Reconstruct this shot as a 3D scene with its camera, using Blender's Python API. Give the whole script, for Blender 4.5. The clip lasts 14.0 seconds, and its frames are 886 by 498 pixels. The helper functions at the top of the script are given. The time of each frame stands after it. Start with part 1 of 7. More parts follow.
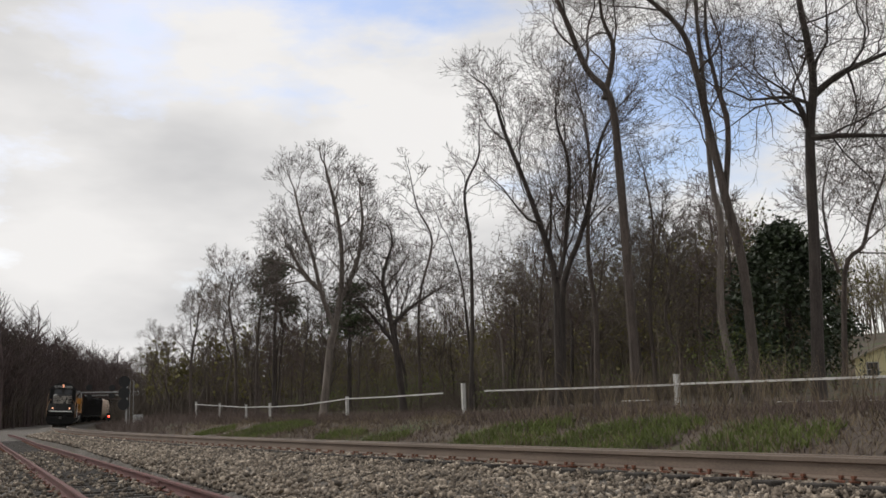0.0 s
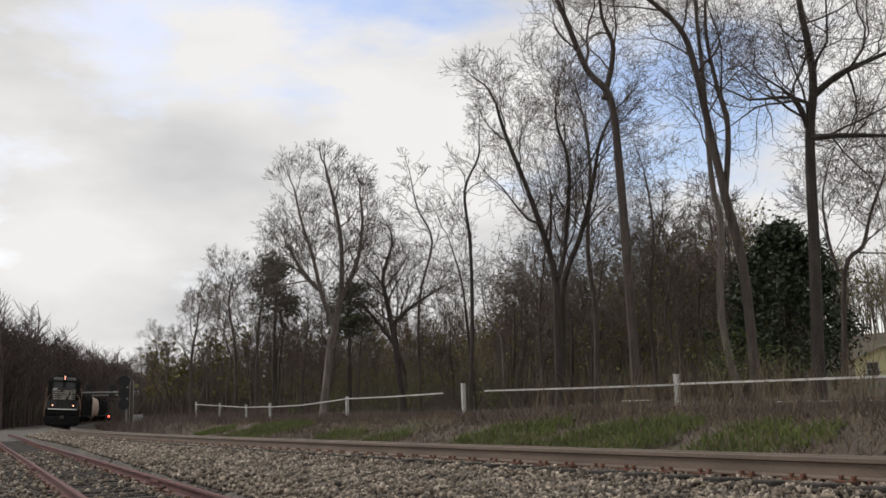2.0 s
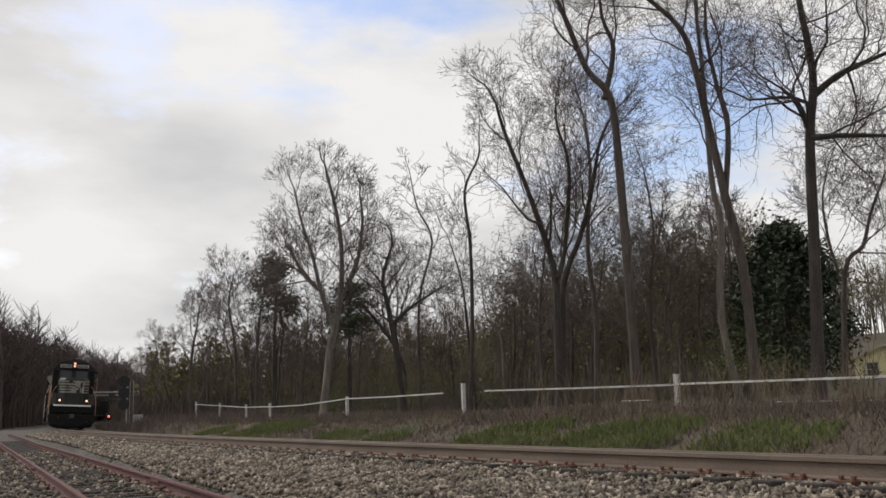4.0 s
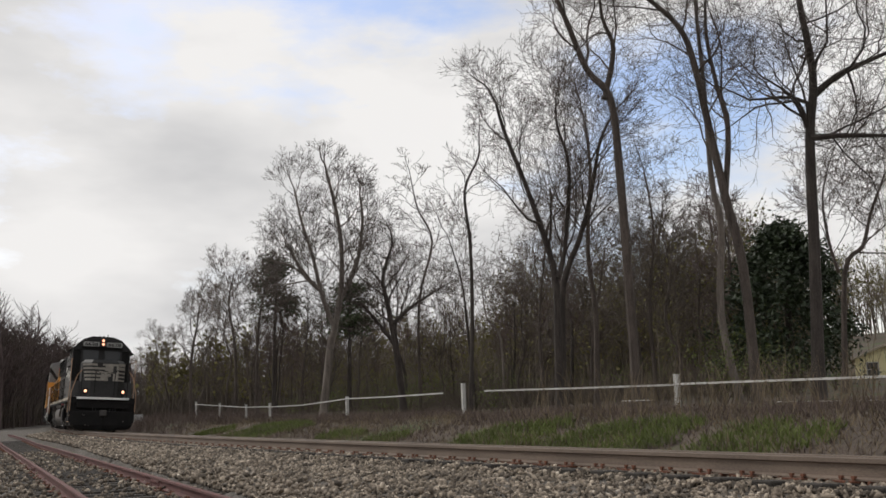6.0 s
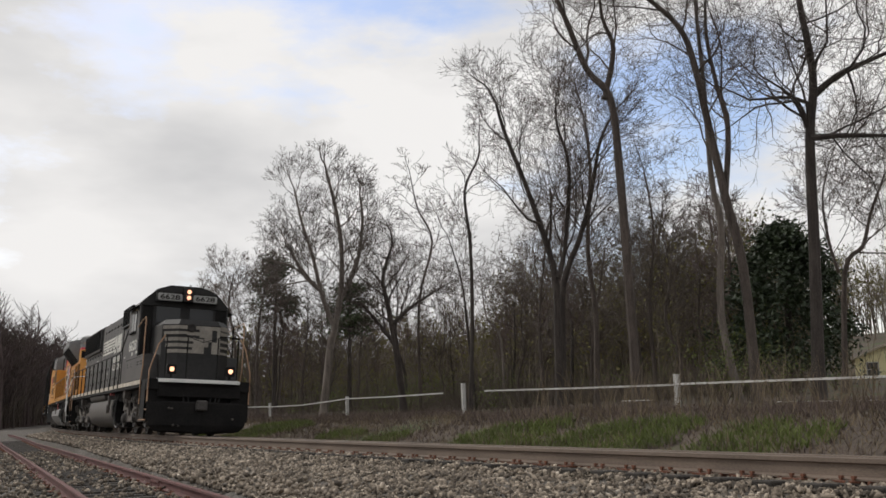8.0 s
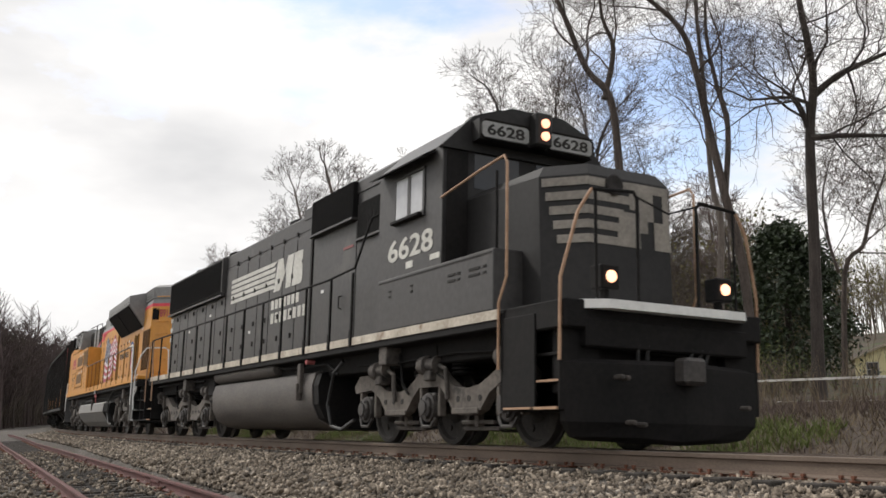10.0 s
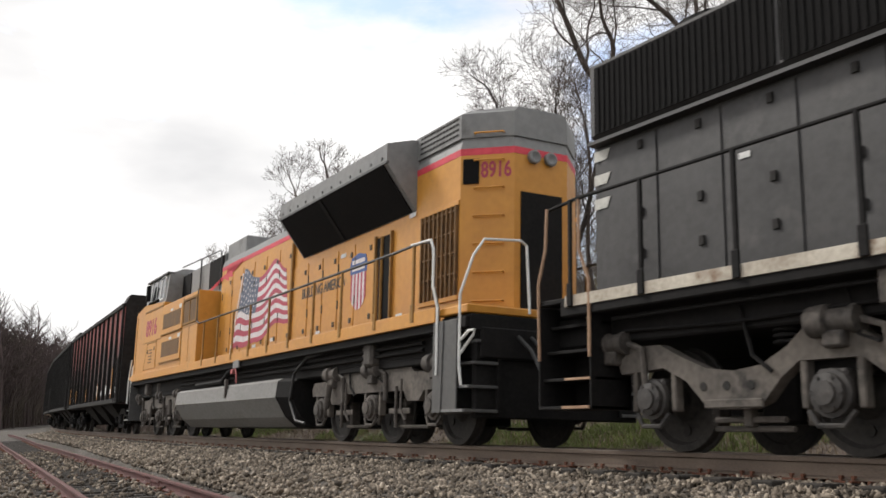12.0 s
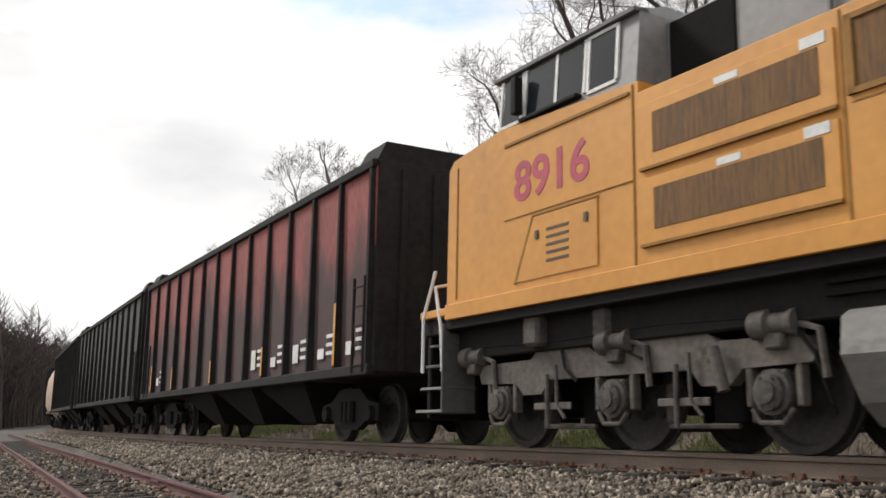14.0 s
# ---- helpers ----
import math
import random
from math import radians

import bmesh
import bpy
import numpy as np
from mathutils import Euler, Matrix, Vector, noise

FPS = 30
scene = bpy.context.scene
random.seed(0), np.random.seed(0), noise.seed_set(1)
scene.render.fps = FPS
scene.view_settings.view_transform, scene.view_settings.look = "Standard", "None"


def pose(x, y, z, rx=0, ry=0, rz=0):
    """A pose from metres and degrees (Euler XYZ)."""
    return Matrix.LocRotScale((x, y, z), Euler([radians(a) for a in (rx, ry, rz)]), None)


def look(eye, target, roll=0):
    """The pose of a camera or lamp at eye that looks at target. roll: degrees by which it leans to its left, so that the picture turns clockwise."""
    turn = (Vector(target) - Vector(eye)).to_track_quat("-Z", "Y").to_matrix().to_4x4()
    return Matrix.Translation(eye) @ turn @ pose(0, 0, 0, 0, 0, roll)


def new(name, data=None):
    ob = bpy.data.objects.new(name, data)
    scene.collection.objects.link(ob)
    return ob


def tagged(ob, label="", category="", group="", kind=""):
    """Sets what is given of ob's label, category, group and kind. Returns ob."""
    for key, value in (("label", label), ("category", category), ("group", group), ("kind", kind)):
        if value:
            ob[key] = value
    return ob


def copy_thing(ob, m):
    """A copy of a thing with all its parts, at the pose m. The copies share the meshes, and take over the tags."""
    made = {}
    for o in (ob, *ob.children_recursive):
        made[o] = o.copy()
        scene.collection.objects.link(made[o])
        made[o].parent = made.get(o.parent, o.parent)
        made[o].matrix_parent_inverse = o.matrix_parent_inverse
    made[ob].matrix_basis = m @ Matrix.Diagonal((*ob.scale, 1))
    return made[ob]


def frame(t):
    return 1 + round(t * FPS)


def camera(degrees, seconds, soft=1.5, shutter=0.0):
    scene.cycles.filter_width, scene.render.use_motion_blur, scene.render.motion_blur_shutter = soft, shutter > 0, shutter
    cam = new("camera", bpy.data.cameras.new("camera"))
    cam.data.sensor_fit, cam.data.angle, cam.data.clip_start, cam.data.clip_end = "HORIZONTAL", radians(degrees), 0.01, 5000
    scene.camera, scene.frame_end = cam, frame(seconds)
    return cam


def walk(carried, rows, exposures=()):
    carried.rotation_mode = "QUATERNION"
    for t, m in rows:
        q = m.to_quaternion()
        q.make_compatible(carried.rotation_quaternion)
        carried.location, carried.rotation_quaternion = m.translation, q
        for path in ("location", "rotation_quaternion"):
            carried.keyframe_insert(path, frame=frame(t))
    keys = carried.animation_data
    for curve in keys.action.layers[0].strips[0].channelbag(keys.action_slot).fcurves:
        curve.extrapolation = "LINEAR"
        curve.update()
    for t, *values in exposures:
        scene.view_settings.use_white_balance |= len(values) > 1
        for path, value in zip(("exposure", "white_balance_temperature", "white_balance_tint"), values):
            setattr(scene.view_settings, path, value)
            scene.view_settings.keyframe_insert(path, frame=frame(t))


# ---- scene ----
# ---------------------------------------------------------------- camera
EYE = 0.49
CAM_POSE = pose(0, 0, EYE, 0, 0, 58.815) @ pose(0, 0, 0, 99.27) @ pose(0, 0, 0, 0, 0, -1.237)
cam = camera(49.34, 14.0, soft=1.6, shutter=0.1)
walk(cam, [(0.0, CAM_POSE), (14.0, CAM_POSE)], exposures=[(0.0, -0.1), (7.7, -0.1), (9.4, 0.07), (10.6, 0.32), (14.0, 0.35)])

# ---------------------------------------------------------------- light
SUN_EL, SUN_AZ = 42.0, 245.0      # azimuth clockwise from +y
world = bpy.data.worlds.new("world")
scene.world = world
world.use_nodes = True
wn, wl = world.node_tree.nodes, world.node_tree.links
wn.clear()
w_out = wn.new("ShaderNodeOutputWorld")
w_bg = wn.new("ShaderNodeBackground")
w_sky = wn.new("ShaderNodeTexSky")
w_sky.sky_type = "NISHITA"
w_sky.sun_disc = False
w_sky.sun_elevation = radians(SUN_EL)
w_sky.sun_rotation = radians(SUN_AZ)
w_sky.dust_density = 1.0
w_co = wn.new("ShaderNodeTexCoord")
w_map = wn.new("ShaderNodeMapping")
w_map.inputs["Scale"].default_value = (1.0, 1.0, 2.6)
w_map.inputs["Location"].default_value = (0.35, 0.1, 0.0)
w_n1 = wn.new("ShaderNodeTexNoise")
w_n1.inputs["Scale"].default_value = 2.3
w_n1.inputs["Detail"].default_value = 8.0
w_n1.inputs["Roughness"].default_value = 0.58
w_r1 = wn.new("ShaderNodeValToRGB")
w_r1.color_ramp.elements[0].position = 0.33
w_r1.color_ramp.elements[1].position = 0.46
w_n2 = wn.new("ShaderNodeTexNoise")
w_n2.inputs["Scale"].default_value = 3.1
w_n2.inputs["Detail"].default_value = 5.0
w_r2 = wn.new("ShaderNodeValToRGB")
w_r2.color_ramp.elements[0].position = 0.32
w_r2.color_ramp.elements[0].color = (7.5, 7.45, 7.5, 1)
w_r2.color_ramp.elements[1].position = 0.58
w_r2.color_ramp.elements[1].color = (10.6, 10.4, 10.25, 1)
w_mix = wn.new("ShaderNodeMix")
w_mix.data_type = "RGBA"
w_skymul = wn.new("ShaderNodeMix")
w_skymul.data_type, w_skymul.blend_type = "RGBA", "MULTIPLY"
w_skymul.inputs["Factor"].default_value = 1.0
w_skymul.inputs[7].default_value = (2.5, 2.2, 2.1, 1)
wl.new(w_co.outputs["Generated"], w_map.inputs["Vector"])
wl.new(w_map.outputs["Vector"], w_n1.inputs["Vector"])
wl.new(w_map.outputs["Vector"], w_n2.inputs["Vector"])
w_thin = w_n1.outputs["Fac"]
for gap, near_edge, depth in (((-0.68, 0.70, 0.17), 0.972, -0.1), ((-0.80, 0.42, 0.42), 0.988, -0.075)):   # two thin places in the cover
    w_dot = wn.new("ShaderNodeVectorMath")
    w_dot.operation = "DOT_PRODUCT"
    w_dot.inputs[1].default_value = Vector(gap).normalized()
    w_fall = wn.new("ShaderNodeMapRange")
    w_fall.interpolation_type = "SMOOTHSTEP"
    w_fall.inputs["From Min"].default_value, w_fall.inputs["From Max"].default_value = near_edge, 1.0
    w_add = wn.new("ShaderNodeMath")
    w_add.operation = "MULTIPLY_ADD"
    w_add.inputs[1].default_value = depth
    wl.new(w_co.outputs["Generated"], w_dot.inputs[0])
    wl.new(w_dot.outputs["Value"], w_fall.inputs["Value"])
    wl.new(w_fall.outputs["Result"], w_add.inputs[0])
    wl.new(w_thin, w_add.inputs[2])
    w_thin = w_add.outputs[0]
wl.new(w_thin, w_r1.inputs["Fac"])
wl.new(w_n2.outputs["Fac"], w_r2.inputs["Fac"])
wl.new(w_sky.outputs["Color"], w_skymul.inputs[6])
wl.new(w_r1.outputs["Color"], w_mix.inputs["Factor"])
wl.new(w_skymul.outputs[2], w_mix.inputs[6])
wl.new(w_r2.outputs["Color"], w_mix.inputs[7])
wl.new(w_mix.outputs[2], w_bg.inputs["Color"])
w_bg.inputs["Strength"].default_value = 0.09
wl.new(w_bg.outputs["Background"], w_out.inputs["Surface"])

sun = new("sun", bpy.data.lights.new("sun", "SUN"))
sun.data.energy, sun.data.angle, sun.data.color = 2.0, radians(11), (1.0, 0.96, 0.9)
_az, _el = radians(SUN_AZ), radians(SUN_EL)
sun_from = Vector((math.sin(_az) * math.cos(_el), math.cos(_az) * math.cos(_el), math.sin(_el)))
sun.matrix_world = look(sun_from * 100, (0, 0, 0))
# ---------------------------------------------------------------- mesh building
class Build:
    """Collects the faces of one mesh."""

    def __init__(self):
        self.v, self.f = [], []

    def add(self, verts, faces):
        n = len(self.v)
        self.v += [tuple(a) for a in verts]
        self.f += [tuple(i + n for i in a) for a in faces]
        return self

    def box(self, x0, x1, y0, y1, z0, z1, c=0.0):
        """A box; c cuts its edges along all three directions."""
        if c <= 0:
            v = [(x, y, z) for x in (x0, x1) for y in (y0, y1) for z in (z0, z1)]
            return self.add(v, [(0, 1, 3, 2), (4, 6, 7, 5), (0, 4, 5, 1), (2, 3, 7, 6), (0, 2, 6, 4), (1, 5, 7, 3)])
        bm = bmesh.new()
        bmesh.ops.create_cube(bm, size=1.0)
        for v in bm.verts:
            v.co = Vector(((x0 + x1) / 2 + v.co.x * (x1 - x0), (y0 + y1) / 2 + v.co.y * (y1 - y0), (z0 + z1) / 2 + v.co.z * (z1 - z0)))
        bmesh.ops.bevel(bm, geom=bm.edges[:], offset=c, segments=1, affect="EDGES")
        bm.verts.index_update()
        self.add([v.co for v in bm.verts], [[v.index for v in f.verts] for f in bm.faces])
        bm.free()
        return self

    def tube(self, pts, r, n=6, caps=True):
        """A round bar along pts; r is one radius or one per point."""
        pts = [Vector(p) for p in pts]
        rs = r if isinstance(r, (list, tuple)) else [r] * len(pts)
        base = len(self.v)
        prev = None
        for i, p in enumerate(pts):
            d = (pts[min(i + 1, len(pts) - 1)] - pts[max(i - 1, 0)]).normalized()
            if prev is None:
                a = d.orthogonal().normalized()
            else:
                a = prev - d * prev.dot(d)
                a = a.normalized() if a.length > 1e-6 else d.orthogonal().normalized()
            prev = a
            b = d.cross(a)
            for k in range(n):
                w = 2 * math.pi * k / n
                q = p + (a * math.cos(w) + b * math.sin(w)) * rs[i]
                self.v.append((q.x, q.y, q.z))
        for i in range(len(pts) - 1):
            for k in range(n):
                j = (k + 1) % n
                self.f.append((base + i * n + k, base + i * n + j, base + (i + 1) * n + j, base + (i + 1) * n + k))
        if caps:
            self.f.append(tuple(base + k for k in reversed(range(n))))
            self.f.append(tuple(base + (len(pts) - 1) * n + k for k in range(n)))
        return self

    def prism(self, prof, axis, a, b):
        """A closed profile pulled along an axis from a to b. Axis x: profile (y, z); y: (x, z); z: (x, y)."""
        def at(p, k):
            return {"x": (k, p[0], p[1]), "y": (p[0], k, p[1]), "z": (p[0], p[1], k)}[axis]
        n = len(prof)
        v = [at(p, a) for p in prof] + [at(p, b) for p in prof]
        f = [tuple(range(n))[::-1], tuple(range(n, 2 * n))]
        f += [(i, (i + 1) % n, n + (i + 1) % n, n + i) for i in range(n)]
        return self.add(v, f)

    def loft(self, rings, caps=True):
        """Rings of equal length joined one to the next."""
        base, n = len(self.v), len(rings[0])
        for r in rings:
            self.v += [tuple(p) for p in r]
        for i in range(len(rings) - 1):
            for k in range(n):
                j = (k + 1) % n
                self.f.append((base + i * n + k, base + i * n + j, base + (i + 1) * n + j, base + (i + 1) * n + k))
        if caps:
            self.f.append(tuple(base + k for k in reversed(range(n))))
            self.f.append(tuple(base + (len(rings) - 1) * n + k for k in range(n)))
        return self

    def turn(self, prof, n=20, axis="y", c=(0, 0, 0)):
        """A profile of (radius, place along the axis) turned round the axis through c."""
        rings = []
        for r, t in prof:
            ring = []
            for k in range(n):
                w = 2 * math.pi * k / n
                p = {"y": (r * math.cos(w), t, r * math.sin(w)), "x": (t, r * math.cos(w), r * math.sin(w)), "z": (r * math.cos(w), r * math.sin(w), t)}[axis]
                ring.append((p[0] + c[0], p[1] + c[1], p[2] + c[2]))
            rings.append(ring)
        return self.loft(rings)

    def mirror_y(self):
        """The same again on the other side."""
        n = len(self.v)
        self.v += [(x, -y, z) for x, y, z in self.v]
        self.f += [tuple(i + n for i in reversed(f)) for f in self.f]
        return self

    def move(self, m):
        self.v = [tuple(m @ Vector(p)) for p in self.v]
        return self

    def mesh(self, name, material, smooth=False):
        me = bpy.data.meshes.new(name)
        me.from_pydata(self.v, [], self.f)
        bm = bmesh.new()
        bm.from_mesh(me)
        if len(self.f) < 4000:
            bmesh.ops.recalc_face_normals(bm, faces=bm.faces[:])
        bm.to_mesh(me)
        bm.free()
        if smooth:
            me.polygons.foreach_set("use_smooth", [True] * len(me.polygons))
            me.set_sharp_from_angle(angle=radians(38))
        if material:
            me.materials.append(material)
        me.update()
        return me


def part(name, b, material, parent=None, label="", smooth=False):
    """One mesh object under a thing or a part."""
    ob = new(name, b.mesh(name, material, smooth))
    ob.parent = parent
    if label:
        ob["label"] = label
    return ob


def thing(name, label, category, group="", kind="", at=None):
    ob = new(name)
    ob.empty_display_size = 0.2
    tagged(ob, label, category, group, kind)
    if at is not None:
        ob.matrix_basis = at
    return ob


def share(name, mesh, parent, m):
    ob = new(name, mesh)
    ob.parent = parent
    ob.matrix_basis = m
    return ob


# ---------------------------------------------------------------- materials
def make_mat(name, c1, c2, rough=0.6, metal=0.0, scale=3.0, fine=40.0, bump=0.15, dist=0.01, spots=None, spot_scale=1.2, spot_at=0.6, stretch=(1, 1, 1), rough2=None, obj_random=0.0, spec=0.5):
    """A surface whose colour drifts between c1 and c2 at two scales, with fine relief, and patches of a third colour."""
    m = bpy.data.materials.new(name)
    m.use_nodes = True
    n, l = m.node_tree.nodes, m.node_tree.links
    bsdf = n["Principled BSDF"]
    co = n.new("ShaderNodeTexCoord")
    mp = n.new("ShaderNodeMapping")
    mp.inputs["Scale"].default_value = stretch
    l.new(co.outputs["Object"], mp.inputs["Vector"])
    a = n.new("ShaderNodeTexNoise")
    a.inputs["Scale"].default_value, a.inputs["Detail"].default_value = scale, 5.0
    b = n.new("ShaderNodeTexNoise")
    b.inputs["Scale"].default_value, b.inputs["Detail"].default_value = fine, 4.0
    l.new(mp.outputs["Vector"], a.inputs["Vector"])
    l.new(mp.outputs["Vector"], b.inputs["Vector"])
    s = n.new("ShaderNodeMath")
    s.operation = "MULTIPLY_ADD"
    s.inputs[1].default_value = 0.45
    l.new(b.outputs["Fac"], s.inputs[0])
    h = n.new("ShaderNodeMath")
    h.operation = "MULTIPLY"
    h.inputs[1].default_value = 0.6
    l.new(a.outputs["Fac"], h.inputs[0])
    l.new(h.outputs[0], s.inputs[2])
    ramp = n.new("ShaderNodeValToRGB")
    ramp.color_ramp.elements[0].position, ramp.color_ramp.elements[1].position = 0.36, 0.68
    ramp.color_ramp.elements[0].color, ramp.color_ramp.elements[1].color = (*c1, 1), (*c2, 1)
    l.new(s.outputs[0], ramp.inputs["Fac"])
    out = ramp.outputs["Color"]
    if spots:
        d = n.new("ShaderNodeTexNoise")
        d.inputs["Scale"].default_value, d.inputs["Detail"].default_value, d.inputs["Roughness"].default_value = spot_scale, 7.0, 0.65
        l.new(mp.outputs["Vector"], d.inputs["Vector"])
        r = n.new("ShaderNodeValToRGB")
        r.color_ramp.elements[0].position, r.color_ramp.elements[1].position = spot_at - 0.04, spot_at + 0.06
        l.new(d.outputs["Fac"], r.inputs["Fac"])
        x = n.new("ShaderNodeMix")
        x.data_type = "RGBA"
        l.new(r.outputs["Color"], x.inputs["Factor"])
        l.new(out, x.inputs[6])
        x.inputs[7].default_value = (*spots, 1)
        out = x.outputs[2]
    if obj_random:
        oi = n.new("ShaderNodeObjectInfo")
        hv = n.new("ShaderNodeHueSaturation")
        mr = n.new("ShaderNodeMapRange")
        mr.inputs["To Min"].default_value, mr.inputs["To Max"].default_value = 1 - obj_random, 1 + obj_random
        l.new(oi.outputs["Random"], mr.inputs["Value"])
        l.new(mr.outputs["Result"], hv.inputs["Value"])
        l.new(out, hv.inputs["Color"])
        out = hv.outputs["Color"]
    l.new(out, bsdf.inputs["Base Color"])
    rr = n.new("ShaderNodeMapRange")
    rr.inputs["To Min"].default_value, rr.inputs["To Max"].default_value = rough, rough2 if rough2 is not None else min(1.0, rough + 0.2)
    l.new(a.outputs["Fac"], rr.inputs["Value"])
    l.new(rr.outputs["Result"], bsdf.inputs["Roughness"])
    bsdf.inputs["Metallic"].default_value = metal
    bsdf.inputs["Specular IOR Level"].default_value = spec
    if bump:
        bp = n.new("ShaderNodeBump")
        bp.inputs["Strength"].default_value, bp.inputs["Distance"].default_value = bump, dist
        l.new(b.outputs["Fac"], bp.inputs["Height"])
        l.new(bp.outputs["Normal"], bsdf.inputs["Normal"])
    return m


def glow_mat(name, colour, strength):
    m = bpy.data.materials.new(name)
    m.use_nodes = True
    b = m.node_tree.nodes["Principled BSDF"]
    b.inputs["Base Color"].default_value = (*colour, 1)
    b.inputs["Emission Color"].default_value = (*colour, 1)
    b.inputs["Emission Strength"].default_value = strength
    return m


# ---------------------------------------------------------------- the line of the railway
CANT, GRADE = 2.876, 0.00755
BEND = (-0.0017143, 2.243e-5, 3.95e-7)
_S = np.arange(-2600.0, 1500.01, 0.5)


def _curvature(s):
    k = BEND[0] + BEND[1] * s + BEND[2] * s * s
    k = np.where(s < -95, np.where(s < -320, 0.0, -0.0012), k)
    return np.where(s > 30, np.where(s > 140, 0.0, -0.0008), k)


_i0 = int(np.argmin(abs(_S)))
_th = -np.concatenate([[0], np.cumsum((_curvature(_S[1:]) + _curvature(_S[:-1])) * 0.25)])
_th -= _th[_i0]
_dx, _dy = np.cos(_th), np.sin(_th)
_X = np.concatenate([[0], np.cumsum((_dx[1:] + _dx[:-1]) * 0.25)])
_Y = np.concatenate([[0], np.cumsum((_dy[1:] + _dy[:-1]) * 0.25)])
_X, _Y = _X - _X[_i0], _Y - _Y[_i0] + 7.866


def rise(s):
    """Height of the line: the measured grade near the camera, easing to level far away."""
    return GRADE * 130 * np.tanh(np.asarray(s) / 130.0)


def line(s):
    """The track's middle at s metres along: x, y, z and heading."""
    return float(np.interp(s, _S, _X)), float(np.interp(s, _S, _Y)), float(rise(s)), float(np.interp(s, _S, _th))


def beside(s, w, z=0.0, cant=False):
    """A place w metres to the camera's side of the track's middle, z above the rails."""
    x, y, h, th = line(s)
    if cant:
        c = radians(CANT)
        w, z = w * math.cos(c) - z * math.sin(c), z * math.cos(c) + w * math.sin(c)
    return Vector((x + math.sin(th) * w, y - math.cos(th) * w, h + z))


def siding(s):
    """Sideways place of the rusty side track's middle."""
    return 3.55 + (0.00113 * (s + 45) ** 2 if s > -45 else 0.00117 * (s + 55) ** 2 if s < -55 else 0.0)


SIDING_Z = -0.45


def profile(s, w):
    """Ground height above the rails' level, w metres to the camera's side."""
    n = noise.noise(Vector((s * 0.25, w * 0.25, 0))) * 0.08 + noise.noise(Vector((s * 0.06, w * 0.06, 5))) * 0.15
    if w >= 0:
        pts = ((0, -0.27), (1.35, -0.25), (2.0, -0.33), (3.0, -0.53), (5.0, -0.62), (9, -0.64), (14, -0.7), (40, -0.6), (2000, -0.6))
        n *= 0.0 if w < 2 else 0.3
        if w > 14:
            n *= 3
    else:
        pts = ((0, -0.25), (1.4, -0.34), (2.2, -0.55), (4.2, -0.6), (5.6, -0.42), (7.2, -0.02), (8.8, 0.26), (10.5, 0.34), (15, 0.4), (25, 0.7), (55, 2.3), (75, 5.0), (110, 10.5), (160, 14.0), (400, 16), (2000, 16))
        n *= min(1.0, max(0.0, (-w - 2.5) / 4)) * (1 if w > -15 else 2.0)
    w = abs(w)
    for (a, b), (c, d) in zip(pts, pts[1:]):
        if w <= c:
            return b + (d - b) * (w - a) / (c - a) + n
    return pts[-1][1] + n


def nearest(x, y):
    i = int(np.argmin((_X - x) ** 2 + (_Y - y) ** 2))
    w = (x - _X[i]) * math.sin(_th[i]) - (y - _Y[i]) * math.cos(_th[i])
    return float(_S[i]), float(w)


def ground_z(x, y):
    s, w = nearest(x, y)
    return float(rise(s)) + profile(s, w)
# ---------------------------------------------------------------- ground and track materials
M_EARTH = make_mat("earth_and_dry_grass", (0.042, 0.032, 0.024), (0.11, 0.083, 0.062), 0.95, scale=0.5, fine=9.0, bump=0.6, dist=0.06, spots=(0.05, 0.075, 0.018), spot_scale=0.28, spot_at=0.56)
M_BALLAST = make_mat("ballast_bed", (0.03, 0.026, 0.022), (0.15, 0.133, 0.115), 0.95, scale=6, fine=26.0, bump=1.0, dist=0.05)
M_STONE = make_mat("ballast_stone", (0.112, 0.097, 0.081), (0.31, 0.276, 0.235), 0.9, scale=2.2, fine=30, bump=0.3, dist=0.01, spots=(0.48, 0.45, 0.41), spot_scale=6, spot_at=0.62)
M_RAIL = make_mat("weathered_rail_steel", (0.09, 0.066, 0.05), (0.175, 0.132, 0.102), 0.7, 0.05, scale=1.2, fine=30, bump=0.2, stretch=(1, 1, 4))
M_RAILTOP = make_mat("polished_rail_head", (0.12, 0.11, 0.1), (0.2, 0.185, 0.175), 0.45, 0.6, scale=3, fine=50, bump=0.05)
M_RUSTRAIL = make_mat("rusty_rail", (0.06, 0.023, 0.021), (0.13, 0.052, 0.048), 0.8, 0.0, scale=3, fine=40, bump=0.3)
M_SPIKE = make_mat("rusty_fastenings", (0.06, 0.025, 0.015), (0.17, 0.07, 0.04), 0.9, scale=4, fine=40)
M_TIE = make_mat("old_creosoted_wood", (0.014, 0.012, 0.01), (0.05, 0.042, 0.035), 0.9, scale=2, fine=22, bump=0.5, dist=0.02, stretch=(1, 6, 6))


def fast_mesh(name, verts, faces, material, attr=None):
    """A mesh from arrays; faces of one size."""
    me = bpy.data.meshes.new(name)
    n, k = faces.shape
    me.vertices.add(len(verts))
    me.vertices.foreach_set("co", np.ascontiguousarray(verts, dtype=np.float32).ravel())
    me.loops.add(n * k)
    me.loops.foreach_set("vertex_index", np.ascontiguousarray(faces, dtype=np.int32).ravel())
    me.polygons.add(n)
    me.polygons.foreach_set("loop_start", np.arange(n, dtype=np.int32) * k)
    me.update(calc_edges=True)
    me.materials.append(material)
    return me


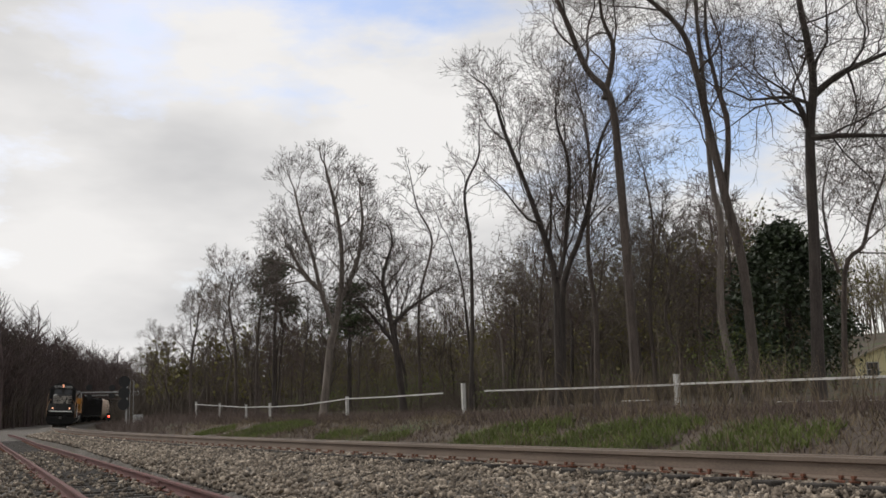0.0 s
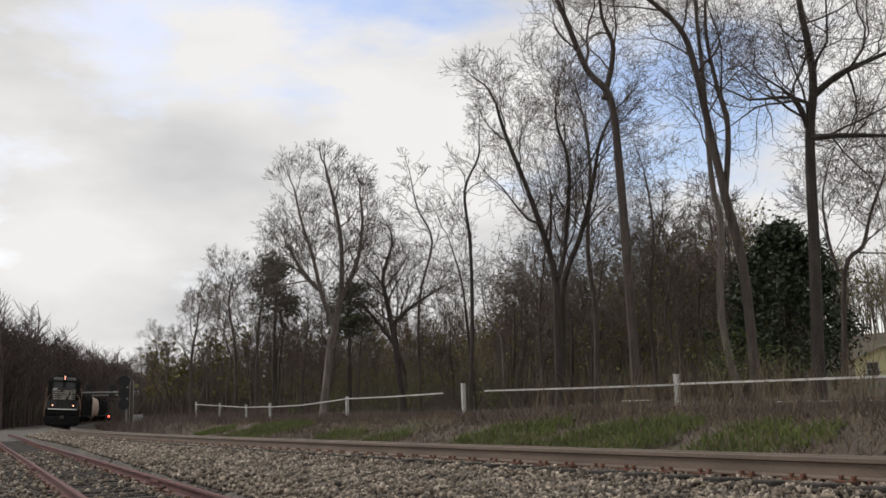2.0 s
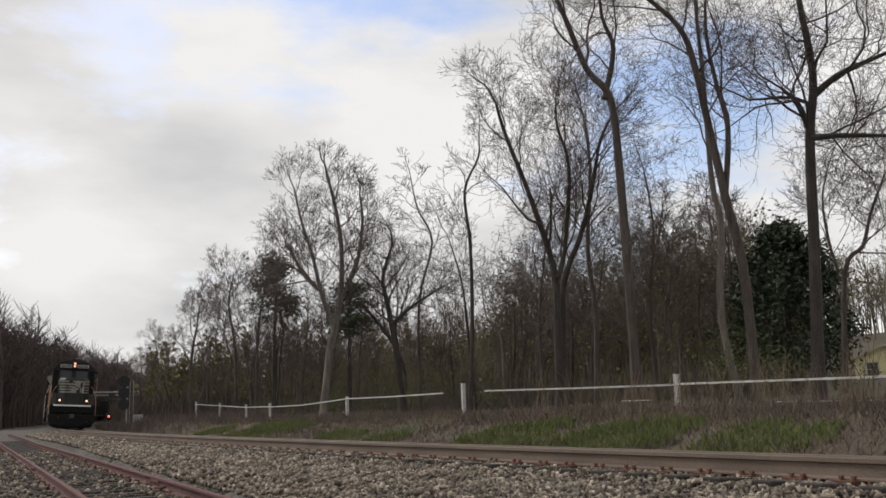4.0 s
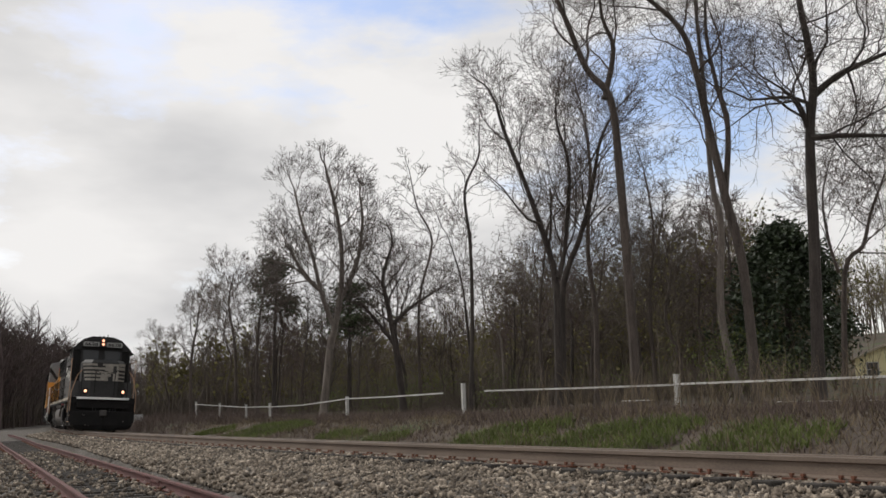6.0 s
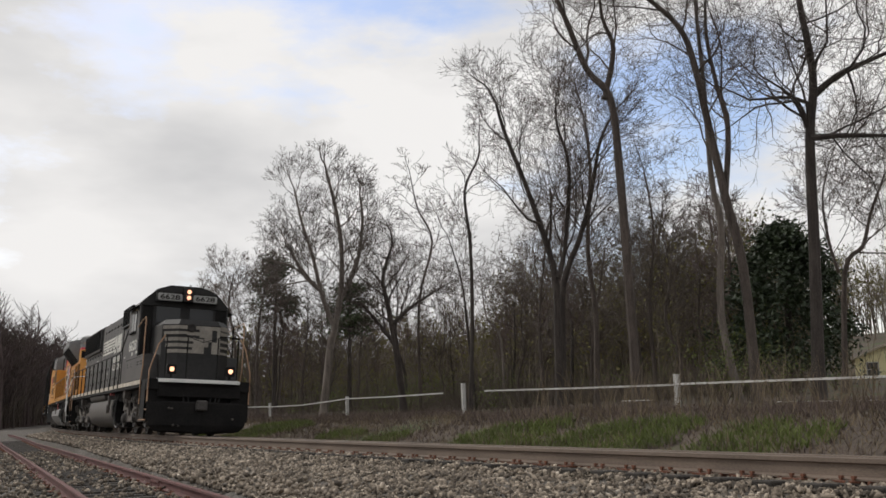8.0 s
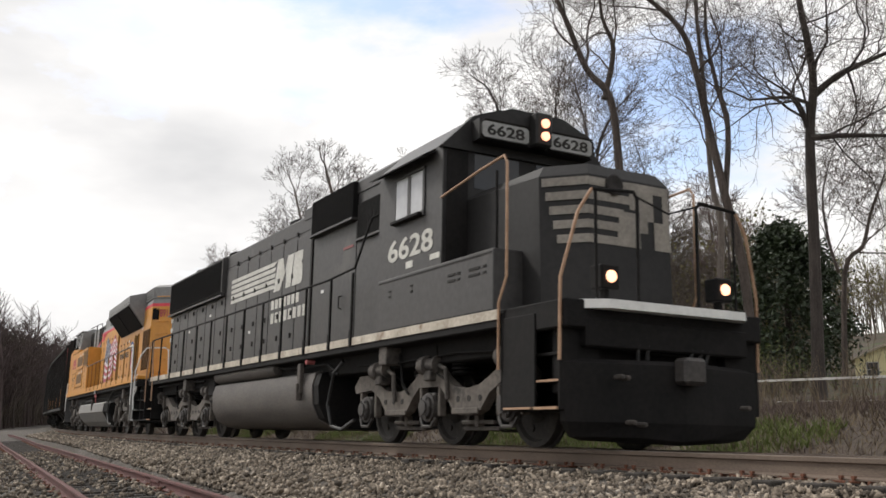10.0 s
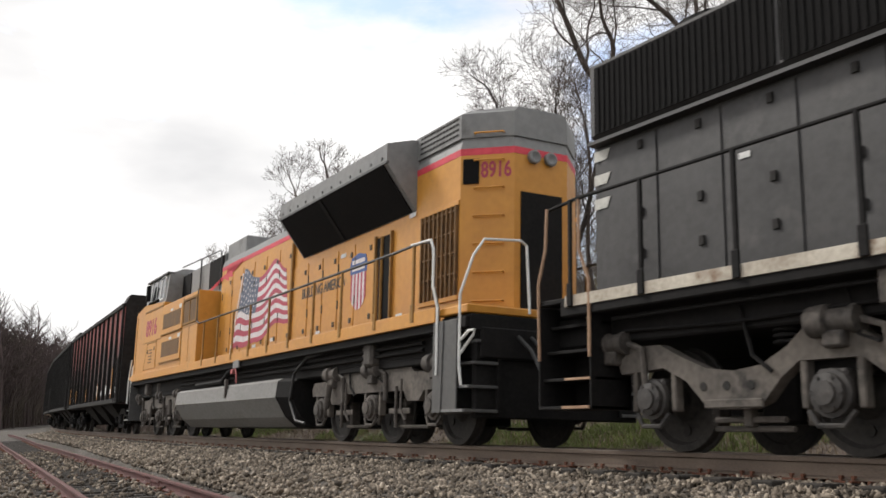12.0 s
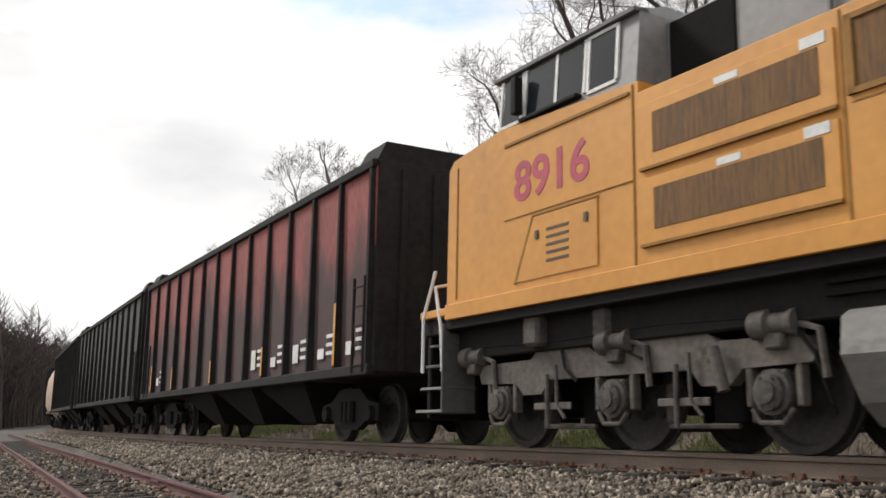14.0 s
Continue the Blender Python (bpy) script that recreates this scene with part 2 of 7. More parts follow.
def sheet(name, ss, ws, height, material):
    v = [tuple(beside(s, w, height(s, w))) for s in ss for w in ws]
    n = len(ws)
    f = np.array([(i * n + j, (i + 1) * n + j, (i + 1) * n + j + 1, i * n + j + 1) for i in range(len(ss) - 1) for j in range(n - 1)])
    me = fast_mesh(name, np.array(v), f, material)
    me.polygons.foreach_set("use_smooth", [True] * len(me.polygons))
    return new(name, me)


GS = [-2500, -1500, -900, -600, -450, -350] + list(range(-300, -120, 10)) + list(np.arange(-120, -40, 2.0)) + list(np.arange(-40, 12, 0.8)) + [12, 16, 24, 40, 70, 110, 200, 400, 800, 1500]
GW = [-480, -300, -200, -150, -120, -90, -70, -55, -45, -36, -30, -25, -21, -18, -16, -14, -12.6, -11.8, -11, -10, -9.2, -8.4, -7.6, -6.8, -6, -5.2, -4.4, -3.6, -2.8, -2.2, -1.6, 0, 1.6, 2.2, 3, 3.8, 4.6, 5.4, 6.2, 7, 8, 9, 11, 14, 20, 30, 45, 80, 150, 300, 700, 1500]
ground = sheet("ground", GS, GW, lambda s, w: profile(s, w) - (0.2 if 1.8 < w < 8.5 and -330 < s < 60 else 0.03), M_EARTH)
tagged(ground, "brown earth with dry grass, leaf litter and green patches", "ground", kind="structure")

BS = list(np.arange(-330, -60, 6.0)) + list(np.arange(-60, -24, 1.0)) + list(np.arange(-24, 9, 0.3)) + list(np.arange(9, 60, 4.0))


def bed(s, w):
    z = profile(s, w)
    if -1.5 < w <= 0.75:
        z = -0.238 + w * math.sin(radians(CANT))
    elif 0.75 < w < 2.2:
        z = -0.2 - 0.025 * (w - 0.75) / 0.6 if w < 1.35 else -0.225 - 0.137 * (w - 1.35) / 0.85
    if abs(w - siding(s)) < 1.25 and s > -90:
        z = min(z, SIDING_Z - 0.245)
    return z + 0.012 + 0.03 * noise.noise(Vector((s * 3.1, w * 3.1, 2)))


ballast = sheet("ballast", BS, [-3.0, -2.4, -1.9, -1.5, -1.2, -0.8, -0.4, 0, 0.4, 0.8, 1.05, 1.3, 1.5, 1.7, 1.9, 2.1, 2.4, 2.7, 3.0, 3.4, 3.8, 4.2, 4.6, 5.0, 5.4, 5.8, 6.2, 6.6, 7.0, 7.5, 8.5, 10], bed, M_BALLAST)
tagged(ballast, "grey-brown crushed stone ballast bed under both tracks", "ballast", kind="structure")

# ---------------------------------------------------------------- loose ballast stones
def stones(name, count, s0, s1, w0, w1, size, seed, label, lift=0.0):
    rng = np.random.default_rng(seed)
    box = np.array([(x, y, z) for x in (-1, 1) for y in (-1, 1) for z in (-1, 1)], float)
    quads = np.array([(0, 1, 3, 2), (4, 6, 7, 5), (0, 4, 5, 1), (2, 3, 7, 6), (0, 2, 6, 4), (1, 5, 7, 3)])
    kinds = [box * rng.uniform(0.25, 1.0, (8, 3)) for _ in range(24)]
    v = np.empty((count, 8, 3))
    for i in range(count):
        s, w = rng.uniform(s0, s1), rng.uniform(w0, w1)
        p = beside(s, w, bed(s, w) + lift)
        r = size * rng.uniform(0.55, 1.25)
        q, _ = np.linalg.qr(rng.normal(size=(3, 3)))
        v[i] = (kinds[int(rng.integers(24))] * (r, r * rng.uniform(0.6, 0.95), r * rng.uniform(0.5, 0.8))) @ q + (p.x, p.y, p.z + r * 0.22)
    f = (quads[None] + (np.arange(count) * 8)[:, None, None]).reshape(-1, 4)
    ob = new(name, fast_mesh(name, v.reshape(-1, 3), f, M_STONE_ISLAND))
    return tagged(ob, label, "gravel", kind="stuff")


def island_stone():
    """Stone whose tone differs from piece to piece."""
    m = M_STONE.copy()
    m.name = "loose_stone"
    n, l = m.node_tree.nodes, m.node_tree.links
    bsdf = n["Principled BSDF"]
    src = bsdf.inputs["Base Color"].links[0].from_socket
    geo = n.new("ShaderNodeNewGeometry")
    ramp = n.new("ShaderNodeValToRGB")
    e = ramp.color_ramp.elements
    e[0].position, e[0].color = 0.0, (0.25, 0.23, 0.21, 1)
    e[1].position, e[1].color = 1.0, (1.7, 1.62, 1.5, 1)
    k = ramp.color_ramp.elements.new(0.7)
    k.color = (0.9, 0.83, 0.75, 1)
    l.new(geo.outputs["Random Per Island"], ramp.inputs["Fac"])
    x = n.new("ShaderNodeMix")
    x.data_type, x.blend_type = "RGBA", "MULTIPLY"
    x.inputs["Factor"].default_value = 1.0
    l.new(src, x.inputs[6])
    l.new(ramp.outputs["Color"], x.inputs[7])
    l.new(x.outputs[2], bsdf.inputs["Base Color"])
    return m


M_STONE_ISLAND = island_stone()
stones("ballast_stones", 24000, -15, 1.5, 0.87, 4.4, 0.033, 3, "loose angular grey and tan ballast stones on the shoulder")
stones("ballast_stones", 11000, -34, -15, 0.87, 3.6, 0.042, 4, "loose angular grey and tan ballast stones on the shoulder")
stones("ballast_stones", 5000, -75, -34, 0.87, 3.0, 0.065, 5, "loose angular grey and tan ballast stones on the shoulder")
stones("ballast_stones", 5000, -60, -4, 2.9, 7.2, 0.042, 6, "sparse pale ballast stones between the siding rails")

stones("ballast_stones", 5000, -32, 1.5, 0.86, 1.45, 0.032, 8, "ballast stones heaped against the rail", 0.022)
stones("ballast_stones", 3500, -40, -4, 2.6, 7.2, 0.045, 7, "scattered pale stones lying on the old ties", 0.07)

# ---------------------------------------------------------------- rails
RAIL_HEAD = [(-0.037, -0.043), (-0.037, -0.008), (-0.026, 0.0), (0.026, 0.0), (0.037, -0.008), (0.037, -0.043), (0.01, -0.056), (0.009, -0.155), (0.076, -0.172), (0.076, -0.186), (-0.076, -0.186), (-0.076, -0.172), (-0.009, -0.155), (-0.01, -0.056)]


def rail_run(parent, name, ss, where, material, top):
    """A rail of real section; its running face is its own mesh."""
    b = Build()
    b.loft([[where(s, y, z) for y, z in RAIL_HEAD] for s in ss])
    rail = part(name, b, material, parent)
    t = Build()
    t.loft([[where(s, y, z) for y, z in ((-0.022, 0.0005), (-0.022, 0.003), (0.022, 0.003), (0.022, 0.0005))] for s in ss])
    part("running_face", t, top, rail, "polished bare steel")
    return rail


MS = list(np.arange(-420, -80, 5.0)) + list(np.arange(-80, 45, 1.0))
main_track = thing("main_track", "railway track with weathered brown rails on crushed stone", "railway track")
for w in (0.7525, -0.7525):
    rail_run(main_track, "rail", MS, lambda s, y, z, w=w: beside(s, w + y, z, True), M_RAIL, M_RAILTOP)
side_track = thing("side_track", "rusty little-used side track with old ties", "railway track")
DS = list(np.arange(-90, 3, 1.0))
for w in (0.7525, -0.7525):
    b = Build()
    b.loft([[beside(s, siding(s) + w + y, SIDING_Z + z * 0.85) for y, z in RAIL_HEAD] for s in DS])
    part("rail", b, M_RUSTRAIL, side_track, "dark red rust all over")

# ties, tie plates with spikes, anchors and joint bars
tie = Build().box(-0.115, 0.115, -1.3, 1.3, -0.17, 0.0, 0.012).mesh("tie", M_TIE)
plate = Build().box(-0.1, 0.1, -0.18, 0.18, 0.0, 0.016)
for x, y in ((-0.06, 0.1), (0.06, 0.1), (-0.06, -0.1), (0.06, -0.1)):
    plate.box(x - 0.009, x + 0.009, y - 0.009, y + 0.009, 0.0, 0.045)
    plate.box(x - 0.016, x + 0.016, y - 0.022 if y > 0 else y - 0.012, y + 0.012 if y > 0 else y + 0.022, 0.035, 0.056)
for x in (-0.2, 0.2):
    plate.box(x - 0.012, x + 0.012, -0.1, 0.1, -0.02, 0.022)
    plate.box(x - 0.016, x + 0.016, 0.076, 0.105, -0.01, 0.045)
plate = plate.mesh("tie_plate", M_SPIKE)


def cross(s, w, z, cant):
    """A pose across the track."""
    p = beside(s, w, z, cant)
    return Matrix.Translation(p) @ pose(0, 0, 0, 0, 0, math.degrees(line(s)[3])) @ pose(0, 0, 0, -CANT if cant else 0, 0, 0)


rng = random.Random(11)
for i in range(150):
    s = 6 - i * 0.535 + rng.uniform(-0.03, 0.03)
    share("tie", tie, main_track, cross(s, 0, -0.204, True))
    for w in (0.7525, -0.7525):
        share("tie_plate", plate, main_track, cross(s, w, -0.203, True))
for i in range(120):
    s = 1 - i * 0.56 + rng.uniform(-0.05, 0.05)
    share("tie", tie, side_track, cross(s, siding(s), SIDING_Z - 0.165 + rng.uniform(-0.01, 0.005), False) @ pose(0, 0, 0, 0, 0, rng.uniform(-1.5, 1.5)))
    for w in (0.7525, -0.7525):
        if i % 2 == 0:
            share("tie_plate", plate, side_track, cross(s, siding(s) + w, SIDING_Z - 0.165, False))
joint = Build()
joint.box(-0.3, 0.3, 0.015, 0.045, -0.14, -0.045, 0.008).box(-0.3, 0.3, -0.045, -0.015, -0.14, -0.045, 0.008)
for k in range(4):
    joint.tube([(-0.22 + 0.147 * k, -0.065, -0.09), (-0.22 + 0.147 * k, 0.065, -0.09)], 0.016, 6)
joint = joint.mesh("joint_bar", M_RUSTRAIL)
for s, w in ((-16.6, -0.7525), (-9.4, -0.7525), (-12.8, 0.7525), (-24, 0.7525), (-28, -0.7525)):
    share("joint_bar", joint, side_track, cross(s, siding(s) + w, SIDING_Z, False))
# ---------------------------------------------------------------- plants
M_BARK = make_mat("grey_brown_bark", (0.04, 0.031, 0.026), (0.115, 0.092, 0.079), 0.95, scale=2, fine=16, bump=0.8, dist=0.03, stretch=(3, 3, 0.6))
M_BARK_LIGHT = make_mat("pale_bark", (0.09, 0.075, 0.063), (0.23, 0.195, 0.17), 0.95, scale=1.6, fine=14, bump=0.8, dist=0.03, stretch=(3, 3, 0.6))
M_BARK_DARK = make_mat("dark_bark", (0.025, 0.02, 0.017), (0.07, 0.057, 0.05), 0.95, scale=2, fine=16, bump=0.8, dist=0.03, stretch=(3, 3, 0.6))
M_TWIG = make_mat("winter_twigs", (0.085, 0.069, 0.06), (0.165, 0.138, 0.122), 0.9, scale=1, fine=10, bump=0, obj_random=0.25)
# Darker copy of the winter twigs, the wood's shade put into the colour.
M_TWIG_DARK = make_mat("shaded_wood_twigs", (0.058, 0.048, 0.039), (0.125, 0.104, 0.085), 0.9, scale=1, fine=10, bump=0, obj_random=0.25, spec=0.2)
M_TWIG_BUD = make_mat("budding_twigs", (0.07, 0.048, 0.043), (0.125, 0.09, 0.082), 0.9, scale=1, fine=10, bump=0, obj_random=0.2)
M_BRUSH = make_mat("dry_brush", (0.055, 0.041, 0.036), (0.15, 0.112, 0.094), 0.95, scale=0.6, fine=8, bump=0)
M_GRASS = make_mat("green_grass", (0.06, 0.08, 0.016), (0.13, 0.16, 0.04), 0.8, scale=0.7, fine=6, bump=0)
M_DRY = make_mat("dead_grass", (0.095, 0.073, 0.045), (0.22, 0.17, 0.11), 0.9, scale=0.7, fine=6, bump=0)
M_EVERGREEN = make_mat("evergreen_leaf", (0.012, 0.022, 0.008), (0.035, 0.055, 0.018), 0.45, scale=0.8, fine=5, bump=0)
M_PINE = make_mat("pine_needles", (0.02, 0.032, 0.012), (0.05, 0.07, 0.025), 0.7, scale=0.8, fine=5, bump=0)
M_SPRING = make_mat("spring_leaf", (0.07, 0.09, 0.02), (0.14, 0.16, 0.04), 0.7, scale=0.8, fine=5, bump=0)


def sway(d, r, amount):
    return (d + Vector((r.gauss(0, amount), r.gauss(0, amount), r.gauss(0, amount)))).normalized()


def limb(wood, twig, p, d, length, rad, level, r, spec):
    """A branch that bends, tapers, turns up towards its tip and carries further ones."""
    seg = (7, 6, 4, 3, 2)[min(level, 4)]
    pts, rs = [p.copy()], [rad]
    for i in range(seg):
        d = sway(d, r, spec["wild"] * (0.5 if level < 1 else 1))
        d = (d + Vector((0, 0, spec["up"] * (0.3 + 1.4 * i / seg)))).normalized()
        p = p + d * (length / seg)
        pts.append(p.copy())
        rs.append(max(spec["thin"], rad * (1 - 0.72 * (i + 1) / seg)))
    (wood if level <= 1 else twig).tube(pts, rs, (7, 5, 4, 3, 3)[min(level, 4)], caps=False)
    sprout(wood, twig, pts, rs, length, level, r, spec, 0.22)


def sprout(wood, twig, pts, rs, length, level, r, spec, start):
    if level >= spec["levels"]:
        return
    n = spec["count"][level]
    turn = r.random() * 6.283
    for i in range(n):
        t = start + (1 - start) * ((i + r.random()) / n)
        k = min(int(t * (len(pts) - 1)), len(pts) - 2)
        f = t * (len(pts) - 1) - k
        p = pts[k].lerp(pts[k + 1], f)
        d = (pts[k + 1] - pts[k]).normalized()
        side = d.orthogonal().normalized()
        turn += 2.4 + r.uniform(-0.5, 0.5)
        side.rotate(Matrix.Rotation(turn, 3, d))
        a = radians(r.uniform(*spec["angle"]))
        nd = d * math.cos(a) + side * math.sin(a)
        rad = max(spec["thin"], (rs[k] * (1 - f) + rs[k + 1] * f) * (r.uniform(0.3, 0.52) if level == 0 else r.uniform(0.45, 0.66)))
        reach = length * (r.uniform(0.7, 1.1) if level == 0 else r.uniform(*spec["ratio"])) * (1.2 - 0.5 * t)
        limb(wood, twig, p, nd, reach, rad, level + 1, r, spec)


SPEC = dict(wild=0.19, up=0.1, thin=0.008, levels=4, count=(9, 6, 5, 4), angle=(28, 58), ratio=(0.46, 0.72))
ACROSS = Vector((0.518, 0.855, 0))


def bare_tree(name, label, x, y, z0, rad, stems, seed, bark, twigs, crown=4.5, start=0.35, **change):
    """A leafless tree. stems: lines of (sideways, height) in metres from its foot; the first is the trunk."""
    r = random.Random(seed)
    spec = dict(SPEC, **change)
    t = thing(name, label, "tree", at=pose(x, y, z0))
    wood, twig = Build(), Build()
    for j, stem in enumerate(stems):
        ctrl = [ACROSS * u + Vector((r.uniform(-0.15, 0.15), r.uniform(-0.15, 0.15), h)) for u, h in stem]
        pts = []
        for i in range(len(ctrl) - 1):
            a, b = ctrl[max(i - 1, 0)], ctrl[min(i + 2, len(ctrl) - 1)]
            for q in range(4):
                f = q / 4
                c0, c1 = ctrl[i], ctrl[i + 1]
                m0, m1 = (c1 - a) / 2, (b - c0) / 2
                pts.append(c0 * (2 * f ** 3 - 3 * f ** 2 + 1) + m0 * (f ** 3 - 2 * f ** 2 + f) + c1 * (-2 * f ** 3 + 3 * f ** 2) + m1 * (f ** 3 - f ** 2))
        pts.append(ctrl[-1])
        r0 = rad if j == 0 else rad * 0.62
        n = len(pts)
        rs = [max(0.02, r0 * (1 - 0.68 * (i / (n - 1)) ** 1.2)) * (1.35 if j == 0 and i == 0 else 1.1 if j == 0 and i == 1 else 1) for i in range(n)]
        if j == 0:
            pts[0] = pts[0] - Vector((0, 0, 0.4))
        rs = [q * 0.7 for q in rs]
        wood.tube(pts, rs, 9, caps=True)
        sprout(wood, twig, pts, rs, crown, 0, r, spec, start if j == 0 else 0.15)
        limb(wood, twig, pts[-1], (pts[-1] - pts[-2]).normalized(), crown * 0.6, rs[-1], 1, r, spec)
    part("trunk", wood, bark, t, smooth=True)
    part("crown", twig, twigs, t, "bare thin twigs")
    return t


def tree_at(letter, label, x, y, rad, stems, seed, bark=None, twigs=None, **kw):
    z = ground_z(x, y)
    lines = [[(u, h - z) for u, h in stem] for stem in stems]
    lines[0][0] = (0.0, 0.0)
    return bare_tree("tree", label, x, y, z, rad, lines, seed, bark or M_BARK, twigs or M_TWIG, **kw)


TALL = dict(crown=3.9, start=0.5, count=(9, 6, 5, 4), thin=0.0055, angle=(32, 70), wild=0.24, up=0.09)
tree_at("A", "tall bare tree with a forked, leaning grey trunk", -25.2, 22.9, 0.25, [[(0, .9), (-.1, 5), (-.2, 8.7), (-.5, 11.3), (-1, 12.4), (-1.9, 14.2), (-2.5, 16.1), (-3.2, 18)], [(-.5, 11.3), (-.2, 13.2), (-.6, 14.4), (-.7, 16.4)]], 1, M_BARK, **TALL)
tree_at("B", "tall straight bare tree with pale bark beside the fence", -23.6, 25.9, 0.2, [[(0, 1.1), (-.1, 3.4), (-.2, 6.6), (-.3, 8.2), (-.4, 11.8), (-.4, 15.1), (-.2, 17.7)]], 2, M_BARK_LIGHT, **TALL)
tree_at("C", "tall bare tree with a curved trunk leaning to one side", -22.3, 25.6, 0.25, [[(0, 1.1), (-.2, 4.8), (-.6, 7.4), (-1, 9.8), (-1.3, 12.1), (-2, 13.5), (-3.3, 14.9), (-4.4, 16.4)], [(-.6, 7.4), (-.3, 9.8), (-.6, 11.4), (-1, 13.4), (-.7, 16.3)]], 3, M_BARK, **TALL)
tree_at("D", "tall dark-barked bare tree with long side limbs", -20.8, 26.9, 0.3, [[(0, 1.2), (.2, 5.2), (.4, 9.1), (.4, 11.4), (.3, 14.1), (.2, 17.3)], [(.5, 10.7), (1.5, 11.4), (2.7, 12), (3.9, 12.5)], [(.4, 9.3), (-.1, 10.4), (-.35, 11.0)], [(.4, 9.2), (1.4, 9.3), (3.4, 9.2)]], 4, M_BARK_DARK, **TALL)
tree_at("E", "slender crooked bare tree forking low", -23.9, 32.1, 0.16, [[(0, 1.6), (.3, 5.3), (1.1, 6.3), (1.8, 7.6), (2.2, 9.1)], [(.3, 5.3), (0, 6.5), (0, 8.3), (.4, 10)]], 5, M_BARK, crown=3.2, start=0.4)
CROWN = dict(crown=3.4, start=0.4, count=(11, 7, 5, 4), thin=0.006, angle=(25, 56), wild=0.17)
tree_at("F", "broad bare tree with two trunks rising from one foot", -30.1, 23.2, 0.24, [[(0, .9), (.2, 3), (.2, 5.4), (-.3, 7.1), (-.9, 9.1), (-1.7, 11.4), (-2.0, 12.6)], [(.2, 5.4), (.6, 6.6), (.9, 9.8), (.4, 11.6), (.3, 12.8)]], 6, M_BARK_DARK, **CROWN)
tree_at("G", "bare tree leaning away from its twin", -30.6, 24.1, 0.21, [[(0, .9), (0, 3.1), (.1, 5.3), (.9, 7.2), (1.5, 9.2), (2.0, 11.2), (2.4, 12.4)]], 7, M_BARK_DARK, **CROWN)
tree_at("H", "slim upright bare tree in the wood's edge", -32.2, 26.9, 0.19, [[(0, 1.1), (.2, 4.2), (.1, 7.1), (.2, 10.7), (0, 13.2)]], 8, M_BARK, **CROWN)
tree_at("I", "thin crooked bare tree by the fence", -32.0, 20.5, 0.12, [[(0, .6), (.1, 4), (.2, 6.9), (0, 9), (.5, 10.4), (.7, 11.2)]], 9, M_BARK_DARK, crown=2.0, start=0.35, count=(8, 4, 3, 2))
tree_at("J", "large round-crowned bare tree with an ivy-clad pale trunk", -54.8, 24.4, 0.36, [[(0, .5), (.5, 4.1), (.6, 5.4), (1.2, 7.8), (1.2, 10.4), (.7, 13.0), (.3, 15.2)], [(.6, 5.4), (-.1, 7.6), (-.7, 9.6), (-1.3, 12.2), (-1.8, 14.3)], [(1.0, 7.0), (2.0, 9.2), (2.4, 11.8), (2.4, 13.8)], [(-.2, 7.8), (-1.4, 9.0), (-2.2, 10.8)]], 10, M_BARK_LIGHT, crown=3.0, start=0.5, count=(11, 6, 5, 4), thin=0.0085, angle=(24, 54), wild=0.16)
tree_at("K", "gnarled dark bare tree with low spreading limbs", -49.1, 26.9, 0.3, [[(0, 1.5), (-.5, 4.1), (-.9, 6.4), (-1.1, 8), (-.7, 9.8)], [(-.5, 4.1), (-1.7, 5.7), (-2.5, 6.6)], [(-.7, 5.2), (.8, 6.4), (2.2, 7.4)]], 11, M_BARK_DARK, crown=3.2, start=0.35, count=(10, 6, 5, 4), thin=0.007, wild=0.22)
tree_at("L", "thin leaning bare sapling above the undergrowth", -50.4, 28.7, 0.14, [[(0, 1.2), (.1, 6.6), (1, 10.4), (0, 12.5), (-.4, 14.4)]], 12, M_BARK, crown=2.4, start=0.4, count=(8, 4, 3, 2), thin=0.012)
tree_at("M", "thin bare sapling in the undergrowth", -42.8, 29.5, 0.11, [[(0, 1.3), (-.2, 4), (-.7, 5.2), (-.9, 7.1)]], 13, M_BARK_LIGHT, crown=2.2, count=(7, 4, 3, 2), thin=0.011)
FAR = dict(crown=3.3, start=0.3, count=(11, 6, 5, 4), thin=0.012)
tree_at("N", "bare grey tree at the edge of the wood", -71.5, 24.6, 0.2, [[(0, .8), (-.2, 5.1), (-.5, 8.5), (-.4, 10.5)]], 14, M_BARK, **FAR)
tree_at("O", "bare grey tree at the edge of the wood", -71.0, 26.2, 0.2, [[(0, .8), (0, 5), (.3, 8.5), (.7, 10.5)]], 15, M_BARK, **FAR)
tree_at("Q", "bare grey tree at the edge of the wood", -86.8, 25.8, 0.22, [[(0, .3), (-.1, 5), (.3, 8), (.5, 9.8)]], 16, M_BARK, **FAR)

tree_at("R", "slim bare tree leaning out of the wood", -37.1, 30.6, 0.12, [[(0, .9), (.3, 4), (.7, 6.2), (1.2, 8.2)]], 17, M_BARK, crown=3.4, start=0.3, count=(11, 6, 4, 3), thin=0.008, angle=(30, 70), up=0.04)
tree_at("S", "slim crooked bare tree in the wood's edge", -42, 27.2, 0.12, [[(0, 1.0), (-.2, 4.2), (-.6, 7), (-1.2, 9.2)]], 18, M_BARK_DARK, crown=3.2, start=0.3, count=(10, 6, 4, 3), thin=0.009, angle=(30, 65), up=0.05)
WIDE = dict(start=0.32, count=(12, 7, 5, 4), wild=0.2, up=0.035, angle=(45, 84))
tree_at("T", "bare tree with wide level sprays of fine twigs", -33.5, 31.5, 0.15, [[(0, 1), (0, 5), (.3, 8.5), (.2, 11.5)]], 19, M_BARK, crown=4.0, thin=0.007, **WIDE)
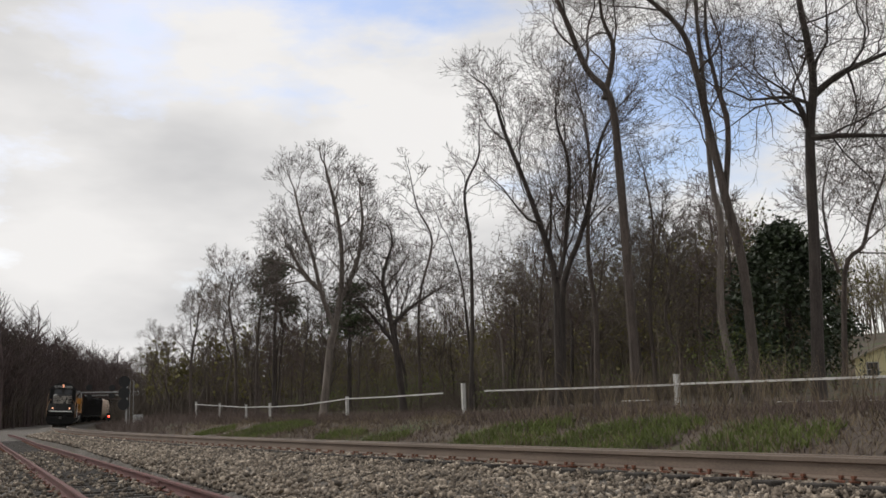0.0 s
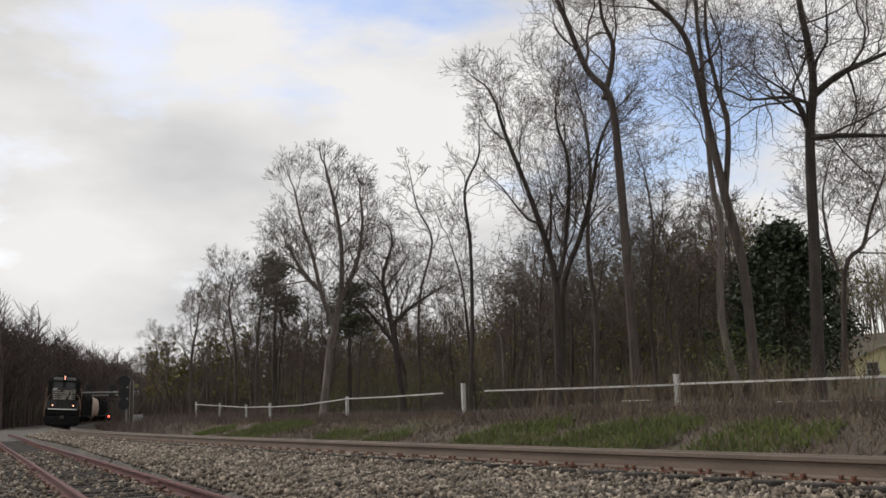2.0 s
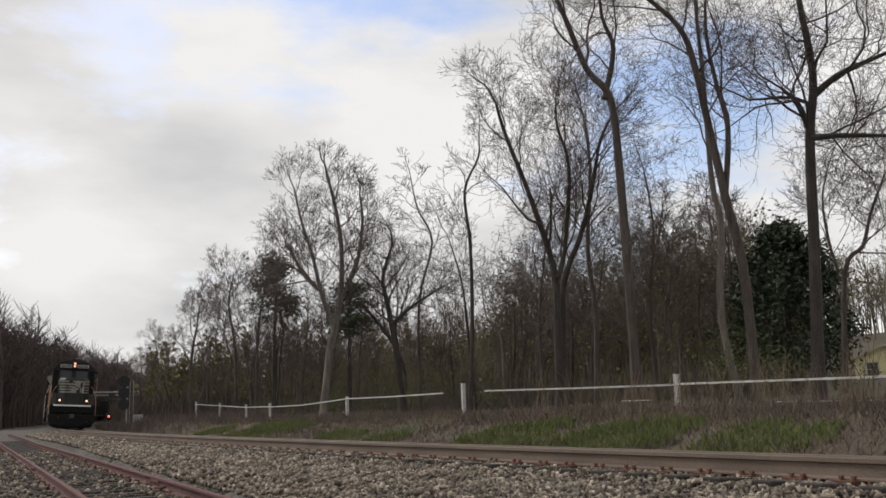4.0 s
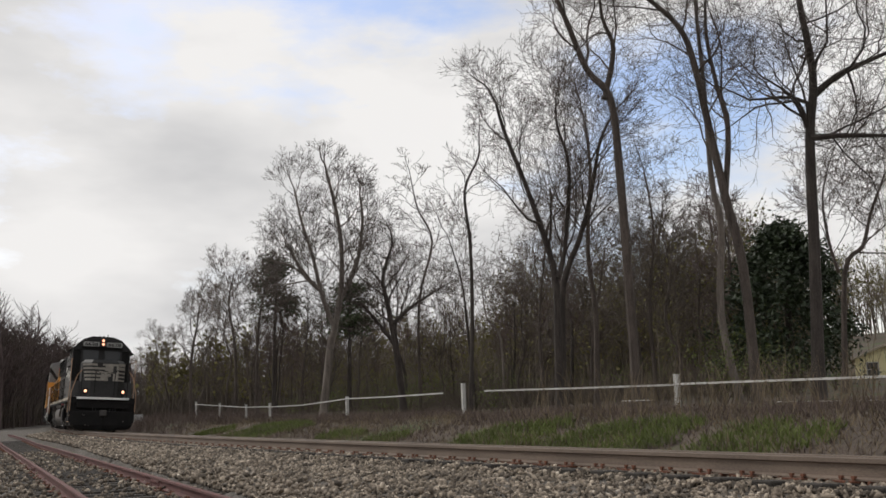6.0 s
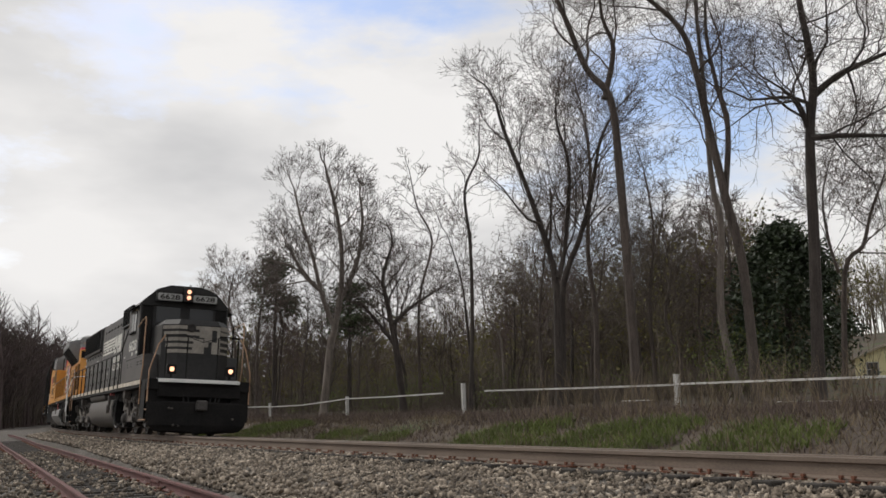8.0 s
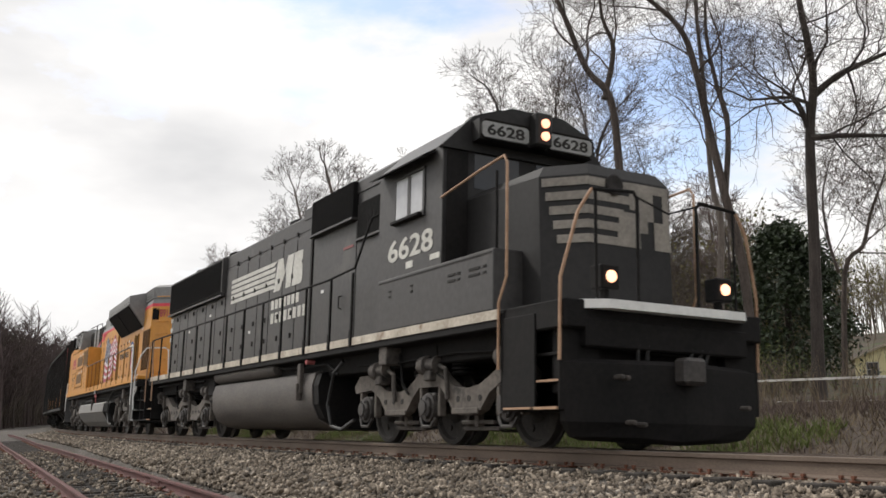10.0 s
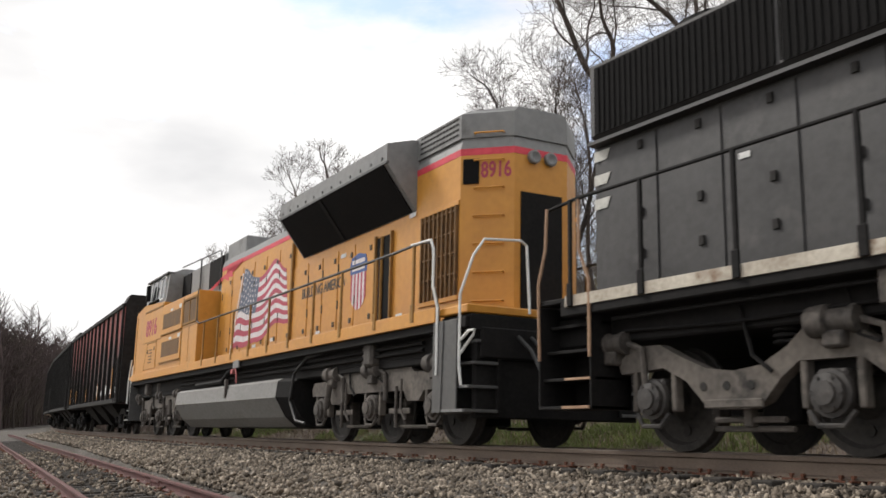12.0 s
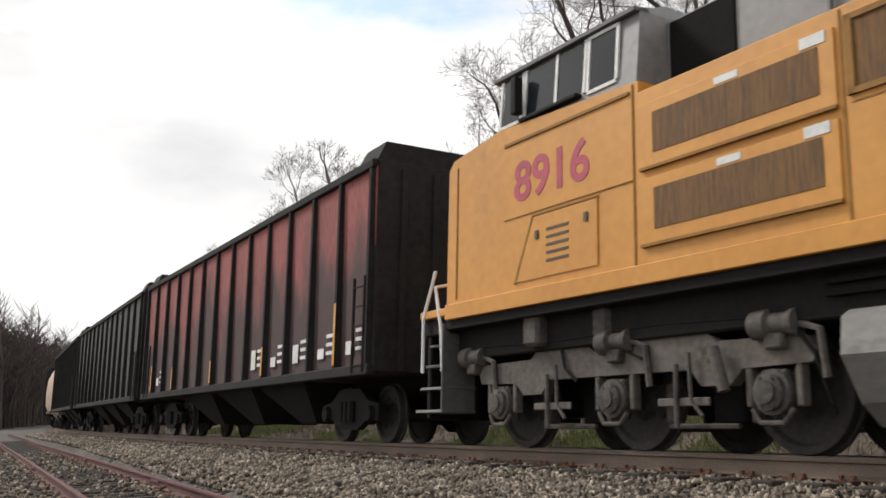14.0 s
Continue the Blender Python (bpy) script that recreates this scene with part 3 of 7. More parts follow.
tree_at("U", "bare tree with wide level sprays of fine twigs", -43.5, 34.4, 0.15, [[(0, 1), (.2, 5), (-.1, 9), (.2, 11.5)]], 20, M_BARK_DARK, crown=4.2, thin=0.008, **WIDE)
tree_at("V", "bare tree with wide level sprays of fine twigs", -38.5, 29.0, 0.13, [[(0, 1), (-.2, 4), (.1, 7), (.4, 9.4)]], 21, M_BARK, crown=3.4, thin=0.007, **WIDE)
# the wood behind: a few kinds of tree, repeated with their own turn and size
KINDS = []
for k in range(6):
    r = random.Random(50 + k)
    stem = [(0, 0)] + [(r.uniform(-0.5, 0.5), h) for h in (3, 6, 9, 11.5)]
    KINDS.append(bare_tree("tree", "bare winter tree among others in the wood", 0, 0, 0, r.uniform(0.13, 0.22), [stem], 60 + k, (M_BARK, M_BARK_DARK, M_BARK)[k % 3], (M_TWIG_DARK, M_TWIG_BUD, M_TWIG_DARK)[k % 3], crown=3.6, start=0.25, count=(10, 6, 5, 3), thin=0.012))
    KINDS[-1]["group"] = "trees of the wood"
rng = random.Random(5)


def glade(p):
    """The open ground round the house."""
    return 24 < p.y < 112 and -0.8 * p.y < p.x < 5


def wood_tree(s, w, lo, hi):
    p = beside(s, w)
    if glade(p):
        return
    z = ground_z(p.x, p.y)
    k = rng.choice(KINDS)
    t = copy_thing(k, pose(p.x, p.y, z - 0.1, rng.uniform(-4, 4), rng.uniform(-4, 4), rng.uniform(0, 360)))
    f = rng.uniform(lo, hi)
    t.scale = (f, f, f * rng.uniform(0.9, 1.12))


# Last row: unseen trees up the line, added to dim the locomotive's front.
for s0, s1, w0, w1, n, lo, hi in ((-70, -8, -38, -21, 36, 0.45, 0.78), (-130, -62, -34, -13, 30, 0.6, 0.88), (-80, 15, -75, -38, 46, 0.6, 0.95), (-170, -80, -75, -34, 30, 0.7, 1.0), (-260, -110, -30, -9, 30, 0.7, 0.95), (-150, 40, -150, -78, 46, 0.8, 1.1), (-60, -22, -62, -32, 16, 0.8, 1.05), (14, 110, -45, -13, 20, 0.9, 1.25)):
    for i in range(n):
        wood_tree(s0 + (s1 - s0) * (i + rng.random()) / n, rng.uniform(w0, w1), lo, hi)
# wood on the near side of the line, far down the track
for i in range(84):
    wood_tree(-160 - 190 * (i + rng.random()) / 84, rng.uniform(8, 50), *((1.05, 1.6) if i < 44 else (0.9, 1.2)))
for i in range(34):
    wood_tree(-170 - 240 * (i + rng.random()) / 34, rng.uniform(-110, -12), 1.0, 1.4)
for k in KINDS:
    p = beside(rng.uniform(-110, -40), rng.uniform(-48, -36))
    k.matrix_basis = pose(p.x, p.y, ground_z(p.x, p.y) - 0.1)


# ---------------------------------------------------------------- undergrowth
def stems(name, n, area, height, width, material, seed, label, category, lean=0.5, branch=2, patch=None, lift=0.0, tufts=None):
    """Thin upright pieces, each a bent three-sided stalk, sown over a stretch of ground."""
    rr = np.random.default_rng(seed)
    V, F = [], []
    s0, s1, w0, w1 = area
    made = 0
    while made < n:
        s, w = rr.uniform(s0, s1), rr.uniform(w0, w1)
        if patch and noise.noise(Vector((s * patch[0], w * patch[0] * 1.6, patch[2]))) < patch[1]:
            made += 0.25
            continue
        if tufts and not any(((s - a) / c) ** 2 + ((w - b) / d) ** 2 + 0.9 * noise.noise(Vector((s * 0.9, w * 1.4, 1.0))) < 1 for a, b, c, d in tufts):
            made += 0.08
            continue
        if w < -16.5 and height > 1.0 and glade(beside(s, w)):
            made += 0.3
            continue
        made += 1
        p0 = beside(s, w, profile(s, w) - 0.05 + lift)
        d = Vector((rr.normal(0, lean), rr.normal(0, lean), 1)).normalized()
        for q in range(branch):
            h = height * rr.uniform(0.4, 1.15)
            e = (d + Vector((rr.normal(0, lean), rr.normal(0, lean), rr.normal(0, lean * 0.5)))).normalized()
            a = p0 + d * h * (0.0 if q == 0 else rr.uniform(0.1, 0.5))
            b = a + (d + e).normalized() * h * 0.55
            c = b + e * h * 0.5
            k = len(V)
            ang = rr.uniform(0, 3.14)
            u = Vector((math.cos(ang), math.sin(ang), 0)) * width * rr.uniform(0.6, 1.3)
            v = Vector((-u.y, u.x, 0)) * 0.5
            V += [a - u, a + u, a + v, b - u * 0.7, b + u * 0.7, b + v * 0.7, c]
            F += [(k, k + 1, k + 4, k + 3), (k + 1, k + 2, k + 5, k + 4), (k + 2, k, k + 3, k + 5), (k + 3, k + 4, k + 6, k + 6), (k + 4, k + 5, k + 6, k + 6), (k + 5, k + 3, k + 6, k + 6)]
    b = Build()
    b.v = [tuple(v) for v in V]
    b.f = [f if f[2] != f[3] else f[:3] for f in F]
    me = bpy.data.meshes.new(name)
    me.from_pydata(b.v, [], b.f)
    me.materials.append(material)
    me.update()
    return tagged(new(name, me), label, category, kind="stuff")


GREEN = [(-44, -6.8, 4.2, 1.7), (-22, -6.8, 1.9, 1.7), (-17.2, -6.7, 2.0, 1.6), (-12.9, -6.5, 1.5, 1.5), (-33, -6.3, 1.8, 0.7), (-28.5, -6.2, 1.2, 0.6), (-54, -6.6, 3, 1.0), (-9, -7, 1.2, 1.2), (-3, -6.5, 3.0, 1.5)]
stems("grass", 15000, (-60, 2, -9.5, -4.2), 0.2, 0.012, M_GRASS, 21, "green spring grass in patches on the bank", "grass", 0.4, 3, tufts=GREEN)
stems("dry_grass", 9000, (-70, 4, -13, -5.0), 0.3, 0.009, M_DRY, 22, "dead straw-coloured grass on the bank", "grass", 0.5, 2, (0.3, -0.1, 8.0))
stems("brush", 14000, (-75, 4, -14, -8.2), 0.34, 0.009, M_BRUSH, 23, "tangled brown brush along the fence", "brush", 0.6, 3, (0.25, -0.05, 14.0))
stems("brush", 5000, (-150, -60, -14, -4), 0.8, 0.02, M_BRUSH, 24, "tangled brown brush beside the track", "brush", 0.6, 2)
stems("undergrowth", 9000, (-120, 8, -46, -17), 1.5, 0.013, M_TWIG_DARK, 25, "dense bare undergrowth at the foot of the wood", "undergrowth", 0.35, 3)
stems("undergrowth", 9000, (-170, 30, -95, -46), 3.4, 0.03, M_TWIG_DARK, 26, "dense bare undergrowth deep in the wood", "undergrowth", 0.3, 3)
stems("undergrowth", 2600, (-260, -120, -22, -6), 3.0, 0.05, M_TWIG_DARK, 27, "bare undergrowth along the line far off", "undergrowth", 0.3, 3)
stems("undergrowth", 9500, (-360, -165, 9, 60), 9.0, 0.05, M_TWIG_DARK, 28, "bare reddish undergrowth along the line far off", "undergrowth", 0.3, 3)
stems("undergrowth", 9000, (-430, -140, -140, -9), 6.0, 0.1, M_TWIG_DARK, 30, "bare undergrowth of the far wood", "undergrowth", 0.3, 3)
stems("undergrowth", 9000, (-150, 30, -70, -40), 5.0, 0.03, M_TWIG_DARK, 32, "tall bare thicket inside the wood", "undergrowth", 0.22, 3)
stems("brush", 8000, (-48, 4, -9, -4.0), 0.2, 0.009, M_BRUSH, 33, "low brown brush on the bank", "brush", 0.7, 3)
stems("dry_grass", 9000, (-48, 4, -10, -3.4), 0.2, 0.009, M_DRY, 34, "short dead grass on the bank", "grass", 0.6, 2)
stems("weeds", 500, (-24, 2, -13.5, -8), 1.3, 0.008, M_DRY, 29, "tall dead weed stalks by the fence", "weeds", 0.3, 3)


def thicket(n, area, h0, h1, twigs, thick, material, seed, label, bud=None):
    """Far saplings, each a tapered stem with rising twigs, joined into one mass; bud: material of the small young leaves."""
    rr = random.Random(seed)
    V, F, LV, LF = [], [], [], []

    def stick(a, b, r0, r1):
        k = len(V)
        for p, q in ((a, r0), (b, r1)):
            V.extend(((p.x - q, p.y - q * 0.6, p.z), (p.x + q, p.y - q * 0.6, p.z), (p.x, p.y + q, p.z)))
        F.extend(((k, k + 1, k + 4, k + 3), (k + 1, k + 2, k + 5, k + 4), (k + 2, k, k + 3, k + 5)))
    s0, s1, w0, w1 = area
    for _ in range(n):
        s, w = rr.uniform(s0, s1), rr.uniform(w0, w1)
        p = beside(s, w, profile(s, w) - 0.2)
        if glade(p):
            continue
        h = rr.uniform(h0, h1)
        lean = Vector((rr.gauss(0, 0.08), rr.gauss(0, 0.08), 1))
        mid = p + lean * h * 0.5
        top = mid + (lean + Vector((rr.gauss(0, 0.12), rr.gauss(0, 0.12), 0))) * h * 0.5
        stick(p, mid, thick * 3.2, thick * 2.2)
        stick(mid, top, thick * 2.2, thick * 0.7)
        for _ in range(twigs):
            f = rr.uniform(0.22, 1.0)
            a = p.lerp(mid, f * 2) if f < 0.5 else mid.lerp(top, f * 2 - 1)
            g = rr.random() * 6.283
            reach = h * rr.uniform(0.1, 0.24) * (1.25 - 0.6 * f)
            b = a + Vector((math.cos(g) * 0.8, math.sin(g) * 0.8, rr.uniform(0.3, 1.0))) * reach
            c = b + Vector((math.cos(g + rr.gauss(0, 0.7)) * 0.6, math.sin(g + rr.gauss(0, 0.7)) * 0.6, rr.uniform(0.3, 1.0))) * reach * 0.7
            e = a.lerp(b, 0.6) + Vector((rr.gauss(0, 0.5), rr.gauss(0, 0.5), rr.uniform(0.1, 0.8))) * reach * 0.8
            stick(a, b, thick, thick * 0.7)
            stick(b, c, thick * 0.7, thick * 0.35)
            stick(a.lerp(b, 0.6), e, thick * 0.6, thick * 0.35)
            if bud:
                for q in (b, c, e, b.lerp(c, 0.5), b.lerp(c, 0.75), a.lerp(e, 0.8)):
                    k, u = len(LV), thick * rr.uniform(1.2, 2.6)
                    o = Vector((rr.gauss(0, 1), rr.gauss(0, 1), rr.gauss(0, 1))) * u
                    t = o.orthogonal() * 0.7
                    LV.extend((q - o, q + t, q + o, q - t))
                    LF.append((k, k + 1, k + 2, k + 3))
    ob = new("thicket", fast_mesh("thicket", np.array(V), np.array(F), material))
    tagged(ob, label, "thicket", kind="stuff")
    if bud:
        ob = new("young_leaves", fast_mesh("young_leaves", np.array([tuple(v) for v in LV]), np.array(LF), bud))
        tagged(ob, "scattered olive buds and young leaves in the wood", "foliage", kind="stuff")


M_THICKET = make_mat("thicket_wood", (0.085, 0.07, 0.055), (0.185, 0.155, 0.125), 0.95, scale=0.12, fine=1.5, bump=0, spec=0.2)
M_THICKET_RED = make_mat("reddish_thicket_wood", (0.056, 0.042, 0.04), (0.12, 0.091, 0.086), 0.95, scale=0.08, fine=1.0, bump=0, spec=0.2)
M_BUD = make_mat("olive_buds", (0.1, 0.09, 0.034), (0.2, 0.18, 0.07), 0.85, scale=0.1, fine=1.2, bump=0, spec=0.2)
thicket(1000, (-150, 45, -150, -50), 8, 13, 26, 0.028, M_THICKET, 41, "grey-brown winter wood on the rising ground", M_BUD)
thicket(260, (-75, -30, -62, -30), 7.5, 11.5, 30, 0.018, M_THICKET, 45, "close-set bare young trees inside the wood", M_BUD)
thicket(420, (-120, 6, -50, -24), 4.5, 8.5, 26, 0.016, M_THICKET, 42, "bare saplings behind the fence", M_BUD)
thicket(1500, (-380, -150, 9, 55), 12, 20.5, 34, 0.085, M_THICKET_RED, 43, "dense reddish-brown bare wood along the line far off")
thicket(380, (-330, -115, -75, -11), 6, 11, 26, 0.05, M_THICKET, 44, "bare wood along the line far off", M_BUD)


def leaves(b, c, size, n, leaf, r, squash=1.0):
    """A clump of small flat leaves round c."""
    for _ in range(n):
        d = Vector((r.gauss(0, 1), r.gauss(0, 1), r.gauss(0, 1) * squash))
        p = Vector(c) + d * size * 0.5
        u = Vector((r.gauss(0, 1), r.gauss(0, 1), r.gauss(0, 0.7))).normalized() * leaf * r.uniform(0.7, 1.3)
        v = u.cross(Vector((r.gauss(0, 1), r.gauss(0, 1), r.gauss(0, 1)))).normalized() * leaf * 0.45
        k = len(b.v)
        b.v += [tuple(p - u), tuple(p + v), tuple(p + u), tuple(p - v)]
        b.f.append((k, k + 1, k + 2, k + 3))


def magnolia():
    r = random.Random(77)
    x, y = -29.3, 35.9
    z = ground_z(x, y)
    t = thing("evergreen_tree", "dense dark green evergreen tree with glossy leaves", "tree", at=pose(x, y, z))
    part("trunk", Build().tube([(0, 0, -0.3), (0.05, 0, 3), (0, 0.05, 7)], [0.22, 0.16, 0.05], 8), M_BARK_DARK, t)
    b = Build()
    for i in range(620):
        h = r.random() ** 0.8
        rad = 3.7 * (1 - h ** 2.4) ** 0.6 * (0.75 + 0.5 * noise.noise(Vector((h * 5, i * 0.7, 0))))
        a = r.random() * 6.283
        k = r.uniform(0.55, 1.0)
        leaves(b, (math.cos(a) * rad * k, math.sin(a) * rad * k, 0.5 + h * 7.0), 0.55, 26, 0.13, r, 0.8)
    part("crown", b, M_EVERGREEN, t, "glossy dark leaves")


magnolia()


def pine(x, y, h, seed):
    r = random.Random(seed)
    z = ground_z(x, y)
    t = thing("pine_tree", "tall pine with a high green crown", "tree", at=pose(x, y, z))
    w, b = Build(), Build()
    w.tube([(0, 0, -0.3), (0.1, 0, h * 0.5), (0.1, 0.1, h)], [0.2, 0.15, 0.03], 7)
    for i in range(34):
        f = r.uniform(0.58, 1.0)
        a = r.random() * 6.283
        l = 2.6 * (1.06 - f) ** 0.5 * r.uniform(0.6, 1.2)
        e = (math.cos(a) * l, math.sin(a) * l, h * f + 0.5)
        w.tube([(0.1, 0.05, h * f), e], [0.04, 0.012], 3)
        leaves(b, e, 0.85, 70, 0.14, r, 0.5)
        leaves(b, (e[0] * 0.6, e[1] * 0.6, e[2]), 0.7, 30, 0.14, r, 0.5)
    part("trunk", w, M_BARK_DARK, t)
    part("crown", b, M_PINE, t, "green needles in clumps")


pine(-74.6, 28.9, 12.4, 3)
pine(-66.0, 31.5, 9.5, 4)


def spring_bushes():
    r = random.Random(31)
    for i in range(36):
        s, w = r.uniform(-95, -24), r.uniform(-30, -14.5)
        p = beside(s, w)
        z = ground_z(p.x, p.y)
        t = thing("bush", "small bush with fresh yellow-green leaves in the wood", "bush", group="bushes in the wood", at=pose(p.x, p.y, z))
        w_, b = Build(), Build()
        h = r.uniform(0.8, 2.6)
        for k in range(9):
            e = Vector((r.gauss(0, 0.5), r.gauss(0, 0.5), 1)) * h * r.uniform(0.5, 1)
            w_.tube([(0, 0, -0.1), e], [0.02, 0.008], 3)
            leaves(b, e, 0.8, 26, 0.06, r)
            leaves(b, e * 0.6, 0.7, 14, 0.06, r)
        part("twig_cluster", w_, M_BRUSH, t)
        part("leaves", b, M_SPRING, t, "fresh yellow-green leaves")


spring_bushes()
# ---------------------------------------------------------------- fence, house, signals
M_FENCE = make_mat("weathered_white_fence", (0.34, 0.33, 0.31), (0.56, 0.55, 0.53), 0.7, scale=2, fine=20, bump=0.15)


def fence():
    t = thing("fence", "old white post-and-rail fence, one rail broken off", "fence")
    posts = [(-13.6, -11.7), (-21.9, -12.7), (-32.9, -11.4), (-44.4, -10.9), (-57.3, -10.5), (-64.6, -10.7), (-72.9, -10.5), (-82.2, -10.2)]
    tops = [1.35, 1.27, 1.34, 1.05, 0.88, 0.88, 1.05, 1.3]
    places = []
    for (s, w), h in zip(posts, tops):
        p = beside(s, w)
        z = min(ground_z(p.x, p.y), h - 0.9) - 0.2
        places.append((p.x, p.y))
        a = math.degrees(line(s)[3])
        b = Build().box(-0.07, 0.07, -0.07, 0.07, 0, h - z, 0.012)
        b.box(-0.08, 0.08, -0.08, 0.08, h - z, h - z + 0.025, 0.006)
        q = part("post", b, M_FENCE, t)
        q.matrix_basis = pose(p.x, p.y, z, 0.8, 1.2 if s == -21.9 else 0, a)
    rails = [[(-7.0, -11.0, 0.95), (-13.6, -11.62, 0.94), (-21.9, -12.6, 1.0)], [(-21.9, -12.6, 0.98), (-26.5, -12.1, 1.0), (-31.6, -11.62, 1.04)], [(-34.6, -11.35, 1.02), (-39, -11.1, 0.97), (-44.4, -10.8, 0.96)], [(-44.4, -10.8, 0.95), (-51, -10.6, 0.72), (-57.3, -10.4, 0.68)], [(-57.3, -10.4, 0.7), (-64.6, -10.6, 0.72), (-72.9, -10.4, 0.9), (-82.2, -10.1, 1.1)]]
    for run in rails:
        pts = []
        for s, w, z in run:
            p = beside(s, w)
            pts.append((p.x, p.y, z))
        b = Build()
        for p, q in zip(pts, pts[1:]):
            d = Vector((q[0] - p[0], q[1] - p[1], 0)).normalized()
            u = Vector((-d.y, d.x, 0)) * 0.02
            up = Vector((0, 0, 0.028))
            P, Q = Vector(p), Vector(q)
            b.loft([[P - u - up, P + u - up, P + u + up, P - u + up], [Q - u - up, Q + u - up, Q + u + up, Q - u + up]])
        part("rail", b, M_FENCE, t)
    for s0, s1, w, z in ((-14.5, -18.5, -13.2, 0.42), (-8, -13.0, -12.4, 0.4), (-24.6, -26.2, -14.0, 0.55)):
        P, Q = beside(s0, w), beside(s1, w)
        part("lower_rail", Build().tube([(P.x, P.y, z), (Q.x, Q.y, z)], 0.025, 4), M_FENCE, t)


fence()

M_SIDING = make_mat("pale_yellow_siding", (0.68, 0.61, 0.34), (0.8, 0.73, 0.44), 0.7, scale=1, fine=10, bump=0.05)
M_ROOF = make_mat("pale_shingles", (0.3, 0.27, 0.2), (0.42, 0.38, 0.28), 0.85, scale=2, fine=14, bump=0.3)


def house():
    p = (-46.9, 68.3)
    t = thing("house", "small pale yellow clapboard house with a gable roof", "house", at=pose(*p, 1.6, 0, 0, 125))
    w = part("wall", Build().prism([(-2.1, -0.8), (-2.1, 1.75), (0, 2.6), (2.1, 1.75), (2.1, -0.8)], "x", -3.5, 3.5), M_SIDING, t)
    for i in range(14):
        z = -0.3 + i * 0.15
        part("clapboard", Build().box(-3.53, -3.5, -2.1, 2.1, z, z + 0.13), M_SIDING, w)
        part("clapboard", Build().box(-3.5, 3.5, -2.13, -2.1, z, z + 0.13), M_SIDING, w)
    part("roof", Build().prism([(-2.5, 1.55), (0, 2.62), (2.5, 1.55), (2.5, 1.67), (0, 2.76), (-2.5, 1.67)], "x", -3.9, 3.9), M_ROOF, t)
    for y in (-1.0, 0.9):
        win = part("window", Build().box(-3.56, -3.5, y - 0.45, y + 0.45, 0.4, 1.5), M_FENCE, t)
        part("pane", Build().box(-3.57, -3.56, y - 0.38, y + 0.38, 0.47, 0.92).box(-3.57, -3.56, y - 0.38, y + 0.38, 0.97, 1.43), M_PANE_DARK, win)
    for x in (-1.8, 1.5):
        win = part("window", Build().box(x - 0.45, x + 0.45, -2.16, -2.1, 0.4, 1.5), M_FENCE, t)
        part("pane", Build().box(x - 0.38, x + 0.38, -2.17, -2.16, 0.47, 1.43), M_PANE_DARK, win)


M_PANE_DARK = make_mat("window_pane", (0.02, 0.022, 0.024), (0.04, 0.042, 0.045), 0.08, scale=2, fine=10, bump=0)
house()

M_SIGNAL = make_mat("black_signal_paint", (0.008, 0.008, 0.008), (0.02, 0.02, 0.02), 0.6, scale=3, fine=20, bump=0.05)
M_MAST = make_mat("galvanised_mast", (0.25, 0.25, 0.25), (0.4, 0.4, 0.39), 0.5, 0.5, scale=3, fine=20, bump=0.05)
M_REDLAMP = glow_mat("red_signal_lamp", (1.0, 0.08, 0.05), 6.0)


def signal_head(b, y, z, r=0.62):
    b.turn([(0.03, 0.12), (r, 0.12), (r, 0.08), (0.03, 0.05)], 18, "x", (0, y, z))
    b.box(-0.2, 0.1, y - 0.2, y + 0.2, z - 0.2, z + 0.2, 0.03)


def signal_mast():
    p = beside(-108.7, -6.6)
    t = thing("signal_mast", "railway signal mast with three black round heads", "railway signal", at=pose(p.x, p.y, float(rise(-108.7)) - 0.5, 0, 0, 5))
    part("mast", Build().tube([(0, 0, -0.3), (0, 0, 5.3)], 0.09, 10), M_MAST, t)
    for z in (5.0, 3.8, 2.6):
        b = Build()
        signal_head(b, -0.35, z)
        part("signal_head", b, M_SIGNAL, t)
    part("ladder", Build().tube([(-0.4, 0.45, -0.3), (-0.4, 0.45, 5.2)], 0.03, 5).tube([(-0.4, 0.85, -0.3), (-0.4, 0.85, 5.2)], 0.03, 5).tube([(-0.4, 0.45, 5.1), (0, 0, 5.1)], 0.03, 5), M_MAST, t)
    part("relay_cabinet", Build().box(-0.5, 0.4, 0.9, 1.7, -0.3, 1.5, 0.03), M_MAST, t)


def signal_gantry():
    p = beside(-172, -4.0)
    t = thing("signal_gantry", "distant signal gantry with dark heads over the line", "railway signal", at=pose(p.x, p.y, float(rise(-172)) - 0.6, 0, 0, math.degrees(line(-172)[3])))
    part("frame", Build().tube([(0, -6, -0.5), (0, -6, 5.6)], 0.12, 6).tube([(0, 6, -0.5), (0, 6, 5.6)], 0.12, 6).tube([(0, -6, 5.5), (0, 6, 5.5)], 0.1, 6).tube([(0, -6, 5.0), (0, 6, 5.0)], 0.07, 6), M_MAST, t)
    for y, z in ((-2.0, 6.3), (-2.0, 4.7), (1.6, 6.2), (1.6, 4.9)):
        b = Build()
        signal_head(b, y, z, 0.5)
        part("signal_head", b, M_SIGNAL, t)


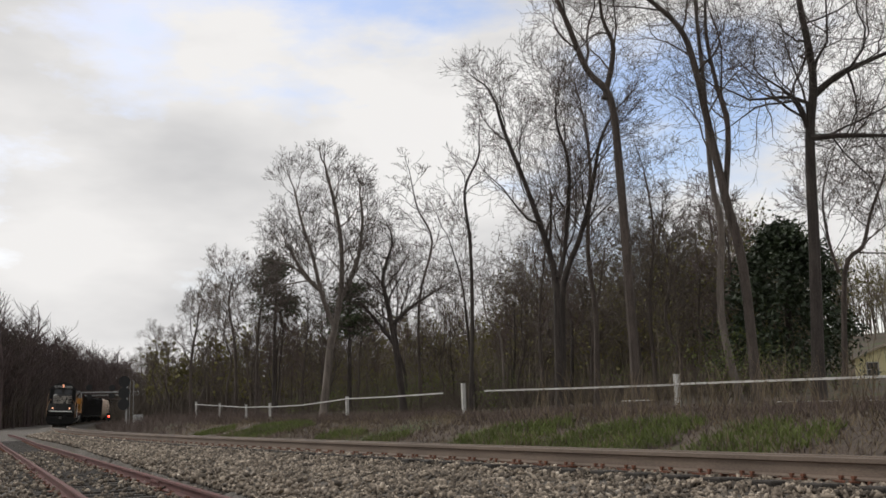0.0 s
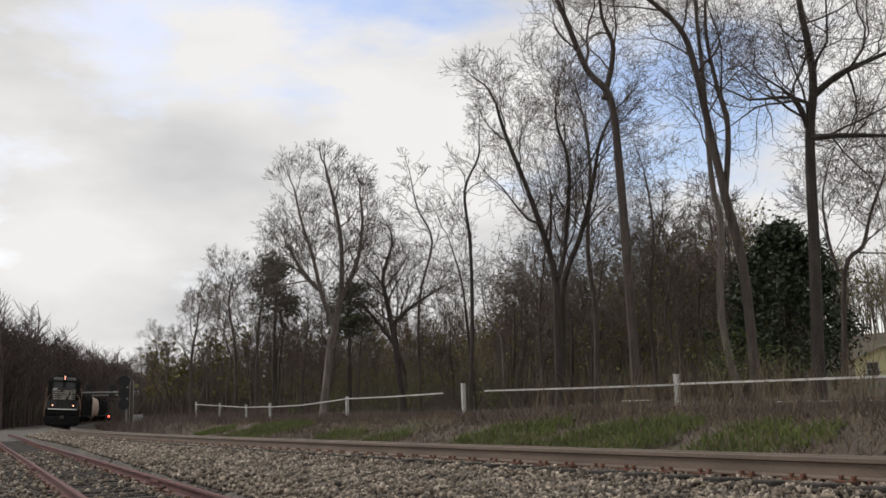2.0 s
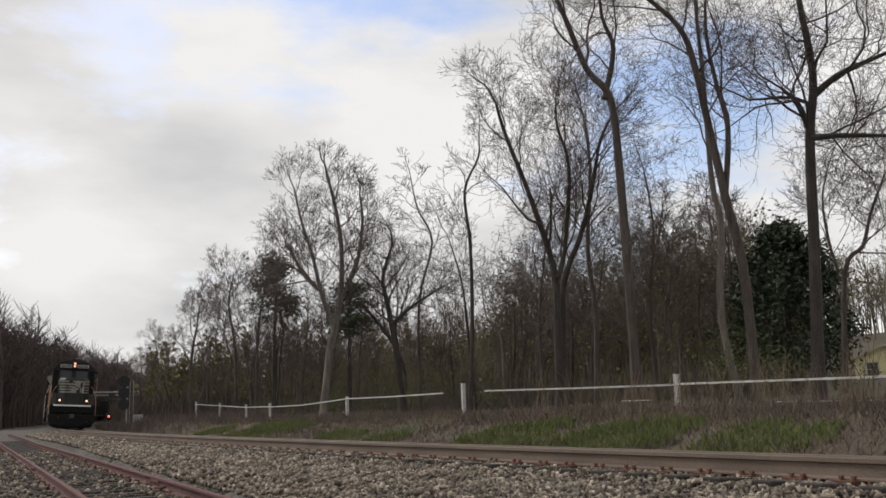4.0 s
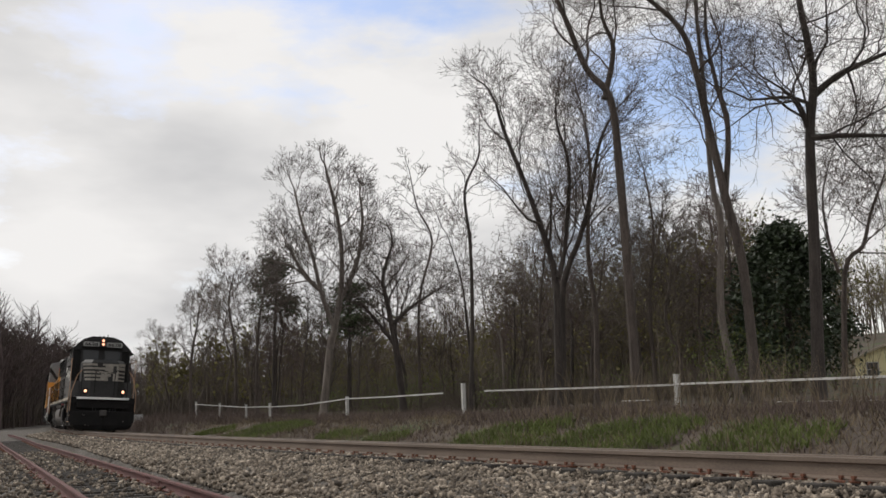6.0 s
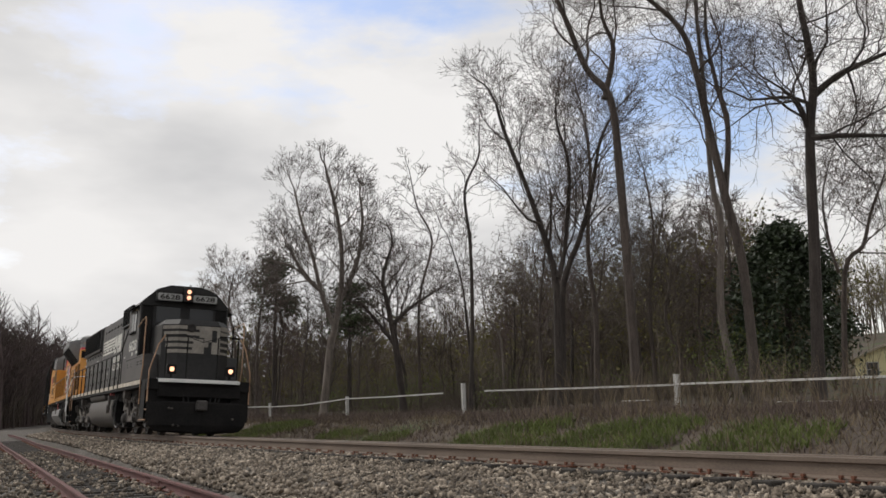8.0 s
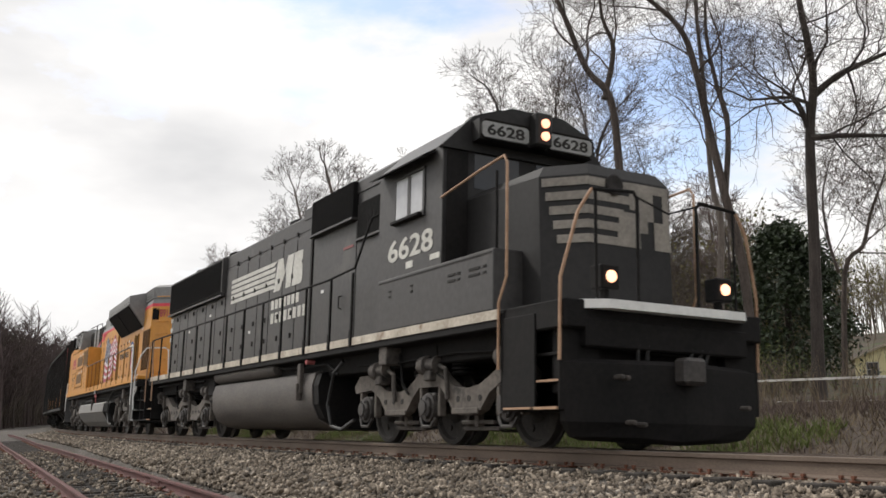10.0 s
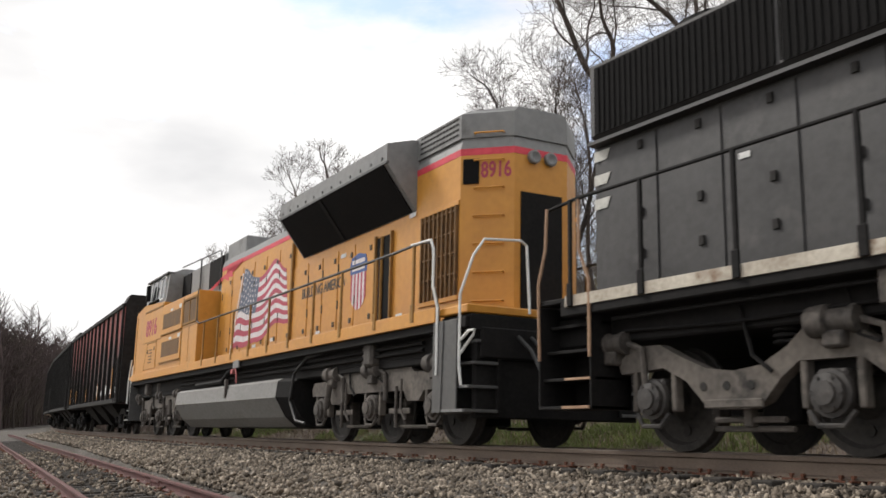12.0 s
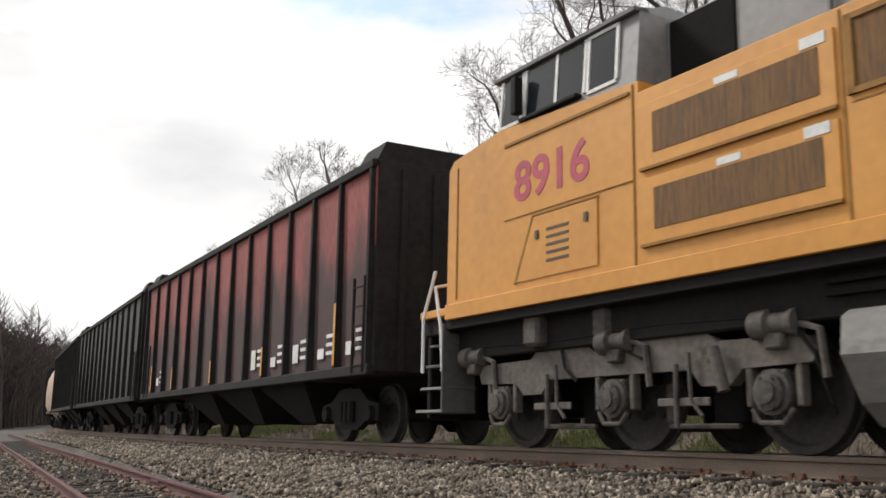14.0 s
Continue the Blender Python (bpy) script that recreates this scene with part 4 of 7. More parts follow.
def dwarf_signal():
    p = beside(-140, -5.6)
    t = thing("dwarf_signal", "low black signal showing a red light", "railway signal", at=pose(p.x, p.y, ground_z(p.x, p.y) - 0.1))
    b = Build().tube([(0, 0, 0), (0, 0, 1.0)], 0.1, 8).box(-0.25, 0.2, -0.3, 0.3, 0.9, 1.9, 0.05)
    part("case", b, M_SIGNAL, t)
    part("lens", Build().turn([(0.02, 0.24), (0.13, 0.23), (0.13, 0.2), (0.02, 0.19)], 12, "x", (0, 0, 1.45)), M_REDLAMP, t, "lit red lens")


signal_mast()
signal_gantry()
dwarf_signal()


def trackside_box(name, label, s, w, size, mat):
    p = beside(s, w)
    t = thing(name, label, "cabinet", at=pose(p.x, p.y, ground_z(p.x, p.y) - 0.05, 0, 0, math.degrees(line(s)[3])))
    x, y, z = size
    body = part("body", Build().box(-x / 2, x / 2, -y / 2, y / 2, 0, z, 0.02), mat, t)
    part("lid", Build().prism([(-y / 2 - 0.05, z), (0, z + 0.14), (y / 2 + 0.05, z)], "x", -x / 2 - 0.05, x / 2 + 0.05), mat, t)
    part("door", Build().box(x / 2, x / 2 + 0.02, -y / 2 + 0.08, y / 2 - 0.08, 0.1, z - 0.1, 0.006), mat, body)


trackside_box("relay_cabinet", "grey metal relay cabinet beside the track", -99, 6.2, (1.0, 1.4, 1.7), M_MAST)
trackside_box("switch_machine", "small white switch machine at the turnout", -74, 7.0, (0.6, 0.9, 0.4), M_FENCE)
def grimy_red():
    """Faded red paint under coal grime that lies thickest low on the panels and runs up in uneven tongues."""
    m = make_mat("faded_red_wagon_paint", (0.15, 0.036, 0.034), (0.31, 0.085, 0.075), 0.7, scale=0.8, fine=9, bump=0.15, stretch=(1.6, 1, 0.55))
    n, l = m.node_tree.nodes, m.node_tree.links
    bsdf = n["Principled BSDF"]
    src = bsdf.inputs["Base Color"].links[0].from_socket
    co = n.new("ShaderNodeTexCoord")
    sep = n.new("ShaderNodeSeparateXYZ")
    l.new(co.outputs["Object"], sep.inputs[0])
    mp = n.new("ShaderNodeMapping")
    mp.inputs["Scale"].default_value = (0.9, 1, 0.3)
    l.new(co.outputs["Object"], mp.inputs["Vector"])
    t = n.new("ShaderNodeTexNoise")
    t.inputs["Scale"].default_value, t.inputs["Detail"].default_value, t.inputs["Roughness"].default_value = 1.0, 8.0, 0.62
    l.new(mp.outputs["Vector"], t.inputs["Vector"])
    h = n.new("ShaderNodeMath")
    h.operation = "MULTIPLY_ADD"
    h.inputs[1].default_value = -0.17
    l.new(sep.outputs["Z"], h.inputs[0])
    l.new(t.outputs["Fac"], h.inputs[2])
    r = n.new("ShaderNodeMapRange")
    r.inputs["From Min"].default_value, r.inputs["From Max"].default_value = -0.06, 0.12
    r.inputs["To Max"].default_value = 0.88
    l.new(h.outputs[0], r.inputs["Value"])
    x = n.new("ShaderNodeMix")
    x.data_type = "RGBA"
    l.new(r.outputs["Result"], x.inputs["Factor"])
    l.new(src, x.inputs[6])
    x.inputs[7].default_value = (0.03, 0.026, 0.026, 1)
    l.new(x.outputs[2], bsdf.inputs["Base Color"])
    return m


# ---------------------------------------------------------------- train materials
M_BLACK = make_mat("dusty_black_paint", (0.021, 0.0195, 0.019), (0.047, 0.0445, 0.0435), 0.42, scale=0.9, fine=12, bump=0.05, spots=(0.06, 0.055, 0.052), spot_scale=1.1, spot_at=0.62)
# Darker copy of the black: the shade on the front is put into the colour.
M_BLACKF = make_mat("shaded_front_black", (0.009, 0.0085, 0.0085), (0.022, 0.021, 0.0205), 0.5, scale=0.9, fine=12, bump=0.05, spec=0.3)
# Nose-stripe cream, darkened so the shade on the front is in the colour.
M_CREAMD = make_mat("shaded_cream_paint", (0.15, 0.135, 0.115), (0.28, 0.255, 0.22), 0.6, scale=2.4, fine=20, bump=0.03)
M_BLACK2 = make_mat("grimy_black_metal", (0.004, 0.004, 0.004), (0.014, 0.0125, 0.012), 0.7, scale=2, fine=18, bump=0.2, spec=0.2)
M_GRILLE = make_mat("black_grille", (0.004, 0.004, 0.004), (0.011, 0.01, 0.01), 0.8, scale=2, fine=30, bump=0.1, spec=0.15)
M_GEAR = make_mat("dusty_running_gear", (0.03, 0.026, 0.023), (0.115, 0.099, 0.086), 0.75, scale=2.5, fine=18, bump=0.3, spots=(0.02, 0.018, 0.016), spot_scale=2.6, spot_at=0.64)
M_GREASE = make_mat("greasy_black_steel", (0.014, 0.0125, 0.012), (0.06, 0.053, 0.048), 0.55, scale=3.5, fine=20, bump=0.5, spots=(0.1, 0.09, 0.08), spot_scale=5.0, spot_at=0.66)
M_FRAME = make_mat("dust_caked_cast_steel", (0.06, 0.052, 0.045), (0.15, 0.13, 0.112), 0.8, scale=1.6, fine=14, bump=0.3, spots=(0.025, 0.022, 0.02), spot_scale=1.8, spot_at=0.63)
M_WHEEL = make_mat("dirty_wheel_steel", (0.012, 0.011, 0.01), (0.045, 0.04, 0.036), 0.7, 0.2, scale=3, fine=20, bump=0.2)
M_TANKN = make_mat("road_dusted_black_tank", (0.045, 0.04, 0.036), (0.11, 0.098, 0.088), 0.5, scale=1.0, fine=9, bump=0.05, stretch=(1, 3, 3))
M_CREAM = make_mat("dirty_cream_paint", (0.32, 0.27, 0.21), (0.6, 0.55, 0.46), 0.6, scale=2.4, fine=20, bump=0.05, spots=(0.2, 0.13, 0.08), spot_scale=2.5, spot_at=0.6)
M_WHITE = make_mat("off_white_lettering", (0.42, 0.41, 0.37), (0.62, 0.61, 0.56), 0.6, scale=2, fine=16, bump=0.02)
M_BRIGHT = make_mat("white_handrail_paint", (0.6, 0.6, 0.58), (0.75, 0.75, 0.72), 0.5, scale=3, fine=16, bump=0.02)
M_TANRAIL = make_mat("rusty_tan_handrail", (0.25, 0.14, 0.08), (0.42, 0.27, 0.17), 0.6, scale=3, fine=16, bump=0.05)
M_YELLOW = make_mat("armour_yellow_paint", (0.47, 0.2, 0.026), (0.59, 0.27, 0.038), 0.38, scale=0.7, fine=8, bump=0.03, spots=(0.36, 0.175, 0.036), spot_scale=1.3, spot_at=0.66)
M_YGRILLE = make_mat("brown_yellow_grille", (0.05, 0.026, 0.01), (0.21, 0.105, 0.03), 0.7, scale=5, fine=26, bump=0.2, stretch=(9, 1, 0.5))
M_GREY = make_mat("harbour_grey_paint", (0.15, 0.15, 0.15), (0.22, 0.22, 0.215), 0.45, scale=0.8, fine=9, bump=0.03, spots=(0.11, 0.105, 0.1), spot_scale=1.2, spot_at=0.62)
M_DGREY = make_mat("dark_grey_paint", (0.05, 0.05, 0.05), (0.09, 0.088, 0.085), 0.5, scale=1, fine=12, bump=0.05)
M_TANKU = make_mat("grey_tank_paint", (0.13, 0.127, 0.12), (0.21, 0.205, 0.195), 0.45, scale=0.8, fine=9, bump=0.03, stretch=(1, 2, 2), spots=(0.1, 0.09, 0.08), spot_scale=1.0, spot_at=0.63)
M_RED = make_mat("red_paint", (0.5, 0.03, 0.05), (0.66, 0.06, 0.09), 0.5, scale=2, fine=14, bump=0.02)
M_FLAGW = make_mat("flag_white", (0.5, 0.46, 0.46), (0.7, 0.66, 0.66), 0.5, scale=2, fine=14, bump=0.02)
M_FLAGR = make_mat("flag_red", (0.3, 0.03, 0.06), (0.45, 0.06, 0.1), 0.5, scale=2, fine=14, bump=0.02)
M_BLUE = make_mat("flag_blue", (0.06, 0.075, 0.12), (0.11, 0.13, 0.18), 0.5, scale=2, fine=14, bump=0.02)
M_SBLUE = make_mat("shield_blue", (0.03, 0.07, 0.22), (0.05, 0.1, 0.3), 0.5, scale=2, fine=14, bump=0.02)
M_LETTER = make_mat("dark_lettering", (0.05, 0.04, 0.03), (0.09, 0.07, 0.05), 0.6, scale=2, fine=14, bump=0.0)
M_SEAM = make_mat("dark_seam", (0.01, 0.009, 0.008), (0.025, 0.022, 0.02), 0.8, scale=3, fine=20, bump=0)
# Body yellow with seam and ledge shade put into the colour; posts share it.
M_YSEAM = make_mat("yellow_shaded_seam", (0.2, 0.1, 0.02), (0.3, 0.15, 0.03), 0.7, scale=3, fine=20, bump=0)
M_STICK = make_mat("white_sticker", (0.5, 0.5, 0.48), (0.7, 0.7, 0.68), 0.5, scale=3, fine=20, bump=0)
M_PINK = make_mat("pink_red_mark", (0.45, 0.1, 0.1), (0.6, 0.2, 0.2), 0.6, scale=3, fine=20, bump=0)
M_REDMARK = make_mat("faded_red_mark", (0.16, 0.05, 0.05), (0.26, 0.09, 0.09), 0.6, scale=3, fine=20, bump=0)
M_BOARD = make_mat("dirty_white_board", (0.22, 0.22, 0.21), (0.34, 0.34, 0.33), 0.5, scale=4, fine=20, bump=0)
M_LAMP = glow_mat("headlight_glow", (1.0, 0.46, 0.28), 1.7)
M_DITCH = glow_mat("ditch_light_glow", (1.0, 0.5, 0.3), 1.9)
M_RUBBER = make_mat("black_hose", (0.01, 0.01, 0.01), (0.03, 0.03, 0.03), 0.5, scale=4, fine=20, bump=0.05)
M_COALRED = grimy_red()
M_COALGREY = make_mat("grimy_grey_wagon_paint", (0.03, 0.03, 0.03), (0.085, 0.084, 0.08), 0.7, scale=0.7, fine=9, bump=0.15, stretch=(1.6, 1, 0.5))
M_COALBLACK = make_mat("sooty_black_wagon_paint", (0.006, 0.0055, 0.0055), (0.022, 0.02, 0.019), 0.75, scale=0.9, fine=9, bump=0.15, spec=0.25)
M_TAN = make_mat("tan_hopper_paint", (0.36, 0.26, 0.19), (0.5, 0.38, 0.29), 0.6, scale=0.6, fine=8, bump=0.1)
M_COAL = make_mat("coal", (0.006, 0.006, 0.006), (0.02, 0.02, 0.02), 0.6, scale=3, fine=14, bump=1.0, dist=0.1)
M_PANE = bpy.data.materials.new("cab_glass")
M_PANE.use_nodes = True
_pb = M_PANE.node_tree.nodes["Principled BSDF"]
_pb.inputs["Base Color"].default_value = (0.02, 0.022, 0.025, 1)
_pb.inputs["Roughness"].default_value = 0.08
_pb.inputs["Specular IOR Level"].default_value = 0.35


def letters(name, text, material, parent, x, y, z, height, width, label=""):
    """Raised flat lettering that faces the -y side, its lower left corner at x, y, z."""
    cu = bpy.data.curves.new(name, "FONT")
    cu.body, cu.extrude, cu.size, cu.offset = text, 0.002, 1.0, 0.022
    tmp = bpy.data.objects.new(name, cu)
    scene.collection.objects.link(tmp)
    bpy.context.view_layer.update()
    me = bpy.data.meshes.new_from_object(tmp.evaluated_get(bpy.context.evaluated_depsgraph_get()))
    bpy.data.objects.remove(tmp)
    co = np.empty(len(me.vertices) * 3)
    me.vertices.foreach_get("co", co)
    co = co.reshape(-1, 3)
    lo, hi = co.min(0), co.max(0)
    co[:, 0] = (co[:, 0] - lo[0]) / (hi[0] - lo[0]) * width
    co[:, 1] = (co[:, 1] - lo[1]) / (hi[1] - lo[1]) * height
    out = np.stack([co[:, 0] + x, y - co[:, 2], co[:, 1] + z], 1)
    me.vertices.foreach_set("co", out.ravel())
    me.materials.clear()
    me.materials.append(material)
    me.update()
    ob = new(name, me)
    ob.parent = parent
    if label:
        ob["label"] = label
    return ob


def decal(pts, y, d=0.003):
    """A flat painted shape (x, z) on the -y side, a few millimetres proud."""
    return Build().prism(pts, "y", y, y - d)


def wheel_mesh(r):
    b = Build()
    for s in (-1, 1):
        b.turn([(0.1, s * 0.66), (r * 0.78, s * 0.69), (r * 0.82, s * 0.67), (r + 0.028, s * 0.68), (r + 0.028, s * 0.715), (r, s * 0.725), (r - 0.008, s * 0.815), (r * 0.86, s * 0.82), (r * 0.8, s * 0.77), (r * 0.4, s * 0.76), (0.16, s * 0.81), (0.12, s * 0.82)], 28, "y")
    b.tube([(0, -1.02, 0), (0, 1.02, 0)], 0.085, 10)
    # balance marks and lightening holes so that the turning can be seen
    for k in range(3):
        w = k * 2.09
        for s in (-1, 1):
            b.tube([(math.cos(w) * r * 0.58, s * 0.765, math.sin(w) * r * 0.58), (math.cos(w) * r * 0.58, s * 0.785, math.sin(w) * r * 0.58)], 0.05, 7)
    return b.mesh("wheelset", M_WHEEL, True)


WHEEL_BIG, WHEEL_MID, WHEEL_CAR = wheel_mesh(0.533), wheel_mesh(0.508), wheel_mesh(0.457)
ROLLERS = []     # wheelset, radius


def side_pair(name, make, material, parent, label="", smooth=False):
    """The same part on both sides of the vehicle, each a mesh of its own."""
    for sgn in (1, -1):
        b = make()
        b.v = [(x, sgn * y, z) for x, y, z in b.v]
        part(name, b, material, parent, label, smooth)


def three_axle_truck(loco, xs, mesh, r, lead, modern):
    """A six-wheel truck with its frames, boxes, springs and brake gear. lead: the way its outer end faces."""
    c = xs[1]
    frame_b = Build().box(c - 2.2, c + 2.2, -0.5, 0.5, r + 0.05, r + 0.3, 0.03).box(c - 0.3, c + 0.3, -1.05, 1.05, r + 0.15, r + 0.42, 0.03)
    for k in (-1, 1):
        frame_b.box(c + k * 1.02 - 0.22, c + k * 1.02 + 0.22, -0.6, 0.6, 0.28, r + 0.35, 0.03)
    truck = part("truck", frame_b, M_BLACK2, loco, "dusty three-axle truck")
    for x in xs:
        w = share("wheelset", mesh, truck, pose(x, 0, r))
        w["label"] = "worn steel wheels on a dark axle"
        ROLLERS.append((w, r))

    def frame_side():
        b = Build()
        t, m = r + 0.47, r + 0.22
        if modern:
            prof = [(c - 2.55, t - 0.12), (c - 2.45, t), (c - 1.45, t + 0.02), (c - 1.2, t + 0.2), (c - 0.55, t + 0.2), (c - 0.3, t + 0.04), (c + 0.3, t + 0.04), (c + 0.55, t + 0.2), (c + 1.2, t + 0.2), (c + 1.45, t + 0.02), (c + 2.45, t), (c + 2.55, t - 0.12), (c + 2.5, m + 0.02), (c + 1.75, m), (c + 1.6, m - 0.14), (c + 1.25, m - 0.14), (c + 1.1, m + 0.02), (c + 0.5, m + 0.02), (c - 0.5, m + 0.02), (c - 1.1, m + 0.02), (c - 1.25, m - 0.14), (c - 1.6, m - 0.14), (c - 1.75, m), (c - 2.5, m + 0.02)]
        else:
            half = [(2.55, t - 0.1), (2.35, t + 0.06), (1.95, t + 0.06), (1.65, t - 0.08), (1.35, t - 0.2), (1.02, t - 0.24), (0.7, t - 0.2), (0.42, t - 0.06), (0.2, t + 0.12)]
            low = [(0.3, m + 0.06), (0.5, m - 0.08), (0.68, m - 0.27), (0.85, m - 0.33), (1.2, m - 0.33), (1.38, m - 0.27), (1.6, m - 0.06), (1.9, m + 0.08), (2.5, m + 0.04)]
            prof = [(c - x, z) for x, z in half] + [(c + x, z) for x, z in half[::-1]] + [(c + x, z) for x, z in low[::-1]] + [(c - x, z) for x, z in low]
        b.prism(prof, "y", -1.06, -1.2)
        for x in xs:
            for k in (-0.27, 0.27):
                b.box(x + k - 0.035, x + k + 0.035, -1.19, -1.08, r - 0.12, r + 0.3, 0.012)
        for k in (-1, 1):
            b.box(c + k * 1.02 - 0.34, c + k * 1.02 + 0.34, -1.225, -1.2, m - 0.32, m - 0.24, 0.01)
        return b

    side_pair("side_frame", frame_side, M_FRAME, truck, "dusty cast steel side frame")
    if not modern:
        for sgn in (-1, 1):
            for k in (-1, 1):
                holes = Build()
                for q in (-0.28, 0, 0.28):
                    holes.tube([(c + k * 1.1 + q, sgn * 1.2, r + 0.1), (c + k * 1.1 + q, sgn * 1.206, r + 0.1)], 0.042, 10)
                part("frame_holes", holes, M_SEAM, truck, "dark round holes")
    for x in xs:
        def box_b():
            b = Build()
            b.box(x - 0.15, x + 0.15, -1.2, -1.0, r - 0.12, r + 0.2, 0.03)
            b.turn([(0.19, -1.14), (0.205, -1.17), (0.2, -1.22), (0.165, -1.225)], 16, "y", (x, 0, r))
            b.turn([(0.16, -1.22), (0.16, -1.27), (0.1, -1.285), (0.1, -1.31), (0.02, -1.315)], 14, "y", (x, 0, r))
            for k in range(6):
                w = k * 1.047
                b.tube([(x + 0.135 * math.cos(w), -1.27, r + 0.135 * math.sin(w)), (x + 0.135 * math.cos(w), -1.29, r + 0.135 * math.sin(w))], 0.018, 5)
            b.tube([(x - 0.22, -1.2, r - 0.14), (x - 0.12, -1.22, r - 0.26), (x + 0.12, -1.22, r - 0.26), (x + 0.22, -1.2, r - 0.14)], 0.025, 6)
            return b
        side_pair("axle_box", box_b, M_GEAR if modern else M_GREASE, truck, "greasy axle box with bolted cap")

    for x in (xs[0] - 0.55 * lead * -1, c + 0.1, xs[2] + 0.1):
        def cyl_b():
            b = Build()
            b.turn([(0.05, x - 0.26), (0.13, x - 0.24), (0.14, x - 0.06), (0.1, x - 0.04), (0.1, x + 0.14), (0.12, x + 0.16), (0.12, x + 0.22), (0.03, x + 0.24)], 14, "x", (0, -1.22, r + 0.58))
            b.box(x - 0.1, x + 0.1, -1.3, -1.1, r + 0.36, r + 0.5, 0.02)
            b.tube([(x + 0.2, -1.22, r + 0.58), (x + 0.45, -1.24, r + 0.5), (x + 0.5, -1.24, r + 0.1)], 0.035, 6)
            return b
        side_pair("brake_cylinder", cyl_b, M_GEAR, truck, "dusty brake cylinder", True)
    for k in (-1, 1):
        def spring_b():
            b = Build()
            x = c + k * 0.55
            for q in range(4):
                b.turn([(0.11, r + 0.44 + q * 0.055), (0.15, r + 0.455 + q * 0.055), (0.15, r + 0.475 + q * 0.055), (0.11, r + 0.49 + q * 0.055)], 12, "z", (x, -0.98, 0))
            b.turn([(0.02, r + 0.66), (0.17, r + 0.66), (0.17, r + 0.69), (0.02, r + 0.69)], 12, "z", (x, -0.98, 0))
            return b
        side_pair("spring", spring_b, M_BLACK2, truck)
        def shoe_b():
            b = Build()
            x = c + k * 1.02
            b.tube([(x - 0.45, -0.95, r - 0.28), (x + 0.45, -0.95, r - 0.28)], 0.028, 6)
            b.box(x - 0.6, x - 0.5, -0.86, -0.7, r - 0.25, r + 0.15, 0.015).box(x + 0.5, x + 0.6, -0.86, -0.7, r - 0.25, r + 0.15, 0.015)
            if modern:
                b.tube([(x - 0.06, -1.24, r + 0.3), (x - 0.06, -1.24, r - 0.3)], 0.026, 6)
                b.tube([(x + 0.12, -1.25, r + 0.4), (x + 0.16, -1.27, r - 0.05), (x + 0.3, -1.27, r - 0.2)], 0.02, 6)
            else:
                b.tube([(x - 0.4, -1.0, r - 0.2), (x + 0.4, -1.0, r - 0.2)], 0.03, 6).box(x - 0.05, x + 0.05, -1.04, -0.94, r - 0.26, r - 0.1, 0.01)
            return b
        side_pair("brake_rigging", shoe_b, M_GEAR, truck)

    def pipe_b():
        b = Build()
        b.tube([(c - 2.4, -1.24, r + 0.7), (c - 1, -1.24, r + 0.66), (c + 0.8, -1.24, r + 0.7), (c + 2.3, -1.24, r + 0.64)], 0.018, 5)
        b.tube([(c + 2.3, -1.24, r + 0.64), (c + 2.55, -1.22, r + 0.3), (c + 2.6, -1.1, r - 0.1)], 0.022, 5)
        b.tube([(c - 0.9, -1.22, r + 0.8), (c - 0.75, -1.24, r + 0.35), (c - 0.55, -1.24, r + 0.2)], 0.02, 5)
        b.tube([(c + 0.2, -1.2, r + 0.85), (c + 0.32, -1.25, r + 0.45), (c + 0.5, -1.25, r + 0.38)], 0.016, 5)
        return b
    side_pair("brake_pipe", pipe_b, M_BLACK2, truck)
    if modern:
        def damper():
            b = Build()
            b.box(c - 0.24, c + 0.05, -1.3, -1.1, r + 0.62, r + 0.98, 0.05)
            return b
        side_pair("spring_pad", damper, M_GEAR, truck, "grey steel bracket")
        side_pair("damper", lambda: Build().tube([(c - 1.5 * lead, -1.3, r + 0.42), (c - 1.62 * lead, -1.3, r + 0.02)], 0.055, 10), M_GEAR, truck, "grey steel damper")
    return truck


def coupler(b, x, sgn):
    b.box(min(x, x + sgn * 0.4), max(x, x + sgn * 0.4), -0.09, 0.09, 0.76, 0.98, 0.02)
    b.box(min(x + sgn * 0.3, x + sgn * 0.52), max(x + sgn * 0.3, x + sgn * 0.52), -0.16, 0.16, 0.72, 1.02, 0.04)
    return b


def post_row(loco, xs, y, z0, z1, material, name="handrail_post"):
    for x in xs:
        side_pair(name, lambda: Build().box(x - 0.025, x + 0.025, -y - 0.02, -y + 0.015, z0, z1, 0.006).box(x - 0.045, x + 0.045, -y - 0.03, -y, z0, z0 + 0.25, 0.008), material, loco)


